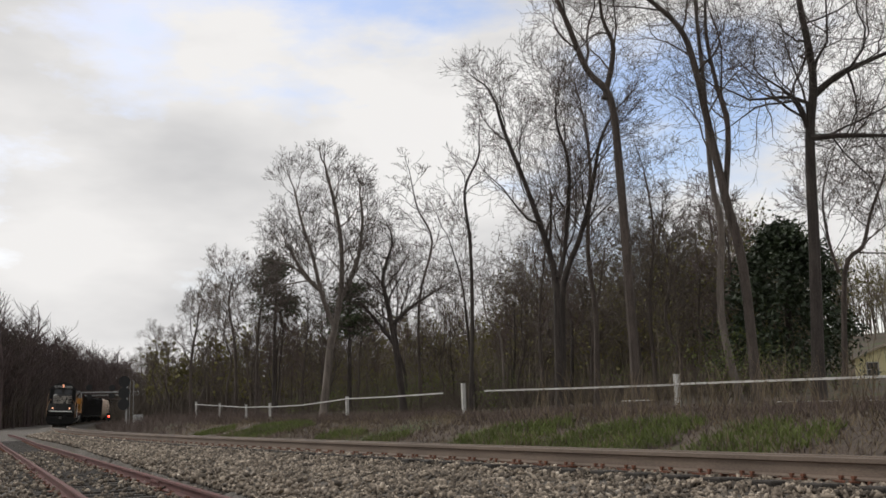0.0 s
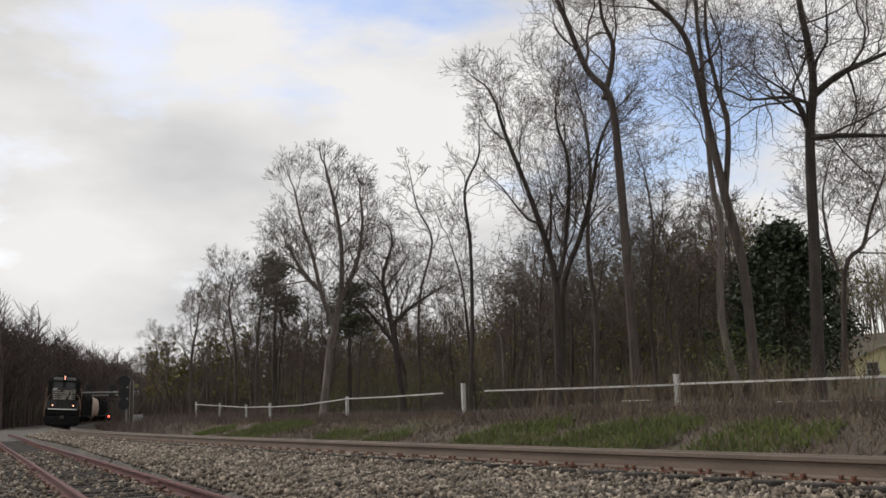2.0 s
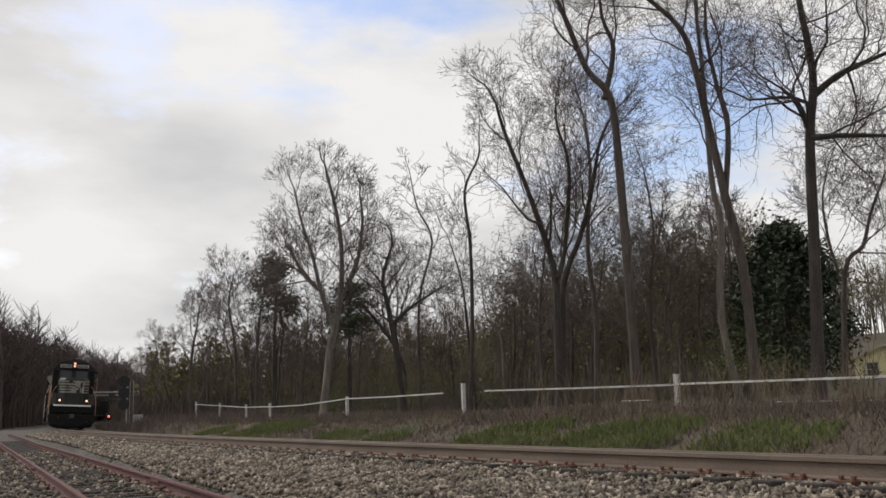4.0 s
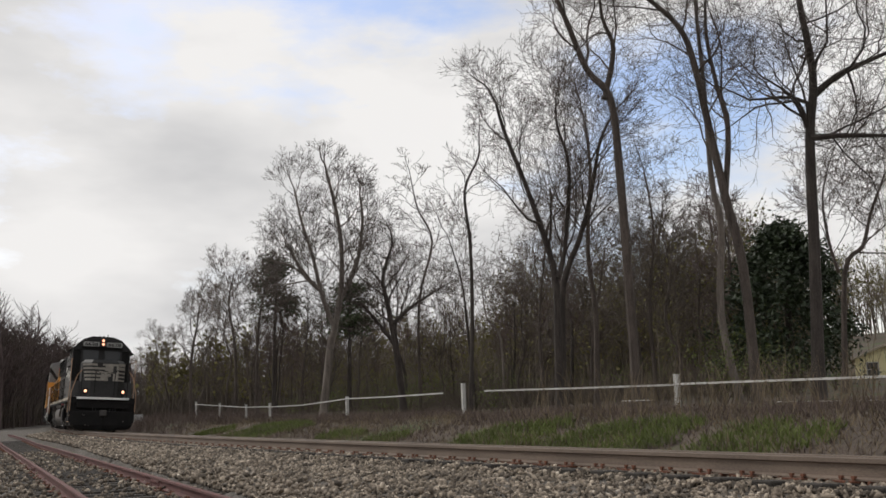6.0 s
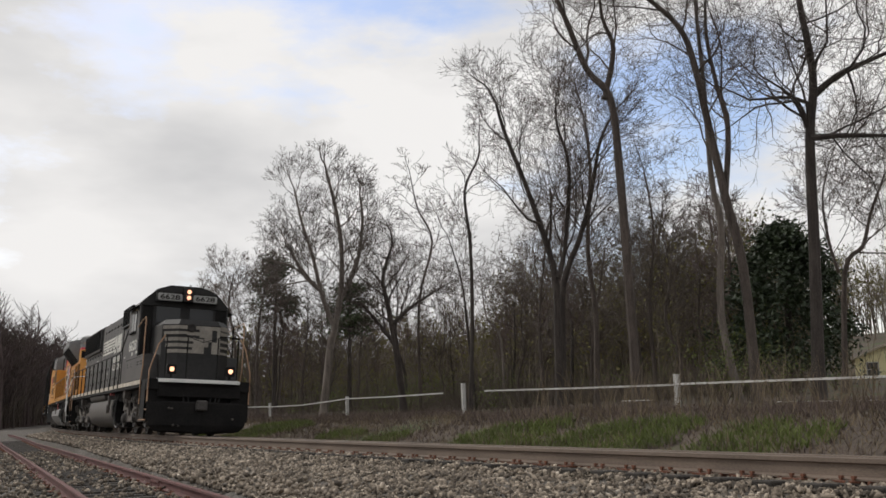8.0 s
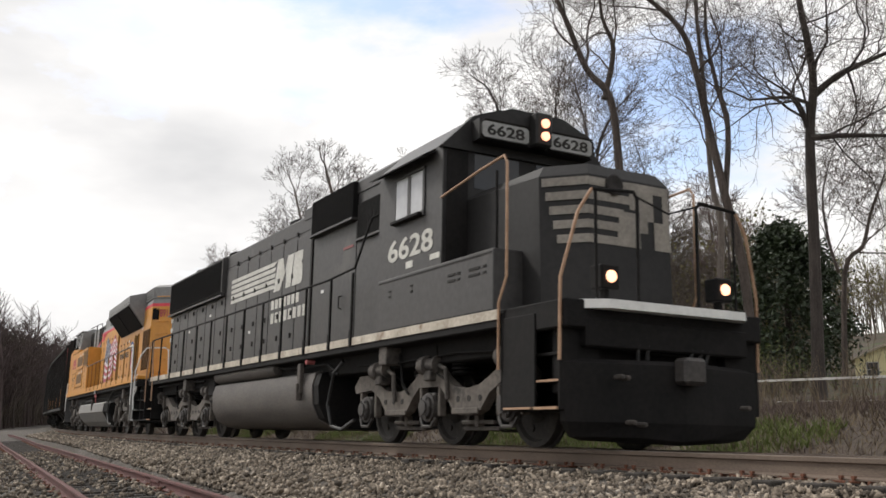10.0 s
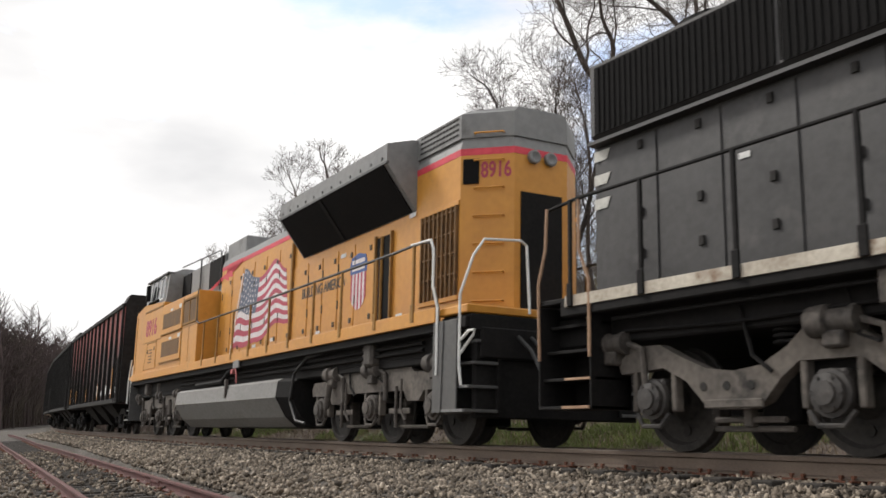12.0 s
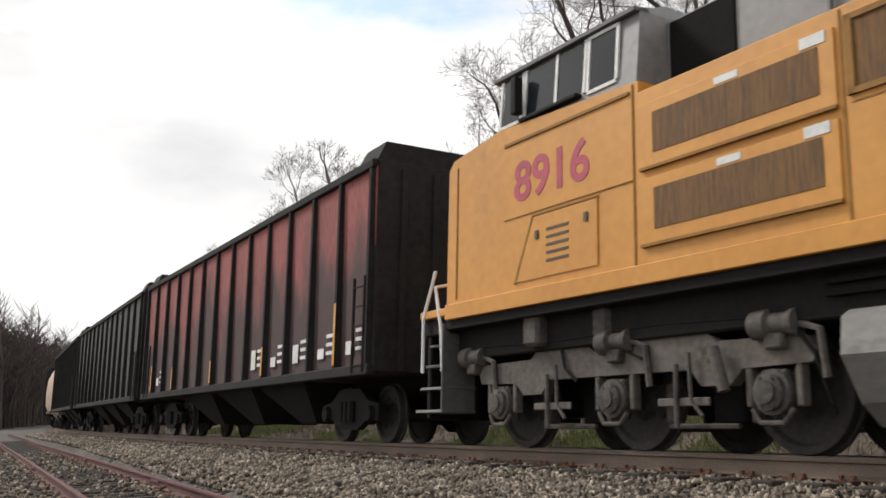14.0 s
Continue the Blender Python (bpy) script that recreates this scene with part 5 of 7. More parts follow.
# ---------------------------------------------------------------- the black leading locomotive
def black_locomotive():
    H_ = 10.845
    X = lambda a: H_ - a
    L = thing("locomotive", "dusty black six-axle freight locomotive with cream stripes, headlights on", "locomotive")
    # underframe
    part("underframe", Build().box(X(21.1), X(0.6), -1.2, 1.2, 1.1, 1.42, 0.02), M_BLACK2, L)
    part("side_sill", Build().box(X(20.7), X(1.95), -1.49, 1.49, 1.4, 1.56, 0.015), M_BLACK2, L)
    part("walkway", Build().box(X(21.1), X(0.62), -1.46, 1.46, 1.558, 1.615, 0.01), M_BLACK2, L)
    side_pair("sill_stripe", lambda: Build().box(X(20.6), X(1.95), -1.506, -1.488, 1.5, 1.622, 0.003), M_CREAM, L, "chipped cream stripe along the walkway edge")
    # long hood
    hood = [(-0.95, 1.61), (-0.95, 4.36), (-0.72, 4.52), (0.72, 4.52), (0.95, 4.36), (0.95, 1.61)]
    body = part("long_hood", Build().prism(hood, "x", X(20.72), X(5.5)), M_BLACK, L)
    raised = [(-0.97, 4.3), (-0.97, 4.5), (-0.74, 4.68), (0.74, 4.68), (0.97, 4.5), (0.97, 4.3)]
    part("dynamic_brake_housing", Build().prism(raised, "x", X(10.1), X(5.6)).box(X(10.6), X(10.05), -0.6, 0.6, 4.5, 4.62, 0.02), M_BLACK, L)
    side_pair("radiator_frame", lambda: Build().prism([(-0.94, 3.42), (-1.06, 3.5), (-1.06, 4.34), (-0.9, 4.42), (-0.5, 4.5), (-0.5, 3.42)], "x", X(20.66), X(15.36)), M_BLACK, L)
    side_pair("radiator_grille", lambda: Build().box(X(20.58), X(18.05), -1.072, -1.04, 3.5, 4.3).box(X(17.95), X(15.44), -1.072, -1.04, 3.5, 4.3), M_GRILLE, L, "black radiator screen")

    def bars(a0, a1, z0, z1, y, n):
        b = Build()
        for i in range(n):
            x = X(a0) + (X(a1) - X(a0)) * (i + 0.5) / n
            b.box(x - 0.012, x + 0.012, -y - 0.012, -y, z0, z1)
        return b
    side_pair("grille_slats", lambda: bars(20.55, 15.47, 3.52, 4.28, 1.072, 58), M_GRILLE, L)
    side_pair("brake_grille", lambda: Build().box(X(9.42), X(7.45), -1.06, -0.9, 3.86, 4.52, 0.01), M_GRILLE, L, "black brake-resistor grille")
    side_pair("brake_grille_slats", lambda: bars(9.4, 7.47, 3.88, 4.5, 1.06, 30), M_GRILLE, L)
    side_pair("intake_grille", lambda: Build().box(X(7.38), X(6.08), -0.985, -0.9, 3.46, 4.1, 0.01), M_GRILLE, L)
    side_pair("intake_slats", lambda: bars(7.36, 6.1, 3.48, 4.08, 0.985, 22), M_BLACK2, L)
    for a0, a1, y, z in ((9.45, 7.42, 1.09, 3.82), (7.4, 6.05, 1.02, 3.42), (20.7, 15.3, 1.09, 3.39)):
        side_pair("grille_ledge", lambda: Build().box(X(a0), X(a1), -y, -0.95, z, z + 0.04), M_BLACK, L)
    # hood doors, seams, latches
    for i, (a0, a1) in enumerate([(20.6, 19.7), (19.68, 18.8), (18.78, 17.9), (17.88, 17.0), (16.98, 16.1), (16.08, 15.3)]):
        side_pair("hood_door", lambda: Build().box(X(a0), X(a1) - 0.02, -0.966, -0.94, 1.72, 3.36, 0.004), M_BLACK, L)
    for a0, a1 in [(15.2, 14.4), (14.38, 13.6), (13.58, 12.8), (12.78, 12.0), (11.98, 11.2), (11.18, 10.4), (10.38, 9.62)]:
        side_pair("hood_door", lambda: Build().box(X(a0), X(a1) - 0.02, -0.966, -0.94, 1.72, 3.98, 0.004), M_BLACK, L)
    side_pair("access_panel", lambda: Build().box(X(9.45), X(7.45), -0.968, -0.94, 1.72, 3.78, 0.004), M_BLACK, L)
    side_pair("access_panel", lambda: Build().box(X(7.4), X(5.6), -0.968, -0.94, 1.72, 3.38, 0.004), M_BLACK, L)
    r = random.Random(4)
    for a in (19.95, 19.1, 18.2, 17.3, 16.4, 15.55, 14.6, 13.8, 13.0, 12.2, 11.4, 10.6):
        for z in (2.0, 2.45, 3.2):
            side_pair("latch", lambda: Build().box(X(a) - 0.035, X(a) + 0.035, -0.99, -0.964, z, z + 0.1, 0.006), M_SEAM, L)
    for a in (14.4, 13.6, 12.8, 12.0, 11.2, 10.4):
        side_pair("latch", lambda: Build().box(X(a) - 0.035, X(a) + 0.035, -0.985, -0.964, 4.02, 4.12, 0.006), M_SEAM, L)
    side_pair("hood_seam", lambda: Build().box(X(20.7), X(9.6), -0.956, -0.945, 4.06, 4.075).box(X(9.55) - 0.03, X(9.55) + 0.03, -0.985, -0.94, 1.65, 4.3), M_SEAM, L)
    side_pair("grab_iron", lambda: Build().tube([(X(8.0), -0.96, 2.3), (X(8.0), -1.03, 2.32), (X(8.0), -1.03, 2.52), (X(8.0), -0.96, 2.54)], 0.014, 5), M_SEAM, L)
    part("red_mark", decal([(X(8.0), 3.36), (X(7.55), 3.36), (X(7.55), 3.41), (X(8.0), 3.41)], -0.972), M_REDMARK, L, "faded red painted mark")
    for a, z in ((16.6, 3.0), (13.3, 2.3), (9.0, 2.7), (18.6, 2.75)):
        part("sticker", decal([(X(a), z), (X(a) + 0.14, z), (X(a) + 0.14, z + 0.06), (X(a), z + 0.06)], -0.972), M_STICK, L, "small white sticker")
    # roof
    for a in (11.8, 16.3, 17.9, 19.5):
        fan = Build().turn([(0.05, 4.5), (0.62, 4.5), (0.62, 4.66), (0.58, 4.68), (0.05, 4.62)], 20, "z", (X(a), 0, 0))
        part("roof_fan", fan, M_BLACK2, L)
    part("exhaust_stack", Build().box(X(13.6), X(12.9), -0.25, 0.25, 4.5, 4.66, 0.02), M_BLACK2, L)
    part("horn", Build().turn([(0.03, X(5.3)), (0.03, X(5.0)), (0.07, X(4.85))], 8, "x", (0, 0.15, 4.86)).turn([(0.03, X(5.3)), (0.03, X(5.05)), (0.06, X(4.9))], 8, "x", (0, -0.05, 4.86)).box(X(5.2), X(5.1), -0.05, 0.15, 4.7, 4.86), M_BLACK2, L)
    part("antenna", Build().tube([(X(4.4), 0.3, 4.7), (X(4.4), 0.3, 4.95)], 0.02, 5).box(X(4.5), X(4.3), -0.35, -0.15, 4.7, 4.8), M_BLACK2, L)
    # cab
    cab = [(-1.4, 1.61), (-1.4, 4.12), (-0.92, 4.58), (-0.5, 4.74), (0.5, 4.74), (0.92, 4.58), (1.4, 4.12), (1.4, 1.61)]
    cabin = part("cab", Build().prism(cab, "x", X(5.58), X(3.56)), M_BLACK, L)
    part("cab_roof_edge", Build().prism([(-1.44, 4.1), (-0.94, 4.6), (-0.51, 4.76), (0.51, 4.76), (0.94, 4.6), (1.44, 4.1), (1.42, 4.07), (-1.42, 4.07)], "x", X(3.62), X(3.5)), M_BLACKF, cabin)
    side_pair("side_window", lambda: Build().box(X(4.98), X(4.58), -1.415, -1.38, 3.28, 3.88, 0.004).box(X(4.5), X(4.12), -1.415, -1.38, 3.28, 3.88, 0.004), M_PANE_SIDE, cabin, "sliding cab window, the pale sky's reflection put into its colour")
    side_pair("window_frame", lambda: Build().box(X(5.04), X(4.06), -1.43, -1.39, 3.2, 3.28, 0.006).box(X(5.04), X(4.06), -1.43, -1.39, 3.88, 3.93, 0.006).box(X(5.04), X(4.98), -1.42, -1.39, 3.22, 3.9).box(X(4.12), X(4.06), -1.42, -1.39, 3.22, 3.9).box(X(4.59), X(4.49), -1.422, -1.39, 3.28, 3.88), M_BLACK, cabin)
    side_pair("armrest", lambda: Build().box(X(5.0), X(4.1), -1.5, -1.39, 3.2, 3.25, 0.01), M_BLACK2, cabin)
    side_pair("sunshade", lambda: Build().prism([(-1.41, 4.06), (-1.62, 3.96), (-1.62, 3.98), (-1.41, 4.1)], "x", X(5.5), X(3.75)), M_BLACK2, cabin)
    part("windscreen", Build().box(X(3.56), X(3.545), -0.9, -0.15, 3.55, 4.05).box(X(3.552), X(3.545), 0.15, 0.9, 3.55, 4.05), M_PANE, cabin, "dark cab front windows")
    # Near-black door: the shade on the cab front is in its colour.
    side_pair("cab_door", lambda: Build().box(X(3.56), X(3.54), -1.34, -1.0, 2.45, 4.05, 0.004), M_BLACK2, cabin, "dark cab front door")
    # light and number housing over the windscreen
    housing = part("number_housing", Build().prism([(-0.98, 4.2), (-0.98, 4.5), (-0.45, 4.73), (0.45, 4.73), (0.98, 4.5), (0.98, 4.2)], "x", X(3.58), X(3.28)).box(X(3.4), X(3.1), -0.14, 0.14, 4.2, 4.7, 0.03), M_BLACKF, cabin)
    # Thin plate added to paint the cab front's shade.
    part("cab_front_shade", Build().box(X(3.56), X(3.552), -1.38, 1.38, 2.43, 4.1), M_BLACKF, cabin)
    for sgn in (-1, 1):
        yc = sgn * 0.56
        board = part("number_board", Build().box(X(3.28), X(3.258), yc - 0.41, yc + 0.41, 4.21, 4.49, 0.05), M_SEAM, L, "rounded number board")
        part("board_face", Build().prism([(yc - 0.39, 4.27), (yc - 0.35, 4.235), (yc + 0.35, 4.235), (yc + 0.39, 4.27), (yc + 0.39, 4.43), (yc + 0.35, 4.465), (yc - 0.35, 4.465), (yc - 0.39, 4.43)], "x", X(3.258), X(3.252)), M_BOARD, board, "pale face")
        n = letters("board_number", "6628", M_SEAM, L, 0, 0, 0, 0.16, 0.62, "dark road number")
        n.matrix_basis = pose(X(3.248), yc - 0.31, 4.27, 0, 0, 90)
    for z in (4.34, 4.53):
        part("headlight", Build().turn([(0.02, X(3.1)), (0.068, X(3.095)), (0.062, X(3.06)), (0.02, X(3.05))], 14, "x", (0, 0, z)), M_LAMP, L, "lit sealed-beam headlight", True)
    letters("cab_number", "6628", M_WHITE, L, X(5.22), -1.405, 2.66, 0.33, 1.42, "cream road number")
    part("small_lettering", decal([(X(4.62), 2.5), (X(4.4), 2.5), (X(4.4), 2.6), (X(4.62), 2.6)], -1.403), M_WHITE, L)
    part("small_lettering", decal([(X(3.88), 2.52), (X(3.6), 2.52), (X(3.6), 2.6), (X(3.88), 2.6)], -1.403), M_WHITE, L)
    # battery boxes beside the nose and under the cab
    side_pair("equipment_box", lambda: Build().box(X(5.5), X(2.16), -1.43, -0.8, 1.6, 2.42, 0.012), M_BLACK, L)
    side_pair("box_seam", lambda: Build().box(X(5.46), X(2.2), -1.436, -1.42, 2.36, 2.38).box(X(5.46), X(2.2), -1.436, -1.42, 1.64, 1.66), M_SEAM, L)
    for a in (3.3, 3.05, 2.75, 2.55, 5.1, 4.4, 2.4):
        side_pair("vent_slot", lambda: Build().box(X(a), X(a) + (0.2 if a in (3.3, 2.75) else 0.07), -1.44, -1.42, 2.2, 2.23).box(X(a), X(a) + (0.2 if a in (3.3, 2.75) else 0.07), -1.44, -1.42, 2.12, 2.15), M_SEAM, L)
    # nose
    nose = [(X(3.56), 1.02), (X(1.75), 1.02), (X(1.28), 0.66), (X(1.28), -0.6), (X(1.75), -1.0), (X(3.56), -1.0)]
    lo, hi = [(x, y, 1.6) for x, y in nose], [(x - (0.06 if x > X(3) else 0), y, 3.36 if x < X(3) else 3.3) for x, y in nose]
    top = [(x * 1.0 + (X(3) - x) * 0.1, y * 0.88, 3.46) for x, y in nose]
    nose_ob = part("nose", Build().loft([lo, hi, top]), M_BLACKF, L, "black nose, the shade put into its colour")
    # plain stripes in place of the emblem on the nose: three faces
    def face(p, q, f0, f1, z0, z1, mat, name, lab=""):
        d = Vector((q[0] - p[0], q[1] - p[1], 0))
        nrm = Vector((d.y, -d.x, 0)).normalized()
        if nrm.x < 0:
            nrm = -nrm
        a, b_ = Vector((*p, 0)) + d * f0 + nrm * 0.004, Vector((*p, 0)) + d * f1 + nrm * 0.004
        k = Build()
        sh = 0.035 * nrm.x
        k.loft([[(a.x - (z0 - 1.6) * sh, a.y, z0), (b_.x - (z0 - 1.6) * sh, b_.y, z0), (b_.x - (z1 - 1.6) * sh, b_.y, z1), (a.x - (z1 - 1.6) * sh, a.y, z1)], [(a.x + nrm.x * .004 - (z0 - 1.6) * sh, a.y + nrm.y * .004, z0), (b_.x + nrm.x * .004 - (z0 - 1.6) * sh, b_.y + nrm.y * .004, z0), (b_.x + nrm.x * .004 - (z1 - 1.6) * sh, b_.y + nrm.y * .004, z1), (a.x + nrm.x * .004 - (z1 - 1.6) * sh, a.y + nrm.y * .004, z1)]])
        part(name, k, mat, nose_ob, lab)
    cn = [(X(1.75), -1.0), (X(1.28), -0.6), (X(1.28), 0.66), (X(1.75), 1.02)]
    for i in range(5):
        z = 2.44 + i * 0.18
        face(cn[0], cn[1], 0.34 - i * 0.075, 1.0, z, z + 0.105, M_CREAMD, "nose_stripe", "cream stripe")
        face(cn[1], cn[2], 0.0, (0.34, 0.36, 0.42, 0.5, 0.5)[i], z, z + 0.105, M_CREAMD, "nose_stripe", "cream stripe")
        face(cn[2], cn[3], 0.0, 0.9, z, z + (0.07 if i < 3 else 0.14), M_CREAMD, "nose_stripe", "cream stripe")
    for f0, f1, z0, z1 in ((0.5, 1.0, 3.16, 3.27), (0.62, 0.8, 2.8, 3.16), (0.5, 0.62, 2.92, 3.16), (0.36, 0.72, 2.64, 2.8), (0.42, 0.6, 2.8, 2.88), (0.34, 0.62, 2.44, 2.64), (0.8, 1.0, 2.44, 2.8), (0.92, 1.0, 2.8, 3.16)):
        face(cn[1], cn[2], f0, f1, z0, z1, M_CREAMD, "nose_panel", "cream panel round a dark slanted shape")
    part("nose_headlamp_bucket", Build().turn([(0.02, X(1.36)), (0.13, X(1.355)), (0.13, X(1.29)), (0.11, X(1.28)), (0.02, X(1.3))], 16, "x", (0, -0.22, 3.2)), M_SEAM, nose_ob)
    # front platform, anticlimber, steps, plow
    pilot = part("pilot", Build().box(X(1.9), X(0.62), -1.46, 1.46, 1.3, 1.6, 0.02).box(X(1.05), X(0.86), -1.35, 1.35, 0.6, 1.5, 0.02), M_BLACK2, L)
    part("anticlimber", Build().prism([(X(1.25), -1.38), (X(0.75), -1.38), (X(0.45), -1.0), (X(0.42), 1.0), (X(0.72), 1.25), (X(1.25), 1.25)], "z", 1.52, 1.62), M_BRIGHT, pilot, "white-edged platform lip")
    plow = []
    for z, xo, w in ((0.1, 0.72, 1.05), (0.14, 0.66, 1.26), (0.3, 0.6, 1.4), (0.55, 0.6, 1.43), (0.93, 0.6, 1.43), (0.98, 0.66, 1.4)):
        plow.append([(X(xo + 0.12), -w, z), (X(xo - 0.12), -0.5, z), (X(xo - 0.22), 0, z - (0.04 if z < 0.2 else 0.0)), (X(xo - 0.12), 0.5, z), (X(xo + 0.12), w, z), (X(xo + 0.22), w, z), (X(xo), 0, z), (X(xo + 0.22), -w, z)])
    part("snow_plow", Build().loft(plow), M_BLACK2, pilot, "scuffed black snow plow")
    part("coupler", coupler(Build(), X(0.72), 1), M_GREASE, pilot)
    part("pin_lifter", Build().tube([(X(0.8), -1.3, 1.2), (X(0.75), -0.9, 1.12), (X(0.72), -0.3, 1.08), (X(0.72), 0.3, 1.08), (X(0.75), 0.9, 1.12)], 0.018, 6), M_BLACK2, pilot)
    for y in (-0.5, -0.35, 0.35, 0.5, 0.62):
        part("air_hose", Build().tube([(X(0.86), y, 1.36), (X(0.7), y, 1.3), (X(0.62), y * 0.95, 1.15), (X(0.66), y * 0.9, 0.98)], 0.024, 6), M_RUBBER, pilot)
    for y, z in ((-0.75, 0.3), (-0.6, 0.28), (0.95, 0.5), (-0.9, 0.78), (-0.82, 0.77)):
        part("plow_bolt", Build().turn([(0.01, X(0.36)), (0.028, X(0.37)), (0.028, X(0.5)), (0.01, X(0.52))], 8, "x", (0, y, z)), M_GEAR, pilot, "scraped bright bolt")
    for sgn in (-1, 1):
        d = part("ditch_light", Build().box(X(0.82), X(0.6), sgn * 0.86 - 0.13, sgn * 0.86 + 0.13, 1.76, 2.04, 0.02).box(X(0.76), X(0.68), sgn * 0.86 - 0.03, sgn * 0.86 + 0.03, 1.6, 1.78), M_BLACK2, pilot)
        part("lens", Build().turn([(0.02, X(0.605)), (0.07, X(0.6)), (0.065, X(0.575)), (0.02, X(0.565))], 14, "x", (0, sgn * 0.86, 1.9)), M_DITCH, d, "lit ditch lamp")
    for a0, a1, nm in ((0.72, 1.9, "front_steps"), (20.2, 21.1, "rear_steps")):
        def st():
            return Build().box(X(a1), X(a0), -0.98, -0.94, 0.42, 1.5)
        side_pair(nm + "_back", st, M_BLACK2, L)
        side_pair("step_side", lambda: Build().box(X(a1), X(a1) + 0.03, -1.48, -0.94, 0.42, 1.55, 0.006), M_BLACK2, L)
        side_pair("step_side", lambda: Build().box(X(a0) - 0.03, X(a0), -1.48, -0.94, 0.42, 1.55, 0.006), M_BLACK2, L)
        for z in (0.42, 0.72, 1.02, 1.3):
            side_pair("step_tread", lambda: Build().box(X(a1), X(a0), -1.48 + (z - .42) * 0.16, -0.96, z, z + 0.035, 0.005), M_BLACK2, L)
        side_pair("step_edge", lambda: Build().box(X(min(a1, a0 + 0.5)) + 0.03, X(a0) - 0.03, -1.5, -1.475, 0.425, 0.455).box(X(min(a1, a0 + 0.5)) + 0.03, X(a0) - 0.03, -1.46, -1.43, 0.725, 0.75), M_TANRAIL, L, "worn tan step edge")
    side_pair("rear_grab_rail", lambda: Build().tube([(X(21.08), -1.48, 0.95), (X(21.1), -1.48, 1.8), (X(20.98), -1.47, 2.2), (X(20.98), -1.45, 2.66)], 0.019, 7), M_TANRAIL, L, "tan-rusted handrail", True)
    side_pair("rear_grab_rail", lambda: Build().tube([(X(20.2), -1.5, 0.95), (X(20.2), -1.5, 1.75), (X(20.36), -1.5, 2.1), (X(20.36), -1.5, 2.66)], 0.019, 7), M_TANRAIL, L, "tan-rusted handrail", True)
    side_pair("step_panel", lambda: Build().box(X(1.89), X(1.2), -1.475, -1.44, 0.45, 1.5, 0.006), M_BLACK2, L, "flat black panel beside the steps")
    side_pair("panel_edge", lambda: Build().box(X(1.8), X(1.25), -1.5, -1.47, 0.43, 0.455), M_TANRAIL, L, "worn tan lower edge")
    side_pair("front_grab_rail", lambda: Build().tube([(X(1.92), -1.5, 0.9), (X(1.92), -1.5, 1.7), (X(1.75), -1.5, 2.0), (X(1.75), -1.5, 3.4), (X(1.82), -1.5, 3.5), (X(2.4), -1.48, 3.46), (X(3.55), -1.42, 3.35)], 0.018, 7), M_TANRAIL, L, "tan-rusted handrail", True)
    side_pair("front_grab_rail", lambda: Build().tube([(X(0.72), -1.48, 0.95), (X(0.7), -1.48, 1.85), (X(0.64), -1.28, 2.6), (X(0.62), -1.1, 2.88)], 0.02, 7), M_TANRAIL, L, "tan-rusted handrail", True)
    side_pair("platform_rail", lambda: Build().tube([(X(0.62), -1.1, 2.88), (X(0.62), -0.5, 2.92), (X(0.62), -0.45, 2.84), (X(0.62), -0.45, 1.62)], 0.022, 7).tube([(X(0.62), -1.05, 2.86), (X(0.62), -1.05, 1.62)], 0.02, 6), M_BLACK2, L, "black platform rail", True)
    part("front_chain_rail", Build().tube([(X(0.62), -0.5, 2.88), (X(0.6), 0, 2.72), (X(0.62), 0.5, 2.88)], 0.012, 5), M_BLACK2, L)
    # walkway handrails
    side_pair("handrail", lambda: Build().tube([(X(5.95), -1.0, 3.75), (X(6.1), -1.3, 3.55), (X(6.28), -1.48, 2.75), (X(7.4), -1.5, 2.68), (X(20.4), -1.5, 2.66), (X(21.0), -1.4, 2.66)], 0.02, 7), M_BLACK2, L, "", True)
    post_row(L, [X(a) for a in (6.3, 7.2, 8.35, 9.6, 10.73, 11.96, 13.21, 14.45, 15.7, 16.95, 18.2, 19.4, 20.5)], 1.5, 1.5, 2.67, M_BLACK2)
    side_pair("grab_rail", lambda: Build().tube([(X(2.3), -1.3, 2.42), (X(2.3), -1.3, 3.45)], 0.02, 6), M_BLACK2, L)
    # stripes and blank blocks where the emblem and name stand
    for i in range(5):
        z = 3.13 + i * 0.122
        part("side_stripe", decal([(X(14.8), z), (X(11.75) - i * 0.06 + 0.2, z), (X(11.75) + i * 0.05, z + 0.085), (X(14.8), z + 0.085)], -0.97), M_WHITE, L, "cream painted stripe")
    part("emblem_block", decal([(X(11.72), 3.05), (X(11.35), 3.05), (X(10.98), 3.45), (X(10.98), 3.05), (X(10.7), 3.05), (X(10.55), 3.72), (X(10.9), 3.72), (X(11.05), 3.4), (X(11.2), 3.72), (X(11.5), 3.72)], -0.97), M_WHITE, L, "cream slanted shape")
    part("emblem_block", decal([(X(10.62), 3.05), (X(10.12), 3.05), (X(10.04), 3.12), (X(10.04), 3.42), (X(10.12), 3.48), (X(10.04), 3.55), (X(10.04), 3.72), (X(10.5), 3.72), (X(10.56), 3.5)], -0.97), M_WHITE, L, "cream slanted shape")
    for z, n, a0, a1 in ((2.68, 7, 11.82, 10.1), (2.38, 8, 11.82, 9.68)):
        for i in range(n):
            w = (a0 - a1) / n
            part("name_block", decal([(X(a0 - i * w), z), (X(a0 - i * w) + w * 0.68, z), (X(a0 - i * w) + w * 0.68, z + 0.22), (X(a0 - i * w), z + 0.22)], -0.97), M_WHITE, L)
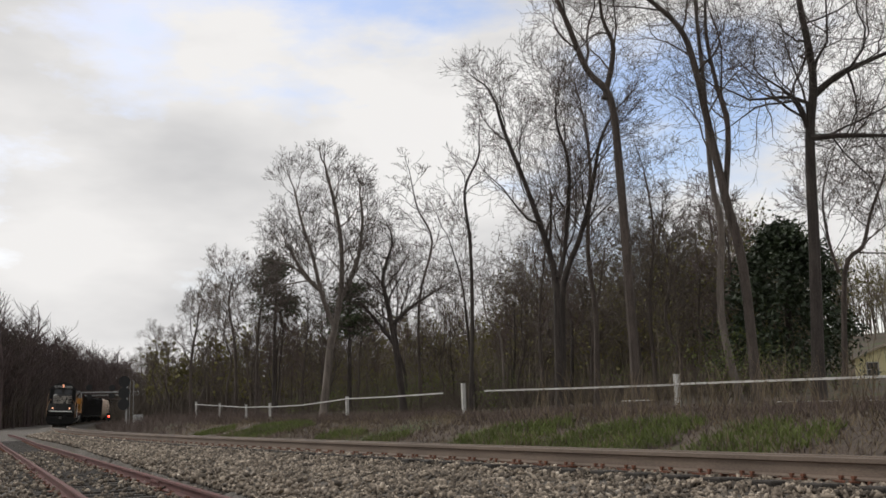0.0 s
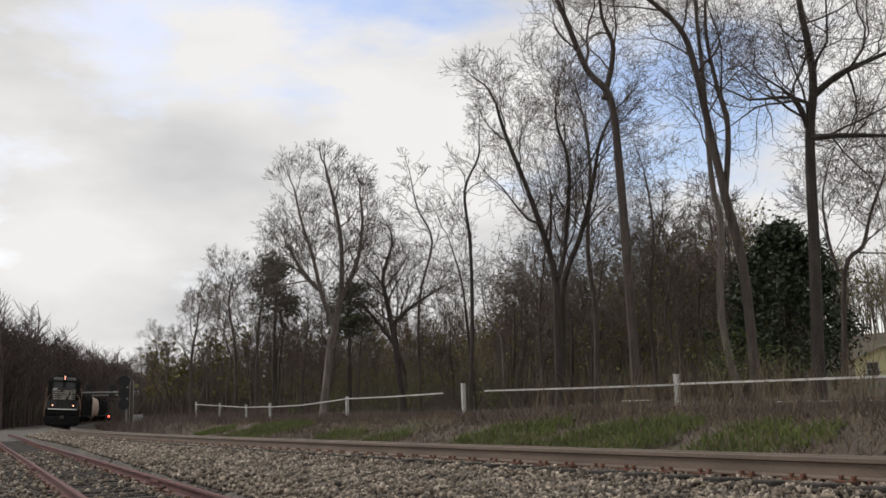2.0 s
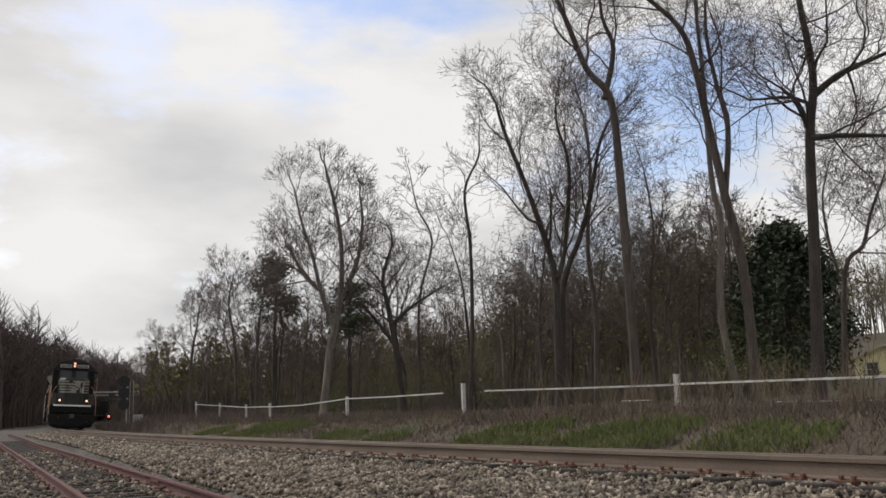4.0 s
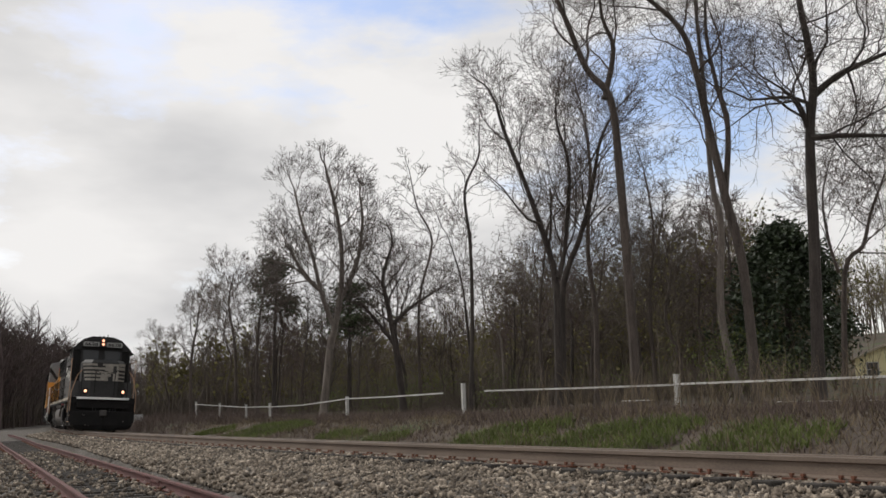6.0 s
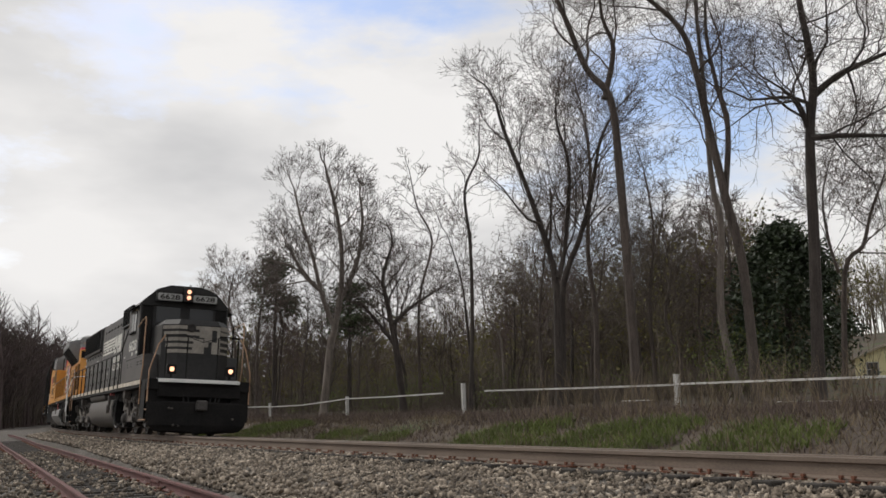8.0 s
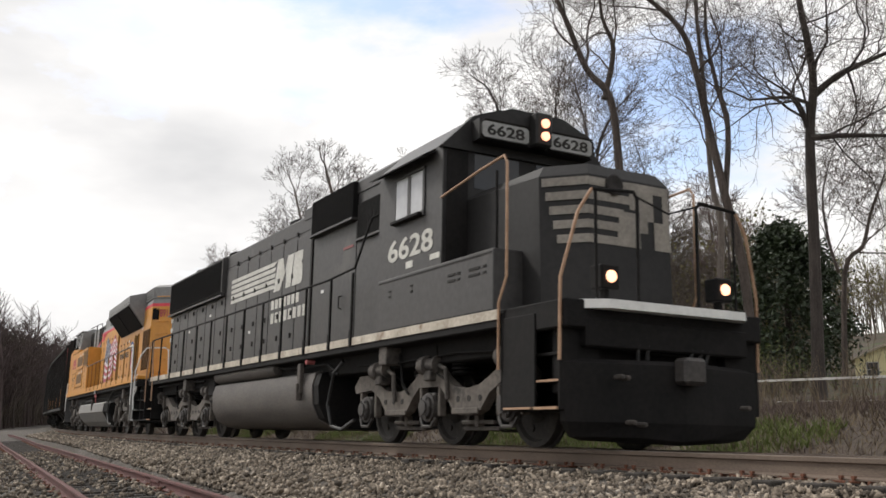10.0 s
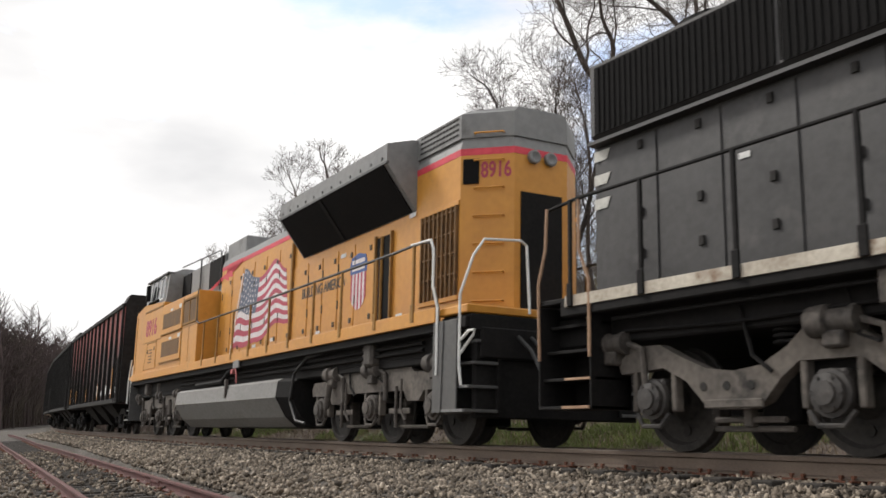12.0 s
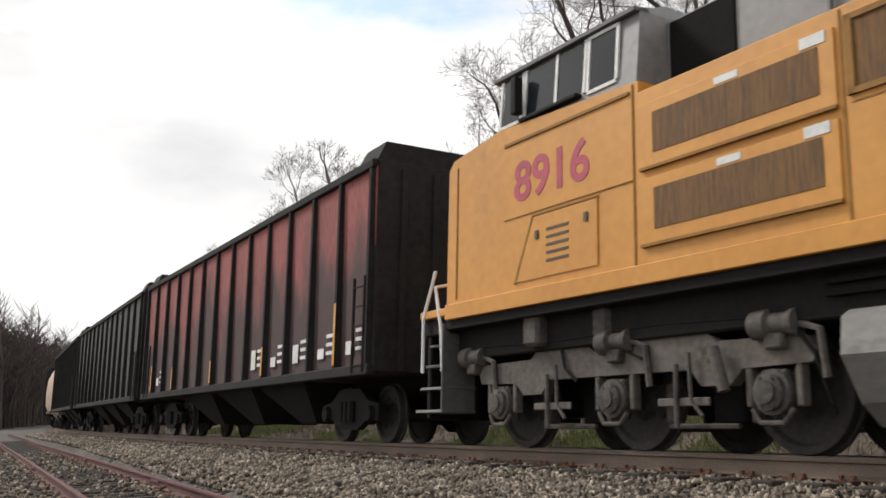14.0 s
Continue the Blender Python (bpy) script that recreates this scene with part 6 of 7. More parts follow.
    for i in range(5):
        z = 2.3 + i * 0.28
        part("corner_stripe", decal([(X(20.71), z + 0.36), (X(20.5), z + 0.36), (X(20.44), z + 0.48), (X(20.71), z + 0.48)], -0.972), M_WHITE, L, "cream stripe round the hood corner")
        part("rear_stripe", Build().box(X(20.735), X(20.725), -0.9, 0.9, z, z + 0.12), M_WHITE, L, "cream stripe on the hood end")
    # tank, reservoirs
    tank = [(-1.38, 0.62), (-1.4, 0.95), (-1.34, 1.16), (-1.15, 1.22), (1.15, 1.22), (1.34, 1.16), (1.4, 0.95), (1.38, 0.62), (1.26, 0.38), (1.0, 0.24), (0.7, 0.2), (-0.7, 0.2), (-1.0, 0.24), (-1.26, 0.38)]
    t = part("fuel_tank", Build().prism(tank, "x", X(14.35), X(8.15)), M_TANKN, L, "dusty rounded fuel tank", True)
    part("tank_end", Build().prism([(y * 0.985, 0.71 + (z - 0.71) * 0.97) for y, z in tank], "x", X(8.15), X(7.9)), M_BLACK2, t)
    side_pair("fuel_gauge", lambda: Build().box(X(8.75), X(8.6), -1.46, -1.38, 0.82, 1.35, 0.01).box(X(8.7), X(8.64), -1.5, -1.4, 0.7, 1.0, 0.008), M_GEAR, t)
    side_pair("fuel_filler", lambda: Build().turn([(0.02, -1.45), (0.06, -1.45), (0.06, -1.3), (0.02, -1.3)], 10, "y", (X(8.35), 0, 1.38)), M_PINK, t, "pink fuel cap")
    side_pair("air_reservoir", lambda: Build().turn([(0.05, X(14.4)), (0.14, X(14.36)), (0.165, X(14.25)), (0.165, X(10.4)), (0.14, X(10.29)), (0.05, X(10.25))], 16, "x", (0, -1.25, 1.36)), M_TANKN, L, "long air reservoir above the tank", True)
    for run in ([(X(10.2), -1.3, 1.36), (X(9.6), -1.35, 1.3), (X(7.6), -1.36, 1.28), (X(7.1), -1.36, 1.1)], [(X(15.2), -1.36, 1.3), (X(16.8), -1.36, 1.34), (X(20.0), -1.36, 1.33)]):
        side_pair("underfloor_pipe", lambda: Build().tube(run, 0.02, 6), M_BLACK2, L)
    side_pair("truck_hose", lambda: Build().tube([(X(7.0), -1.32, 1.3), (X(7.25), -1.38, 1.1), (X(7.45), -1.38, 0.6), (X(7.3), -1.36, 0.25), (X(6.9), -1.34, 0.2), (X(6.5), -1.3, 0.35)], 0.03, 7), M_RUBBER, L, "", True)
    for a in (5.35, 16.9):
        side_pair("jacking_pad", lambda: Build().box(X(a), X(a - 0.26), -1.45, -1.2, 1.14, 1.42, 0.01), M_GEAR, L)
    side_pair("brake_valve", lambda: Build().box(X(15.1), X(14.6), -1.3, -1.0, 0.95, 1.35, 0.03).turn([(0.03, X(14.8)), (0.1, X(14.75)), (0.1, X(14.55)), (0.03, X(14.5))], 12, "x", (0, -1.25, 0.85)), M_BLACK2, L)
    part("rear_coupler", coupler(Build(), X(21.1), -1), M_BLACK2, L)
    three_axle_truck(L, [X(a) for a in (2.15, 4.2, 6.25)][::-1], WHEEL_MID, 0.508, 1, False)
    three_axle_truck(L, [X(a) for a in (15.5, 17.55, 19.6)][::-1], WHEEL_MID, 0.508, -1, False)
    return L


# Pale base colour paints the sky's reflection into the side glass.
M_PANE_SIDE = make_mat("sky_painted_glass", (0.35, 0.36, 0.36), (0.5, 0.5, 0.5), 0.08, scale=1, fine=5, bump=0)


# ---------------------------------------------------------------- the yellow second locomotive, long hood first
def yellow_locomotive():
    H_ = 11.315
    X = lambda a: H_ - a
    L = thing("locomotive", "yellow and grey six-axle freight locomotive with a waving flag mural", "locomotive")
    part("underframe", Build().box(X(22.0), X(0.9), -1.25, 1.25, 1.1, 1.5, 0.02).box(X(21.7), X(0.95), -1.46, 1.46, 1.48, 1.62, 0.012), M_BLACK2, L)
    side_pair("sill", lambda: Build().box(X(21.66), X(1.68), -1.515, -1.42, 1.6, 1.8, 0.008), M_YELLOW, L, "yellow walkway sill")
    for z in (1.5, 1.4, 1.3):
        side_pair("cable_conduit", lambda: Build().tube([(X(16), -1.3, z), (X(8), -1.3, z - 0.02), (X(2.4), -1.3, z)], 0.03, 6), M_BLACK2, L)
    # hood: yellow body, red line, grey top, cut corners at the leading end
    def ring(z, w, end):
        return [(X(13.9), -w, z), (X(13.9), w, z), (X(1.95), w, z), (X(1.4 + end), 0.45, z), (X(1.4 + end), -0.45, z), (X(1.95), -w, z)]
    body = part("long_hood", Build().loft([ring(1.62, 1.0, 0), ring(4.04, 1.0, 0)]), M_YELLOW, L)
    part("red_line", Build().loft([ring(4.042, 1.003, -0.003), ring(4.14, 1.003, -0.003)]), M_RED, L)
    part("grey_roof", Build().loft([ring(4.142, 1.0, 0), ring(4.3, 0.96, 0.03), ring(4.42, 0.72, 0.1)]), M_GREY, L)
    hi = [(X(3.35), -1.0, 0), (X(3.35), 1.0, 0), (X(1.95), 1.0, 0), (X(1.4), 0.45, 0), (X(1.4), -0.45, 0), (X(1.95), -1.0, 0)]
    part("radiator_top", Build().loft([[(x, y, 4.3) for x, y, _ in hi], [(x, y, 4.66) for x, y, _ in hi], [(x, y * 0.85, 4.74) for x, y, _ in hi]]), M_GREY, L)
    def louvres():
        b = Build()
        for i in range(12):
            x = X(3.2) + i * 0.1
            for z in (4.36, 4.44, 4.52, 4.6):
                b.box(x, x + 0.07, -1.008, -0.99, z, z + 0.03)
        return b
    side_pair("louvres", louvres, M_SEAM, L)
    # radiator wings
    part("radiator_core", Build().prism([(-1.0, 3.5), (-1.53, 4.2), (-1.53, 4.5), (-1.1, 4.62), (0, 4.74), (1.1, 4.62), (1.53, 4.5), (1.53, 4.2), (1.0, 3.5)], "x", X(8.15), X(3.3)), M_GREY, L)
    side_pair("radiator_grille", lambda: Build().prism([(-1.01, 3.51), (-1.53, 4.19), (-1.545, 4.178), (-1.025, 3.498)], "x", X(8.05), X(3.42)), M_GRILLE, L, "black screen under the radiator wing")
    side_pair("grille_brace", lambda: Build().prism([(-1.025, 3.498), (-1.545, 4.178), (-1.56, 4.166), (-1.04, 3.486)], "x", X(6.1), X(5.98)), M_BLACK2, L)
    side_pair("wing_edge", lambda: Build().box(X(8.17), X(3.28), -1.545, -1.5, 4.185, 4.22), M_DGREY, L)
    for i in range(12):
        side_pair("wing_bolt", lambda: Build().box(X(8.0) + i * 0.41, X(8.0) + i * 0.41 + 0.04, -1.545, -1.525, 4.27, 4.31), M_DGREY, L)
    # hood doors, latches
    for a0, a1 in ((13.7, 12.95), (12.9, 12.1), (12.05, 11.25), (11.2, 10.4), (10.35, 9.55), (9.5, 8.75), (8.65, 7.85), (7.8, 7.1), (7.05, 6.35), (6.3, 5.6), (5.55, 4.8)):
        side_pair("hood_door", lambda: Build().box(X(a0), X(a1), -1.014, -0.99, 1.86, 3.36 if a0 < 8.7 else 3.9, 0.004), M_YELLOW, L)
        for z in ((2.0, 3.15) if a0 < 8.7 else (2.0, 3.62)):
            side_pair("latch", lambda: Build().box(X(a1) - 0.16, X(a1) - 0.08, -1.03, -1.01, z, z + 0.09, 0.006), M_LETTER, L)
        for z in ((2.3, 2.95) if a0 < 8.7 else (2.4, 3.3)):
            side_pair("hinge", lambda: Build().box(X(a0) - 0.012, X(a0) + 0.016, -1.03, -1.0, z, z + 0.16, 0.003), M_LETTER, L)
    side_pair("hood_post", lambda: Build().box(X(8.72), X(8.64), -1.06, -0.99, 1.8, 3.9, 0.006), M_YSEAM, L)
    side_pair("end_grille", lambda: Build().box(X(3.08), X(1.98), -1.012, -0.99, 2.05, 3.33), M_YGRILLE, L, "brown slatted air grille")
    def slats():
        b = Build()
        for i in range(9):
            x = X(3.06) + i * 0.13
            b.box(x, x + 0.03, -1.05, -1.0, 2.05, 3.33)
        for z in (2.35, 2.65, 2.95, 3.25):
            b.box(X(3.08), X(1.98), -1.035, -1.0, z, z + 0.025)
        return b
    side_pair("grille_slats", slats, M_YGRILLE, L)
    side_pair("grille_frame", lambda: Build().box(X(3.14), X(3.08), -1.03, -0.99, 2.0, 3.4, 0.006).box(X(3.14), X(1.95), -1.03, -0.99, 3.33, 3.4, 0.006).box(X(3.14), X(1.95), -1.03, -0.99, 1.98, 2.05, 0.006), M_YELLOW, L)
    # No opening is cut: a near-black sheet paints the door recess's shade.
    side_pair("doorway_shade", lambda: Build().box(X(4.7), X(4.1), -1.018, -0.98, 1.9, 3.3), M_GRILLE, L, "flat near-black sheet for the shade in the doorway")
    side_pair("doorway_pipes", lambda: Build().tube([(X(4.45), -1.03, 1.9), (X(4.45), -1.03, 3.3)], 0.03, 6).box(X(4.72), X(4.68), -1.05, -1.0, 1.88, 3.34).box(X(4.12), X(4.08), -1.05, -1.0, 1.88, 3.34), M_YSEAM, L)
    # end face fittings
    for z in (1.95, 2.35, 2.75, 3.15, 3.55, 3.95, 4.35):
        m = Build().tube([(X(1.8), -0.86, z), (X(1.76), -0.9, z), (X(1.46), -0.6, z), (X(1.5), -0.56, z)], 0.014, 5)
        part("ladder_rung", m, M_YELLOW, L)
    part("end_window", Build().prism([(X(1.92), -0.97), (X(1.76), -0.81), (X(1.74), -0.83), (X(1.9), -0.99)], "z", 3.62, 3.98), M_GRILLE, L)
    n = letters("end_number", "8916", M_FLAGR, L, 0, 0, 0, 0.24, 0.44, "faded road number")
    n.matrix_basis = pose(X(1.74) + 0.004, -0.79 - 0.004, 3.7, 0, 0, 45)
    part("end_door", Build().box(X(1.4), X(1.385), -0.35, 0.35, 1.7, 3.5, 0.01), M_BLACK2, L, "dark end door")
    for y in (-0.14, 0.14):
        part("rear_headlight", Build().turn([(0.02, X(1.4)), (0.1, X(1.395)), (0.1, X(1.34)), (0.075, X(1.33)), (0.02, X(1.36))], 16, "x", (0, y, 4.02)), M_GREY, L, "unlit twin headlight", True)
    # block behind the engine hood, inverter cabinets, cab
    part("grey_hood", Build().loft([[(X(18.2), -0.96, 3.5), (X(13.85), -0.96, 3.5), (X(13.85), 0.96, 3.5), (X(18.2), 0.96, 3.5)], [(X(18.2), -0.96, 4.5), (X(13.85), -0.96, 4.5), (X(13.85), 0.96, 4.5), (X(18.2), 0.96, 4.5)], [(X(18.2), -0.7, 4.64), (X(13.85), -0.7, 4.64), (X(13.85), 0.7, 4.64), (X(18.2), 0.7, 4.64)]]), M_GREY, L)
    part("brake_housing", Build().box(X(13.8), X(12.28), -0.92, 0.92, 4.1, 4.72, 0.03), M_GREY, L)
    for a0, a1 in ((15.2, 13.9), (18.0, 17.1)):
        side_pair("dark_intake", lambda: Build().box(X(a0), X(a1), -0.985, -0.9, 3.77, 4.48, 0.01), M_GRILLE, L, "dark air intake")
    side_pair("red_zigzag", lambda: decal([(X(15.0), 3.62), (X(13.9), 3.9), (X(13.2), 3.72), (X(13.3), 3.82), (X(12.9), 3.8), (X(13.3), 4.14), (X(12.2), 4.14), (X(12.2), 4.06), (X(13.1), 4.06), (X(13.5), 3.92), (X(15.0), 3.7)], -1.016), M_RED, L)
    def cabinet():
        return Build().box(X(17.97), X(14.08), -1.5, -0.6, 1.78, 3.58, 0.012)
    side_pair("cabinet", cabinet, M_YELLOW, L, "yellow equipment cabinet")
    for z0, z1 in ((2.75, 3.42), (1.98, 2.65)):
        side_pair("cabinet_panel", lambda: Build().box(X(17.9), X(15.62), -1.52, -1.49, z0, z1, 0.006), M_YELLOW, L)
        side_pair("cabinet_grille", lambda: Build().box(X(17.72), X(15.78), -1.527, -1.5, z0 + 0.14, z1 - 0.12), M_YGRILLE, L, "brown mesh grille")
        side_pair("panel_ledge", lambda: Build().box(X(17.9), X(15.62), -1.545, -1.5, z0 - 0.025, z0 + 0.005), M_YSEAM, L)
        side_pair("warning_sticker", lambda: Build().box(X(16.9), X(16.62), -1.526, -1.51, z1 - 0.1, z1 - 0.03), M_STICK, L)
        side_pair("warning_sticker", lambda: Build().box(X(15.95), X(15.7), -1.526, -1.51, z1 - 0.1, z1 - 0.0), M_STICK, L)
    side_pair("cabinet_grille", lambda: Build().box(X(15.45), X(14.2), -1.512, -1.49, 2.85, 3.42), M_YGRILLE, L, "brown mesh grille")
    side_pair("grille_frame", lambda: Build().box(X(15.52), X(14.12), -1.53, -1.49, 3.42, 3.47).box(X(15.52), X(14.12), -1.53, -1.49, 2.8, 2.85).box(X(15.52), X(15.45), -1.53, -1.49, 2.8, 3.47).box(X(14.2), X(14.12), -1.53, -1.49, 2.8, 3.47).box(X(14.85), X(14.82), -1.525, -1.49, 2.85, 3.42), M_YSEAM, L)
    side_pair("cabinet_seam", lambda: Build().box(X(15.58), X(15.56), -1.508, -1.49, 1.8, 3.55).box(X(15.5), X(14.1), -1.506, -1.49, 2.74, 2.75).box(X(14.85), X(14.84), -1.506, -1.49, 1.85, 2.74), M_YSEAM, L)
    # cab and nose
    cab_side = [(X(17.97), 1.78), (X(17.97), 3.72), (X(20.45), 3.86), (X(21.55), 3.72), (X(21.66), 3.6), (X(21.68), 1.78)]
    cab = part("cab", Build().prism(cab_side, "y", -1.47, 1.47), M_YELLOW, L, "yellow cab body and nose")
    up = []
    for z, w, f, bk in ((3.7, 1.42, 20.62, 18.05), (4.56, 1.34, 20.45, 18.05), (4.72, 0.95, 20.2, 18.1)):
        up.append([(X(f), -w, z), (X(bk), -w, z), (X(bk), w, z), (X(f), w, z)])
    cab_top = part("cab_top", Build().loft(up), M_GREY, L, "grey upper cab")
    side_pair("cab_roof_lip", lambda: Build().box(X(20.7), X(18.05), -1.42, -1.2, 4.54, 4.6, 0.01), M_DGREY, cab_top)
    side_pair("cab_window", lambda: Build().prism([(-1.41, 3.92), (-1.365, 4.5), (-1.35, 4.5), (-1.39, 3.92)], "x", X(20.5), X(20.15)).prism([(-1.41, 3.92), (-1.365, 4.5), (-1.35, 4.5), (-1.39, 3.92)], "x", X(20.0), X(19.45)).prism([(-1.41, 3.92), (-1.365, 4.5), (-1.35, 4.5), (-1.39, 3.92)], "x", X(19.4), X(18.95)).prism([(-1.41, 3.88), (-1.365, 4.5), (-1.35, 4.5), (-1.39, 3.88)], "x", X(18.8), X(18.4)), M_PANE, cab_top, "dark cab window")
    def wf():
        b = Build()
        for a in (20.55, 20.1, 20.04, 19.42, 18.9, 18.84, 18.36):
            b.prism([(-1.425, 3.88), (-1.375, 4.53), (-1.355, 4.53), (-1.4, 3.88)], "x", X(a) - 0.02, X(a) + 0.025)
        b.box(X(20.56), X(20.1), -1.425, -1.38, 3.88, 3.92).box(X(18.84), X(18.36), -1.425, -1.38, 3.84, 3.88).box(X(18.84), X(18.36), -1.38, -1.34, 4.49, 4.53)
        return b
    side_pair("window_frame", wf, M_STICK, cab_top, "bright metal window frame")
    side_pair("mirror", lambda: Build().box(X(20.12), X(20.02), -1.56, -1.44, 3.95, 4.42, 0.01), M_BLACK2, cab_top)
    side_pair("armrest", lambda: Build().box(X(20.05), X(18.95), -1.5, -1.38, 3.84, 3.89, 0.01), M_BLACK2, cab_top)
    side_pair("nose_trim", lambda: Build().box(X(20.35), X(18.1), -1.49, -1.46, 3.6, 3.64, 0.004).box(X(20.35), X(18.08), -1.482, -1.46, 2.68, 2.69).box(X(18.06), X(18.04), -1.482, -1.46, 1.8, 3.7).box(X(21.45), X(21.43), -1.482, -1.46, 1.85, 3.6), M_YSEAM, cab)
    side_pair("side_door", lambda: Build().prism([(X(20.1), 1.9), (X(19.75), 2.62), (X(18.62), 2.62), (X(18.62), 1.9)], "y", -1.485, -1.46), M_YELLOW, cab)
    side_pair("door_outline", lambda: Build().prism([(X(20.14), 1.88), (X(19.77), 2.65), (X(18.6), 2.65), (X(18.6), 2.63), (X(19.75), 2.63), (X(20.1), 1.88)], "y", -1.489, -1.46), M_YSEAM, cab)
    for i in range(5):
        side_pair("vent_slot", lambda: Build().box(X(19.5), X(19.1), -1.492, -1.48, 2.06 + i * 0.09, 2.09 + i * 0.09), M_LETTER, cab)
    for a, z in ((19.68, 2.35), (18.8, 2.4)):
        side_pair("door_latch", lambda: Build().box(X(a) - 0.03, X(a) + 0.03, -1.5, -1.48, z, z + 0.1), M_LETTER, cab)
    letters("cab_number", "8916", M_FLAGR, L, X(20.15), -1.474, 2.86, 0.5, 1.4, "red road number with grey outline")
    # flag mural
    def flag_pt(u, v):
        a = (12.7 - 0.75 * v) * (1 - u) + (8.85 + 0.25 * v) * u
        fold = 0.1 * math.sin(u * 9.0 + 0.6 + 0.8 * v) + 0.06 * math.sin(u * 17.0 + 1.0) - 0.12 * math.exp(-((u - 0.42) / 0.1) ** 2) * v
        return X(a), 1.92 + 0.42 * u + (1.76 - 0.52 * u) * v + fold * (0.75 + 0.25 * v)
    for k in range(13):
        v0, v1 = k / 13, (k + 1) / 13
        u0 = 0.4 if k >= 6 else 0.0
        n = 14
        lower = [flag_pt(u0 + (1 - u0) * i / n, v0) for i in range(n + 1)]
        upper = [flag_pt(u0 + (1 - u0) * i / n, v1) for i in range(n + 1)]
        b = Build().loft([[(p[0], -1.016, p[1]), (q[0], -1.016, q[1]), (q[0], -1.02, q[1]), (p[0], -1.02, p[1])] for p, q in zip(lower, upper)])
        part("flag_stripe", b, M_FLAGR if k % 2 == 0 else M_FLAGW, L, "faded red flag stripe" if k % 2 == 0 else "faded white flag stripe")
    rings = []
    for i in range(7):
        p, q = flag_pt(0.4 * i / 6, 6 / 13), flag_pt(0.4 * i / 6, 1)
        rings.append([(p[0], -1.016, p[1]), (q[0], -1.016, q[1]), (q[0], -1.02, q[1]), (p[0], -1.02, p[1])])
    b = Build().loft(rings)
    part("flag_canton", b, M_BLUE, L, "faded dark blue flag field")
    for row in range(7):
        for col in range(6):
            x, z = flag_pt(0.03 + 0.36 * (col + (0.5 if row % 2 else 0.1)) / 6.3, 6 / 13 + 7 / 13 * (row + 0.6) / 7.2)
            tips = [(0.042 if q % 2 == 0 else 0.018, q * math.pi / 5 + math.pi / 2) for q in range(10)]
            part("flag_star", Build().prism([(x + r_ * math.cos(w), z + r_ * math.sin(w)) for r_, w in tips], "y", -1.02, -1.023), M_FLAGW, L)
    part("flag_pole", decal([(X(12.86), 1.9), (X(12.8), 1.9), (X(12.05), 3.75), (X(12.11), 3.75)], -1.016), M_FLAGW, L)
    letters("slogan", "BUILDING AMERICA", M_LETTER, L, X(8.1), -1.018, 2.68, 0.2, 2.12, "dark lettering")
    # shield: plain blue and striped shape
    part("shield_head", decal([(X(5.74), 2.83), (X(5.06), 2.83), (X(5.04), 2.98), (X(5.1), 3.12), (X(5.4), 3.18), (X(5.7), 3.12), (X(5.76), 2.98)], -1.018), M_SBLUE, L, "blue head of a plain shield")
    for z in (3.0, 2.88):
        part("shield_bar", decal([(X(5.66), z), (X(5.14), z), (X(5.14), z + 0.07), (X(5.66), z + 0.07)], -1.023), M_FLAGW, L)
    for i in range(9):
        a0, a1 = 5.72 - i * 0.071, 5.72 - (i + 1) * 0.071
        d0, d1 = abs((a0 - 5.4) / 0.33), abs((a1 - 5.4) / 0.33)
        part("shield_stripe", decal([(X(a0), 2.2 + 0.22 * d0 ** 2), (X(a1), 2.2 + 0.22 * d1 ** 2), (X(a1), 2.828), (X(a0), 2.828)], -1.018), M_FLAGR if i % 2 == 0 else M_FLAGW, L)
    for a, z in ((7.3, 1.92), (9.9, 2.0), (11.1, 1.95), (6.2, 3.2), (3.9, 1.9), (3.5, 3.42)):
        part("sticker", decal([(X(a), z), (X(a) + 0.22, z), (X(a) + 0.22, z + 0.07), (X(a), z + 0.07)], -1.018), M_STICK, L, "small white sticker")
    # handrails
    side_pair("handrail", lambda: Build().tube([(X(14.15), -1.5, 3.6), (X(14.1), -1.5, 2.8), (X(13.9), -1.5, 2.72), (X(3.0), -1.5, 2.74), (X(2.1), -1.5, 2.76), (X(1.82), -1.5, 2.7), (X(1.76), -1.5, 2.5), (X(1.76), -1.5, 2.1), (X(1.62), -1.5, 1.8), (X(1.6), -1.5, 0.9)], 0.022, 7), M_DGREY, L, "", True)
    post_row(L, [X(a) for a in (13.4, 12.2, 11.0, 9.8, 8.6, 7.4, 6.2, 4.95, 3.6, 2.35)], 1.5, 1.66, 2.74, M_YSEAM)
    side_pair("cab_roof_rail", lambda: Build().tube([(X(14.0), -1.02, 3.6), (X(14.0), -1.02, 4.55), (X(14.1), -1.02, 4.62), (X(18.0), -1.02, 4.74)], 0.018, 6).tube([(X(16), -1.0, 3.6), (X(16), -1.0, 4.68)], 0.025, 6), M_DGREY, L)
    side_pair("white_handrail", lambda: Build().tube([(X(1.6), -1.52, 0.9), (X(1.6), -1.52, 1.78), (X(1.74), -1.52, 2.1), (X(1.74), -1.52, 2.6), (X(1.82), -1.52, 2.74), (X(2.4), -1.52, 2.76)], 0.019, 8), M_BRIGHT, L, "white-painted handrail", True)
    side_pair("white_handrail", lambda: Build().tube([(X(0.98), -1.5, 0.75), (X(1.0), -1.52, 1.0), (X(1.0), -1.52, 1.9), (X(0.88), -1.4, 2.4), (X(0.86), -1.25, 2.62), (X(0.86), -0.7, 2.66), (X(0.86), -0.6, 2.6), (X(0.86), -0.55, 1.7)], 0.019, 8), M_BRIGHT, L, "white-painted handrail", True)
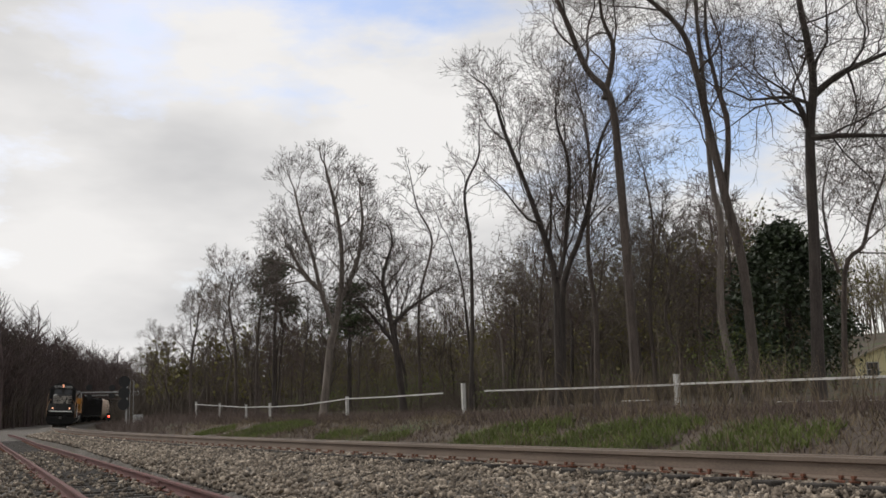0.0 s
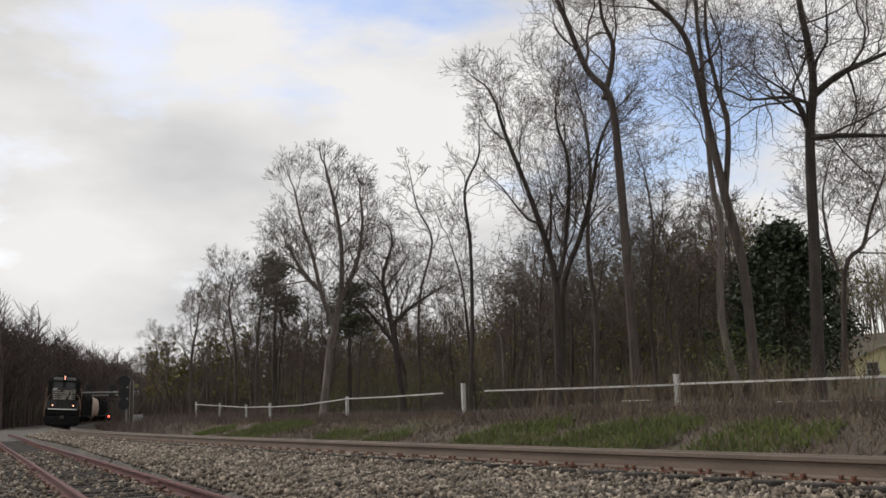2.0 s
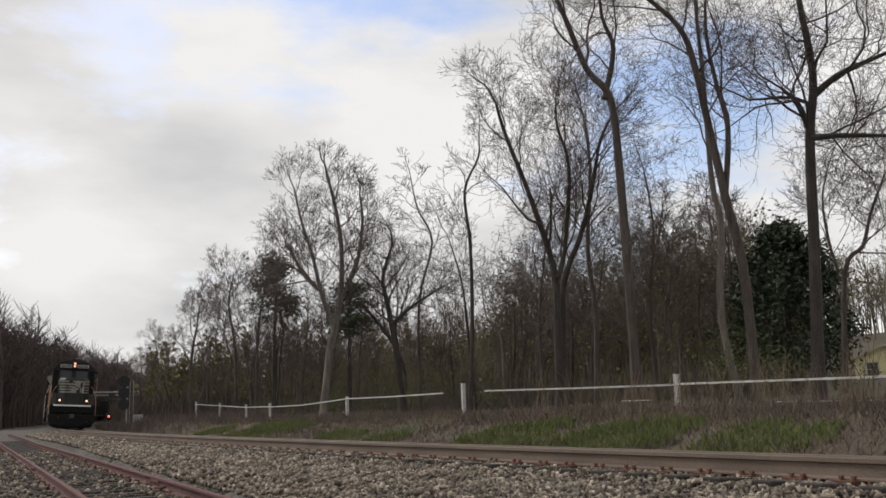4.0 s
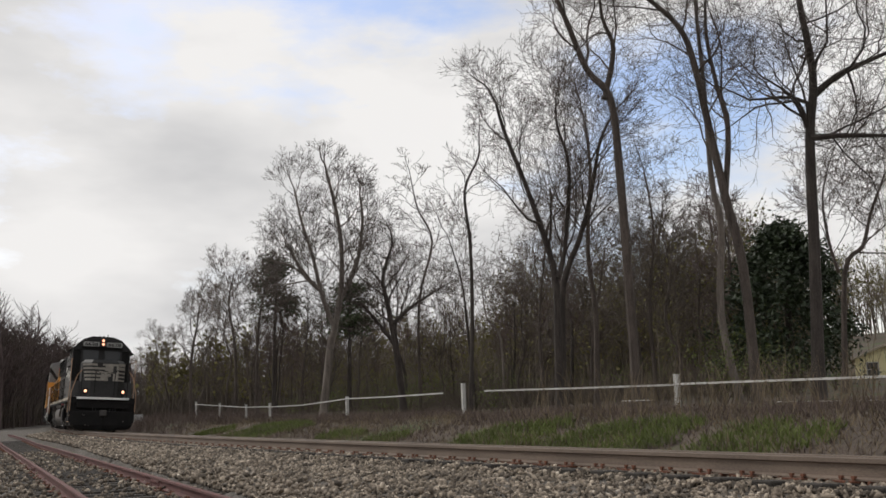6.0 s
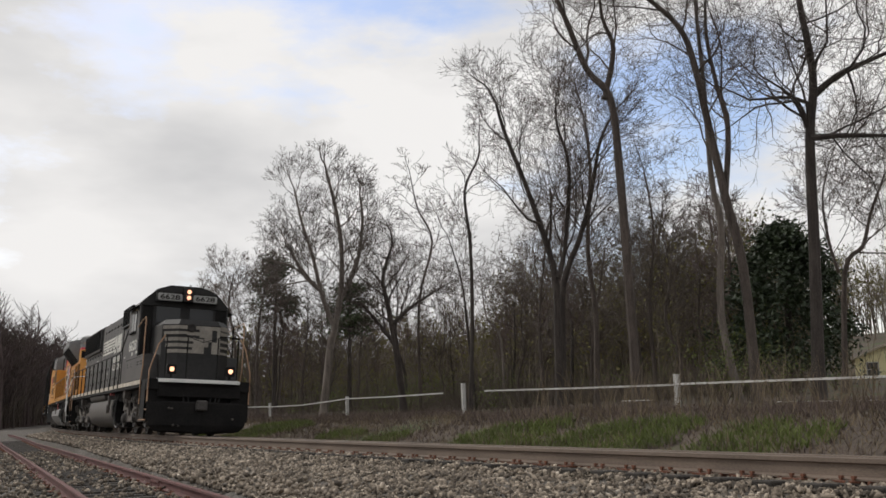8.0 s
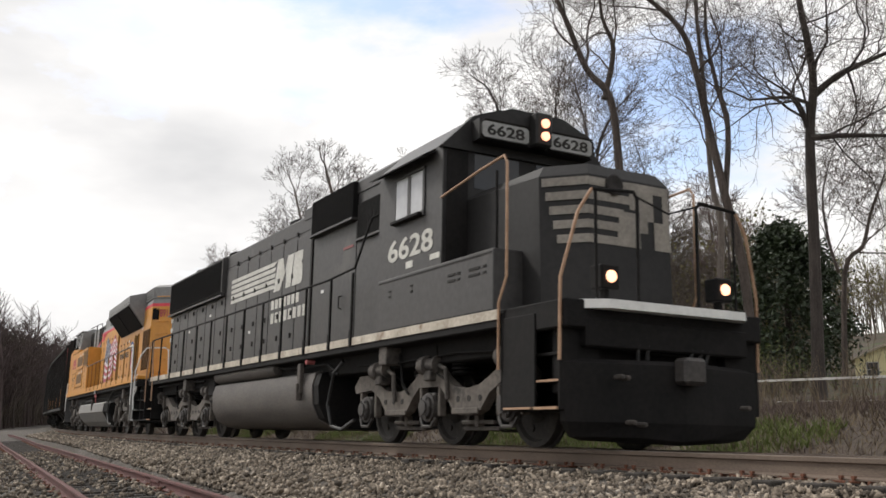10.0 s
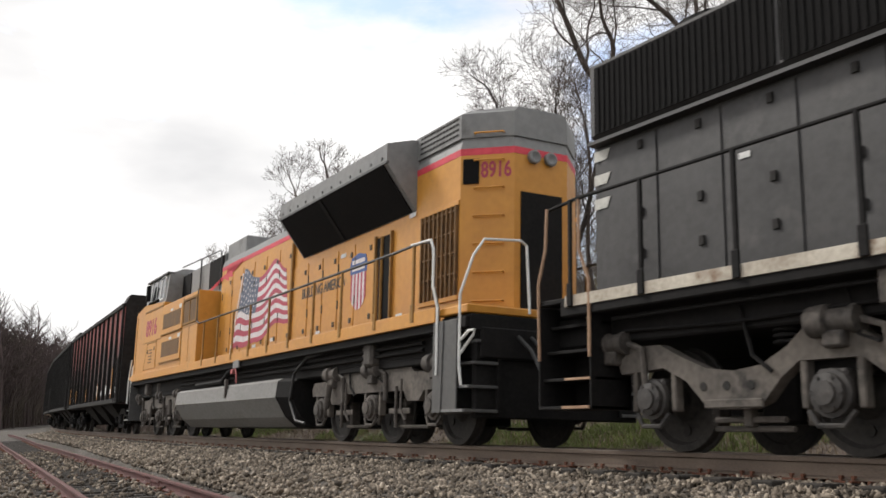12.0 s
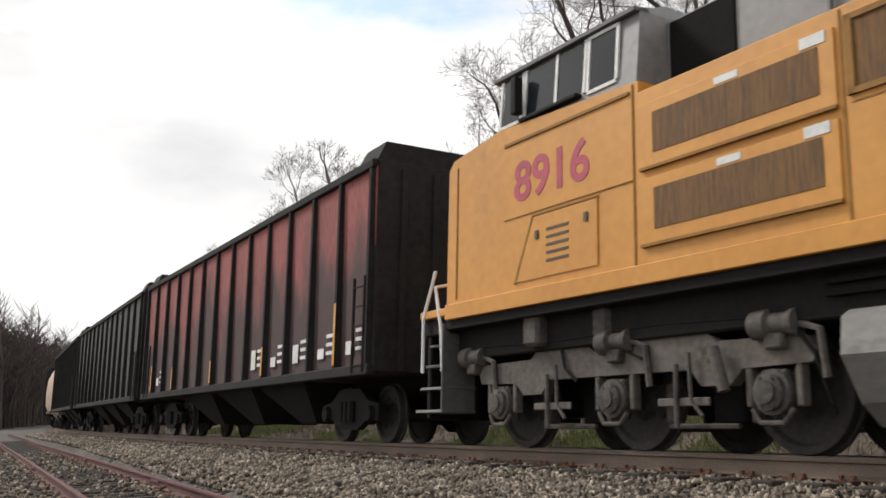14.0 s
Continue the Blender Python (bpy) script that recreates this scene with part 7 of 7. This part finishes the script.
    side_pair("step_handle", lambda: Build().tube([(X(0.96), -1.52, 1.15), (X(0.7), -1.5, 1.35), (X(0.66), -1.5, 1.42), (X(0.8), -1.5, 1.42), (X(0.96), -1.52, 1.32)], 0.02, 6), M_BRIGHT, L)
    side_pair("nose_handrail", lambda: Build().tube([(X(21.78), -1.46, 0.95), (X(21.8), -1.48, 1.5), (X(22.1), -1.4, 2.1), (X(22.12), -1.0, 2.2)], 0.024, 7).tube([(X(22.3), -1.46, 0.95), (X(22.3), -1.46, 1.7), (X(22.0), -1.46, 2.3)], 0.024, 7), M_BRIGHT, L, "white-painted handrail", True)
    # end platforms, steps
    for sgn_end, a0, a1 in ((1, 0.92, 1.68), (-1, 21.7, 22.4)):
        part("end_platform", Build().box(X(max(a0, a1)), X(min(a0, a1)), -1.46, 1.46, 1.67, 1.78, 0.015), M_YELLOW, L)
        part("platform_beam", Build().box(X(max(a0, a1)), X(min(a0, a1)), -1.4, 1.4, 1.45, 1.66, 0.01), M_BLACK2, L)
        part("end_plate", Build().box(X(a1 if sgn_end < 0 else a0 + 0.1) - 0.05, X(a1 if sgn_end < 0 else a0 + 0.1) + 0.05, -1.3, 1.3, 0.35, 1.6, 0.02), M_BLACK2, L)
        def st():
            return Build().box(X(a1), X(a0), -1.0, -0.95, 0.42, 1.55)
        side_pair("step_back", st, M_BLACK2, L)
        side_pair("step_side", lambda: Build().box(X(1.6) if sgn_end > 0 else X(21.75), (X(1.6) if sgn_end > 0 else X(21.75)) + 0.04, -1.5, -0.95, 0.42, 1.56, 0.008), M_DGREY, L, "dark grey step side")
        for z in (0.42, 0.72, 1.02, 1.3):
            side_pair("step_tread", lambda: Build().box(X(a1), X(a0), -1.48 + (z - 0.42) * 0.2, -0.98, z, z + 0.04, 0.006), M_DGREY, L, "dark grey step")
        side_pair("step_edge", lambda: Build().box(X(a1) + 0.02, X(a0) - 0.02, -1.5, -1.475, 0.425, 0.46).box(X(a1) + 0.02, X(a0) - 0.02, -1.44, -1.415, 0.725, 0.755), M_GREY, L, "worn grey step edge")
    side_pair("step_panel", lambda: Build().box(X(1.62), X(1.12), -1.495, -1.465, 0.45, 1.6, 0.006), M_DGREY, L, "dark grey panel beside the steps")
    side_pair("step_side", lambda: Build().prism([(X(1.72), 0.42), (X(1.72), 1.6), (X(1.45), 1.6), (X(1.5), 0.42)], "y", -1.51, -1.46), M_DGREY, L)
    part("rear_coupler", coupler(coupler(Build(), X(0.5), 1), X(22.1), -1), M_BLACK2, L)
    for y in (-0.7, -0.5, 0.5, 0.7):
        part("jumper_hose", Build().tube([(X(0.9), y, 1.4), (X(0.6), y, 1.2), (X(0.4), y, 0.95), (X(0.1), y, 1.1)], 0.026, 6), M_RUBBER, L)
    # fuel tank with folded sides
    tank = [(-1.36, 1.14), (-1.46, 1.08), (-1.5, 0.78), (-1.28, 0.42), (-1.05, 0.24), (1.05, 0.24), (1.28, 0.42), (1.5, 0.78), (1.46, 1.08), (1.36, 1.14)]
    t = part("fuel_tank", Build().prism(tank, "x", X(15.75), X(8.0)), M_TANKU, L, "grey fuel tank with folded sides")
    part("tank_end", Build().loft([[(X(8.0), y * 0.995, z) for y, z in tank], [(X(7.5), y * 0.9, 0.7 + (z - 0.7) * 0.96) for y, z in tank]]), M_BLACK2, t)
    side_pair("fuel_gauge", lambda: Build().box(X(11.35), X(11.25), -1.52, -1.45, 0.85, 1.25, 0.01), M_GEAR, t)
    side_pair("filler_pipe", lambda: Build().tube([(X(14.2), -1.38, 1.22), (X(12.0), -1.38, 1.24), (X(11.6), -1.38, 1.4), (X(11.3), -1.38, 1.46)], 0.05, 8), M_BLACK2, t)
    side_pair("fuel_cap", lambda: Build().turn([(0.02, -1.44), (0.055, -1.44), (0.055, -1.36), (0.02, -1.36)], 10, "y", (X(11.15), 0, 1.42)), M_PINK, t, "pink fuel cap")
    side_pair("hose", lambda: Build().tube([(X(11.1), -1.42, 1.42), (X(10.9), -1.44, 1.5), (X(10.75), -1.44, 1.35), (X(10.8), -1.42, 1.16)], 0.018, 6), M_PINK, t)
    side_pair("bracket", lambda: Build().box(X(10.75), X(10.35), -1.53, -1.5, 1.46, 1.62, 0.006), M_GREY, L)
    side_pair("truck_hose", lambda: Build().tube([(X(5.6), -1.3, 1.55), (X(6.8), -1.36, 1.45), (X(7.35), -1.38, 1.2), (X(7.5), -1.38, 0.7), (X(7.2), -1.36, 0.35), (X(6.9), -1.3, 0.3)], 0.03, 7), M_RUBBER, L, "", True)
    for a in (4.25, 20.1):
        side_pair("hanging_bracket", lambda: Build().box(X(a), X(a - 0.3), -1.4, -1.15, 1.15, 1.6, 0.04), M_GEAR, L)
    part("horn", Build().turn([(0.03, X(9.1)), (0.03, X(8.7)), (0.09, X(8.5))], 9, "x", (0, -0.35, 4.6)).turn([(0.03, X(9.1)), (0.03, X(8.75)), (0.08, X(8.6))], 9, "x", (0, -0.15, 4.62)).box(X(9.0), X(8.8), -0.4, -0.1, 4.4, 4.6), M_BLACK2, L)
    three_axle_truck(L, [X(a) for a in (2.23, 4.3, 6.37)][::-1], WHEEL_BIG, 0.533, 1, True)
    three_axle_truck(L, [X(a) for a in (16.67, 18.74, 20.81)][::-1], WHEEL_BIG, 0.533, -1, True)
    return L


# ---------------------------------------------------------------- freight wagons
def wagon_truck(car, xc, keyed):
    truck = part("truck", Build().box(xc - 0.15, xc + 0.15, -1.0, 1.0, 0.45, 0.75, 0.02), M_BLACK2, car)
    for d in (-0.89, 0.89):
        w = share("wheelset", WHEEL_CAR, truck, pose(xc + d, 0, 0.457))
        if keyed:
            ROLLERS.append((w, 0.457))
    def frame_side():
        b = Build()
        b.prism([(xc - 1.15, 0.34), (xc - 1.15, 0.6), (xc - 0.75, 0.66), (xc - 0.4, 0.86), (xc + 0.4, 0.86), (xc + 0.75, 0.66), (xc + 1.15, 0.6), (xc + 1.15, 0.34), (xc + 0.7, 0.36), (xc + 0.35, 0.2), (xc - 0.35, 0.2), (xc - 0.7, 0.36)], "y", -0.98, -1.1)
        for d in (-0.89, 0.89):
            b.turn([(0.02, -1.18), (0.12, -1.18), (0.14, -1.1), (0.14, -1.0)], 10, "y", (xc + d, 0, 0.457))
        for d in (-0.18, 0, 0.18):
            b.tube([(xc + d, -1.13, 0.32), (xc + d, -1.13, 0.66)], 0.07, 7)
        return b
    side_pair("side_frame", frame_side, M_BLACK2, truck)


def coal_wagon(label, paint, keyed=False, marks=True):
    L = thing("coal_wagon", label, "freight wagon", group="wagons of the train")
    half = 8.0
    side = part("body", Build().prism([(-1.5, 1.05), (-1.55, 4.22), (-1.42, 4.22), (-1.38, 1.4), (1.38, 1.4), (1.42, 4.22), (1.55, 4.22), (1.5, 1.05)], "x", -half, half), paint, L)
    for sx in (-1, 1):
        part("end_wall", Build().box(sx * half - 0.05, sx * half + 0.05, -1.53, 1.53, 1.05, 4.3, 0.01).prism([(-1.6, 4.2), (-1.4, 4.62), (1.4, 4.62), (1.6, 4.2)], "x", sx * half - (0.75 if sx > 0 else -0.0) , sx * half + (0.0 if sx > 0 else 0.75)), M_COALBLACK, L, "sooty black wagon end")
        for y in (-1.1, -0.55, 0.0, 0.55, 1.1):
            part("end_post", Build().box(sx * (half + 0.05) - 0.05, sx * (half + 0.05) + 0.05, y - 0.05, y + 0.05, 1.05, 4.2, 0.01), M_COALBLACK, L)
        b = Build()
        for y in (-1.62, ):
            x0 = sx * (half - 0.55)
            b.tube([(x0, y, 1.05), (x0, y, 2.5)], 0.025, 5).tube([(x0 + 0.4, y, 1.05), (x0 + 0.4, y, 2.5)], 0.025, 5)
            for k in range(5):
                b.tube([(x0, y, 1.15 + k * 0.3), (x0 + 0.4, y, 1.15 + k * 0.3)], 0.014, 5)
        for sy in (1, -1):
            k = Build().add([(x, sy * y, z) for x, y, z in b.v], b.f)
            part("ladder", k, M_COALBLACK, L)
        part("coupler", coupler(Build(), sx * half, sx), M_BLACK2, L)
        part("hand_rail", Build().tube([(sx * (half - 0.6), -1.2, 4.45), (sx * (half - 0.6), -1.2, 4.58), (sx * (half - 0.2), 1.2, 4.6), (sx * (half - 0.2), 1.2, 4.48)], 0.015, 5), M_COALBLACK, L)
    side_pair("top_chord", lambda: Build().box(-half, half, -1.63, -1.42, 4.18, 4.32, 0.015), M_COALBLACK, L)
    side_pair("side_sill", lambda: Build().box(-half, half, -1.62, -1.4, 1.0, 1.16, 0.015), M_COALBLACK, L)
    n = 13
    for i in range(n + 1):
        x = -half + 0.1 + (2 * half - 0.2) * i / n
        side_pair("side_post", lambda: Build().prism([(x - 0.06, -1.5), (x - 0.04, -1.62), (x + 0.04, -1.62), (x + 0.06, -1.5)], "z", 1.1, 4.22), M_COALBLACK, L)
    part("coal_load", Build().prism([(-1.4, 3.7), (-0.7, 4.3), (0.2, 4.38), (0.9, 4.22), (1.4, 3.7)], "x", -half + 0.9, half - 0.9), M_COAL, L, "heap of black coal")
    for x in (-3.1, 0.0, 3.1):
        part("hopper_chute", Build().loft([[(x - 1.4, -1.3, 1.1), (x + 1.4, -1.3, 1.1), (x + 1.4, 1.3, 1.1), (x - 1.4, 1.3, 1.1)], [(x - 0.4, -0.6, 0.32), (x + 0.4, -0.6, 0.32), (x + 0.4, 0.6, 0.32), (x - 0.4, 0.6, 0.32)]]), M_COALBLACK, L)
    part("centre_sill", Build().box(-half, half, -0.3, 0.3, 0.75, 1.1), M_BLACK2, L)
    if marks:
        for i, (h0, h1) in ((1, (1.2, 1.9)), (3, (1.2, 1.75)), (6, (1.2, 1.7)), (9, (1.2, 1.75)), (12, (1.2, 2.2))):
            x = -half + 0.1 + (2 * half - 0.2) * i / n
            part("reflector", decal([(x - 0.04, h0), (x + 0.04, h0), (x + 0.04, h1), (x - 0.04, h1)], -1.622), M_YELLOW, L, "yellow reflective strip")
        r = random.Random(8)
        for i in (1, 8, 9, 10, 11, 12):
            x = -half + 0.1 + (2 * half - 0.2) * (i + 0.5) / n
            h = r.uniform(0.15, 0.4)
            part("stencil_patch", decal([(x - 0.3, 1.35), (x - 0.02, 1.35), (x - 0.02, 1.35 + h), (x - 0.3, 1.35 + h)], -1.535), M_STICK, L, "worn white stencil patch")
            for q in range(3):
                part("stencil_bar", decal([(x + 0.08, 1.4 + q * 0.14), (x + 0.36, 1.4 + q * 0.14), (x + 0.36, 1.46 + q * 0.14), (x + 0.08, 1.46 + q * 0.14)], -1.535), M_STICK, L)
    wagon_truck(L, 6.2, keyed)
    wagon_truck(L, -6.2, keyed)
    return L


def tan_wagon():
    L = thing("hopper_wagon", "tan covered hopper wagon with rounded sides", "freight wagon", group="wagons of the train")
    half = 8.2
    prof = [(-1.35, 1.2), (-1.55, 1.6), (-1.6, 2.6), (-1.52, 3.6), (-1.2, 4.3), (-0.6, 4.55), (0.6, 4.55), (1.2, 4.3), (1.52, 3.6), (1.6, 2.6), (1.55, 1.6), (1.35, 1.2)]
    part("body", Build().loft([[(-half + 0.5, y * 0.97, 1.2 + (z - 1.2) * 0.97) for y, z in prof], [(-half + 0.9, y, z) for y, z in prof], [(half - 0.9, y, z) for y, z in prof], [(half - 0.5, y * 0.97, 1.2 + (z - 1.2) * 0.97) for y, z in prof]]), M_TAN, L, "", True)
    part("centre_sill", Build().box(-half, half, -0.4, 0.4, 0.75, 1.2), M_BLACK2, L)
    part("roof_walk", Build().box(-half + 0.3, half - 0.3, -0.4, 0.4, 4.62, 4.68).box(-half + 0.4, half - 0.4, -0.05, 0.05, 4.5, 4.63), M_GREY, L)
    for x in (-4.2, 0, 4.2):
        part("hopper_chute", Build().loft([[(x - 1.9, -1.3, 1.3), (x + 1.9, -1.3, 1.3), (x + 1.9, 1.3, 1.3), (x - 1.9, 1.3, 1.3)], [(x - 0.4, -0.5, 0.35), (x + 0.4, -0.5, 0.35), (x + 0.4, 0.5, 0.35), (x - 0.4, 0.5, 0.35)]]), M_TAN, L)
    for sx in (-1, 1):
        part("end_platform", Build().box(min(sx * half, sx * (half - 0.6)), max(sx * half, sx * (half - 0.6)), -1.45, 1.45, 1.05, 1.2, 0.01), M_TAN, L)
        part("coupler", coupler(Build(), sx * half, sx), M_BLACK2, L)
    wagon_truck(L, 6.3, False)
    wagon_truck(L, -6.3, False)
    return L


TRAIN = [(black_locomotive(), 10.845, 6.67), (yellow_locomotive(), 33.005, 7.2)]
_a = 45.45 + 8.0
TRAIN.append((coal_wagon("open coal wagon with faded red sides under black grime", M_COALRED, True), _a, 6.2))
grey_wagon = coal_wagon("open coal wagon with grimy dark grey ribbed sides", M_COALGREY, False, False)
TRAIN.append((grey_wagon, _a + 16.95, 6.2))
black_wagon = coal_wagon("open coal wagon with sooty black ribbed sides", M_COALBLACK, False, False)
TRAIN.append((black_wagon, _a + 16.95 * 2, 6.2))
TRAIN.append((tan_wagon(), _a + 16.95 * 3 + 0.3, 6.3))
for k in range(4, 10):
    TRAIN.append((copy_thing(grey_wagon if k % 2 else black_wagon, pose(0, 0, 0)), _a + 16.95 * k + 0.6, 6.2))
# ---------------------------------------------------------------- motion
def front(t):
    """How far along the line the train's leading coupler is."""
    d = t - 10
    return -7.4974 + 9.96224 * d - 0.011506 * d * d + 0.0074079 * d ** 3


def riding(s, half):
    """The pose of a vehicle whose two trucks stand on the track round s."""
    a, b = beside(s + half, 0), beside(s - half, 0)
    d = a - b
    return Matrix.Translation((a + b) / 2) @ pose(0, 0, 0, 0, 0, math.degrees(math.atan2(d.y, d.x))) @ pose(0, 0, 0, 0, -math.degrees(math.asin(d.z / d.length)), 0) @ pose(0, 0, 0, -CANT, 0, 0)


def motions():
    for ob, a, half in TRAIN:
        walk(ob, [(t, riding(front(t) - a, half)) for t in np.arange(0, 14.01, 0.25)])
    ticks = np.arange(0, 14.0 + 1e-6, 1 / 30)
    for ob, r in ROLLERS:
        p = ob.matrix_basis.translation.copy()
        walk(ob, [(t, pose(p.x, p.y, p.z, 0, math.degrees(front(t) / r), 0)) for t in ticks])


motions()
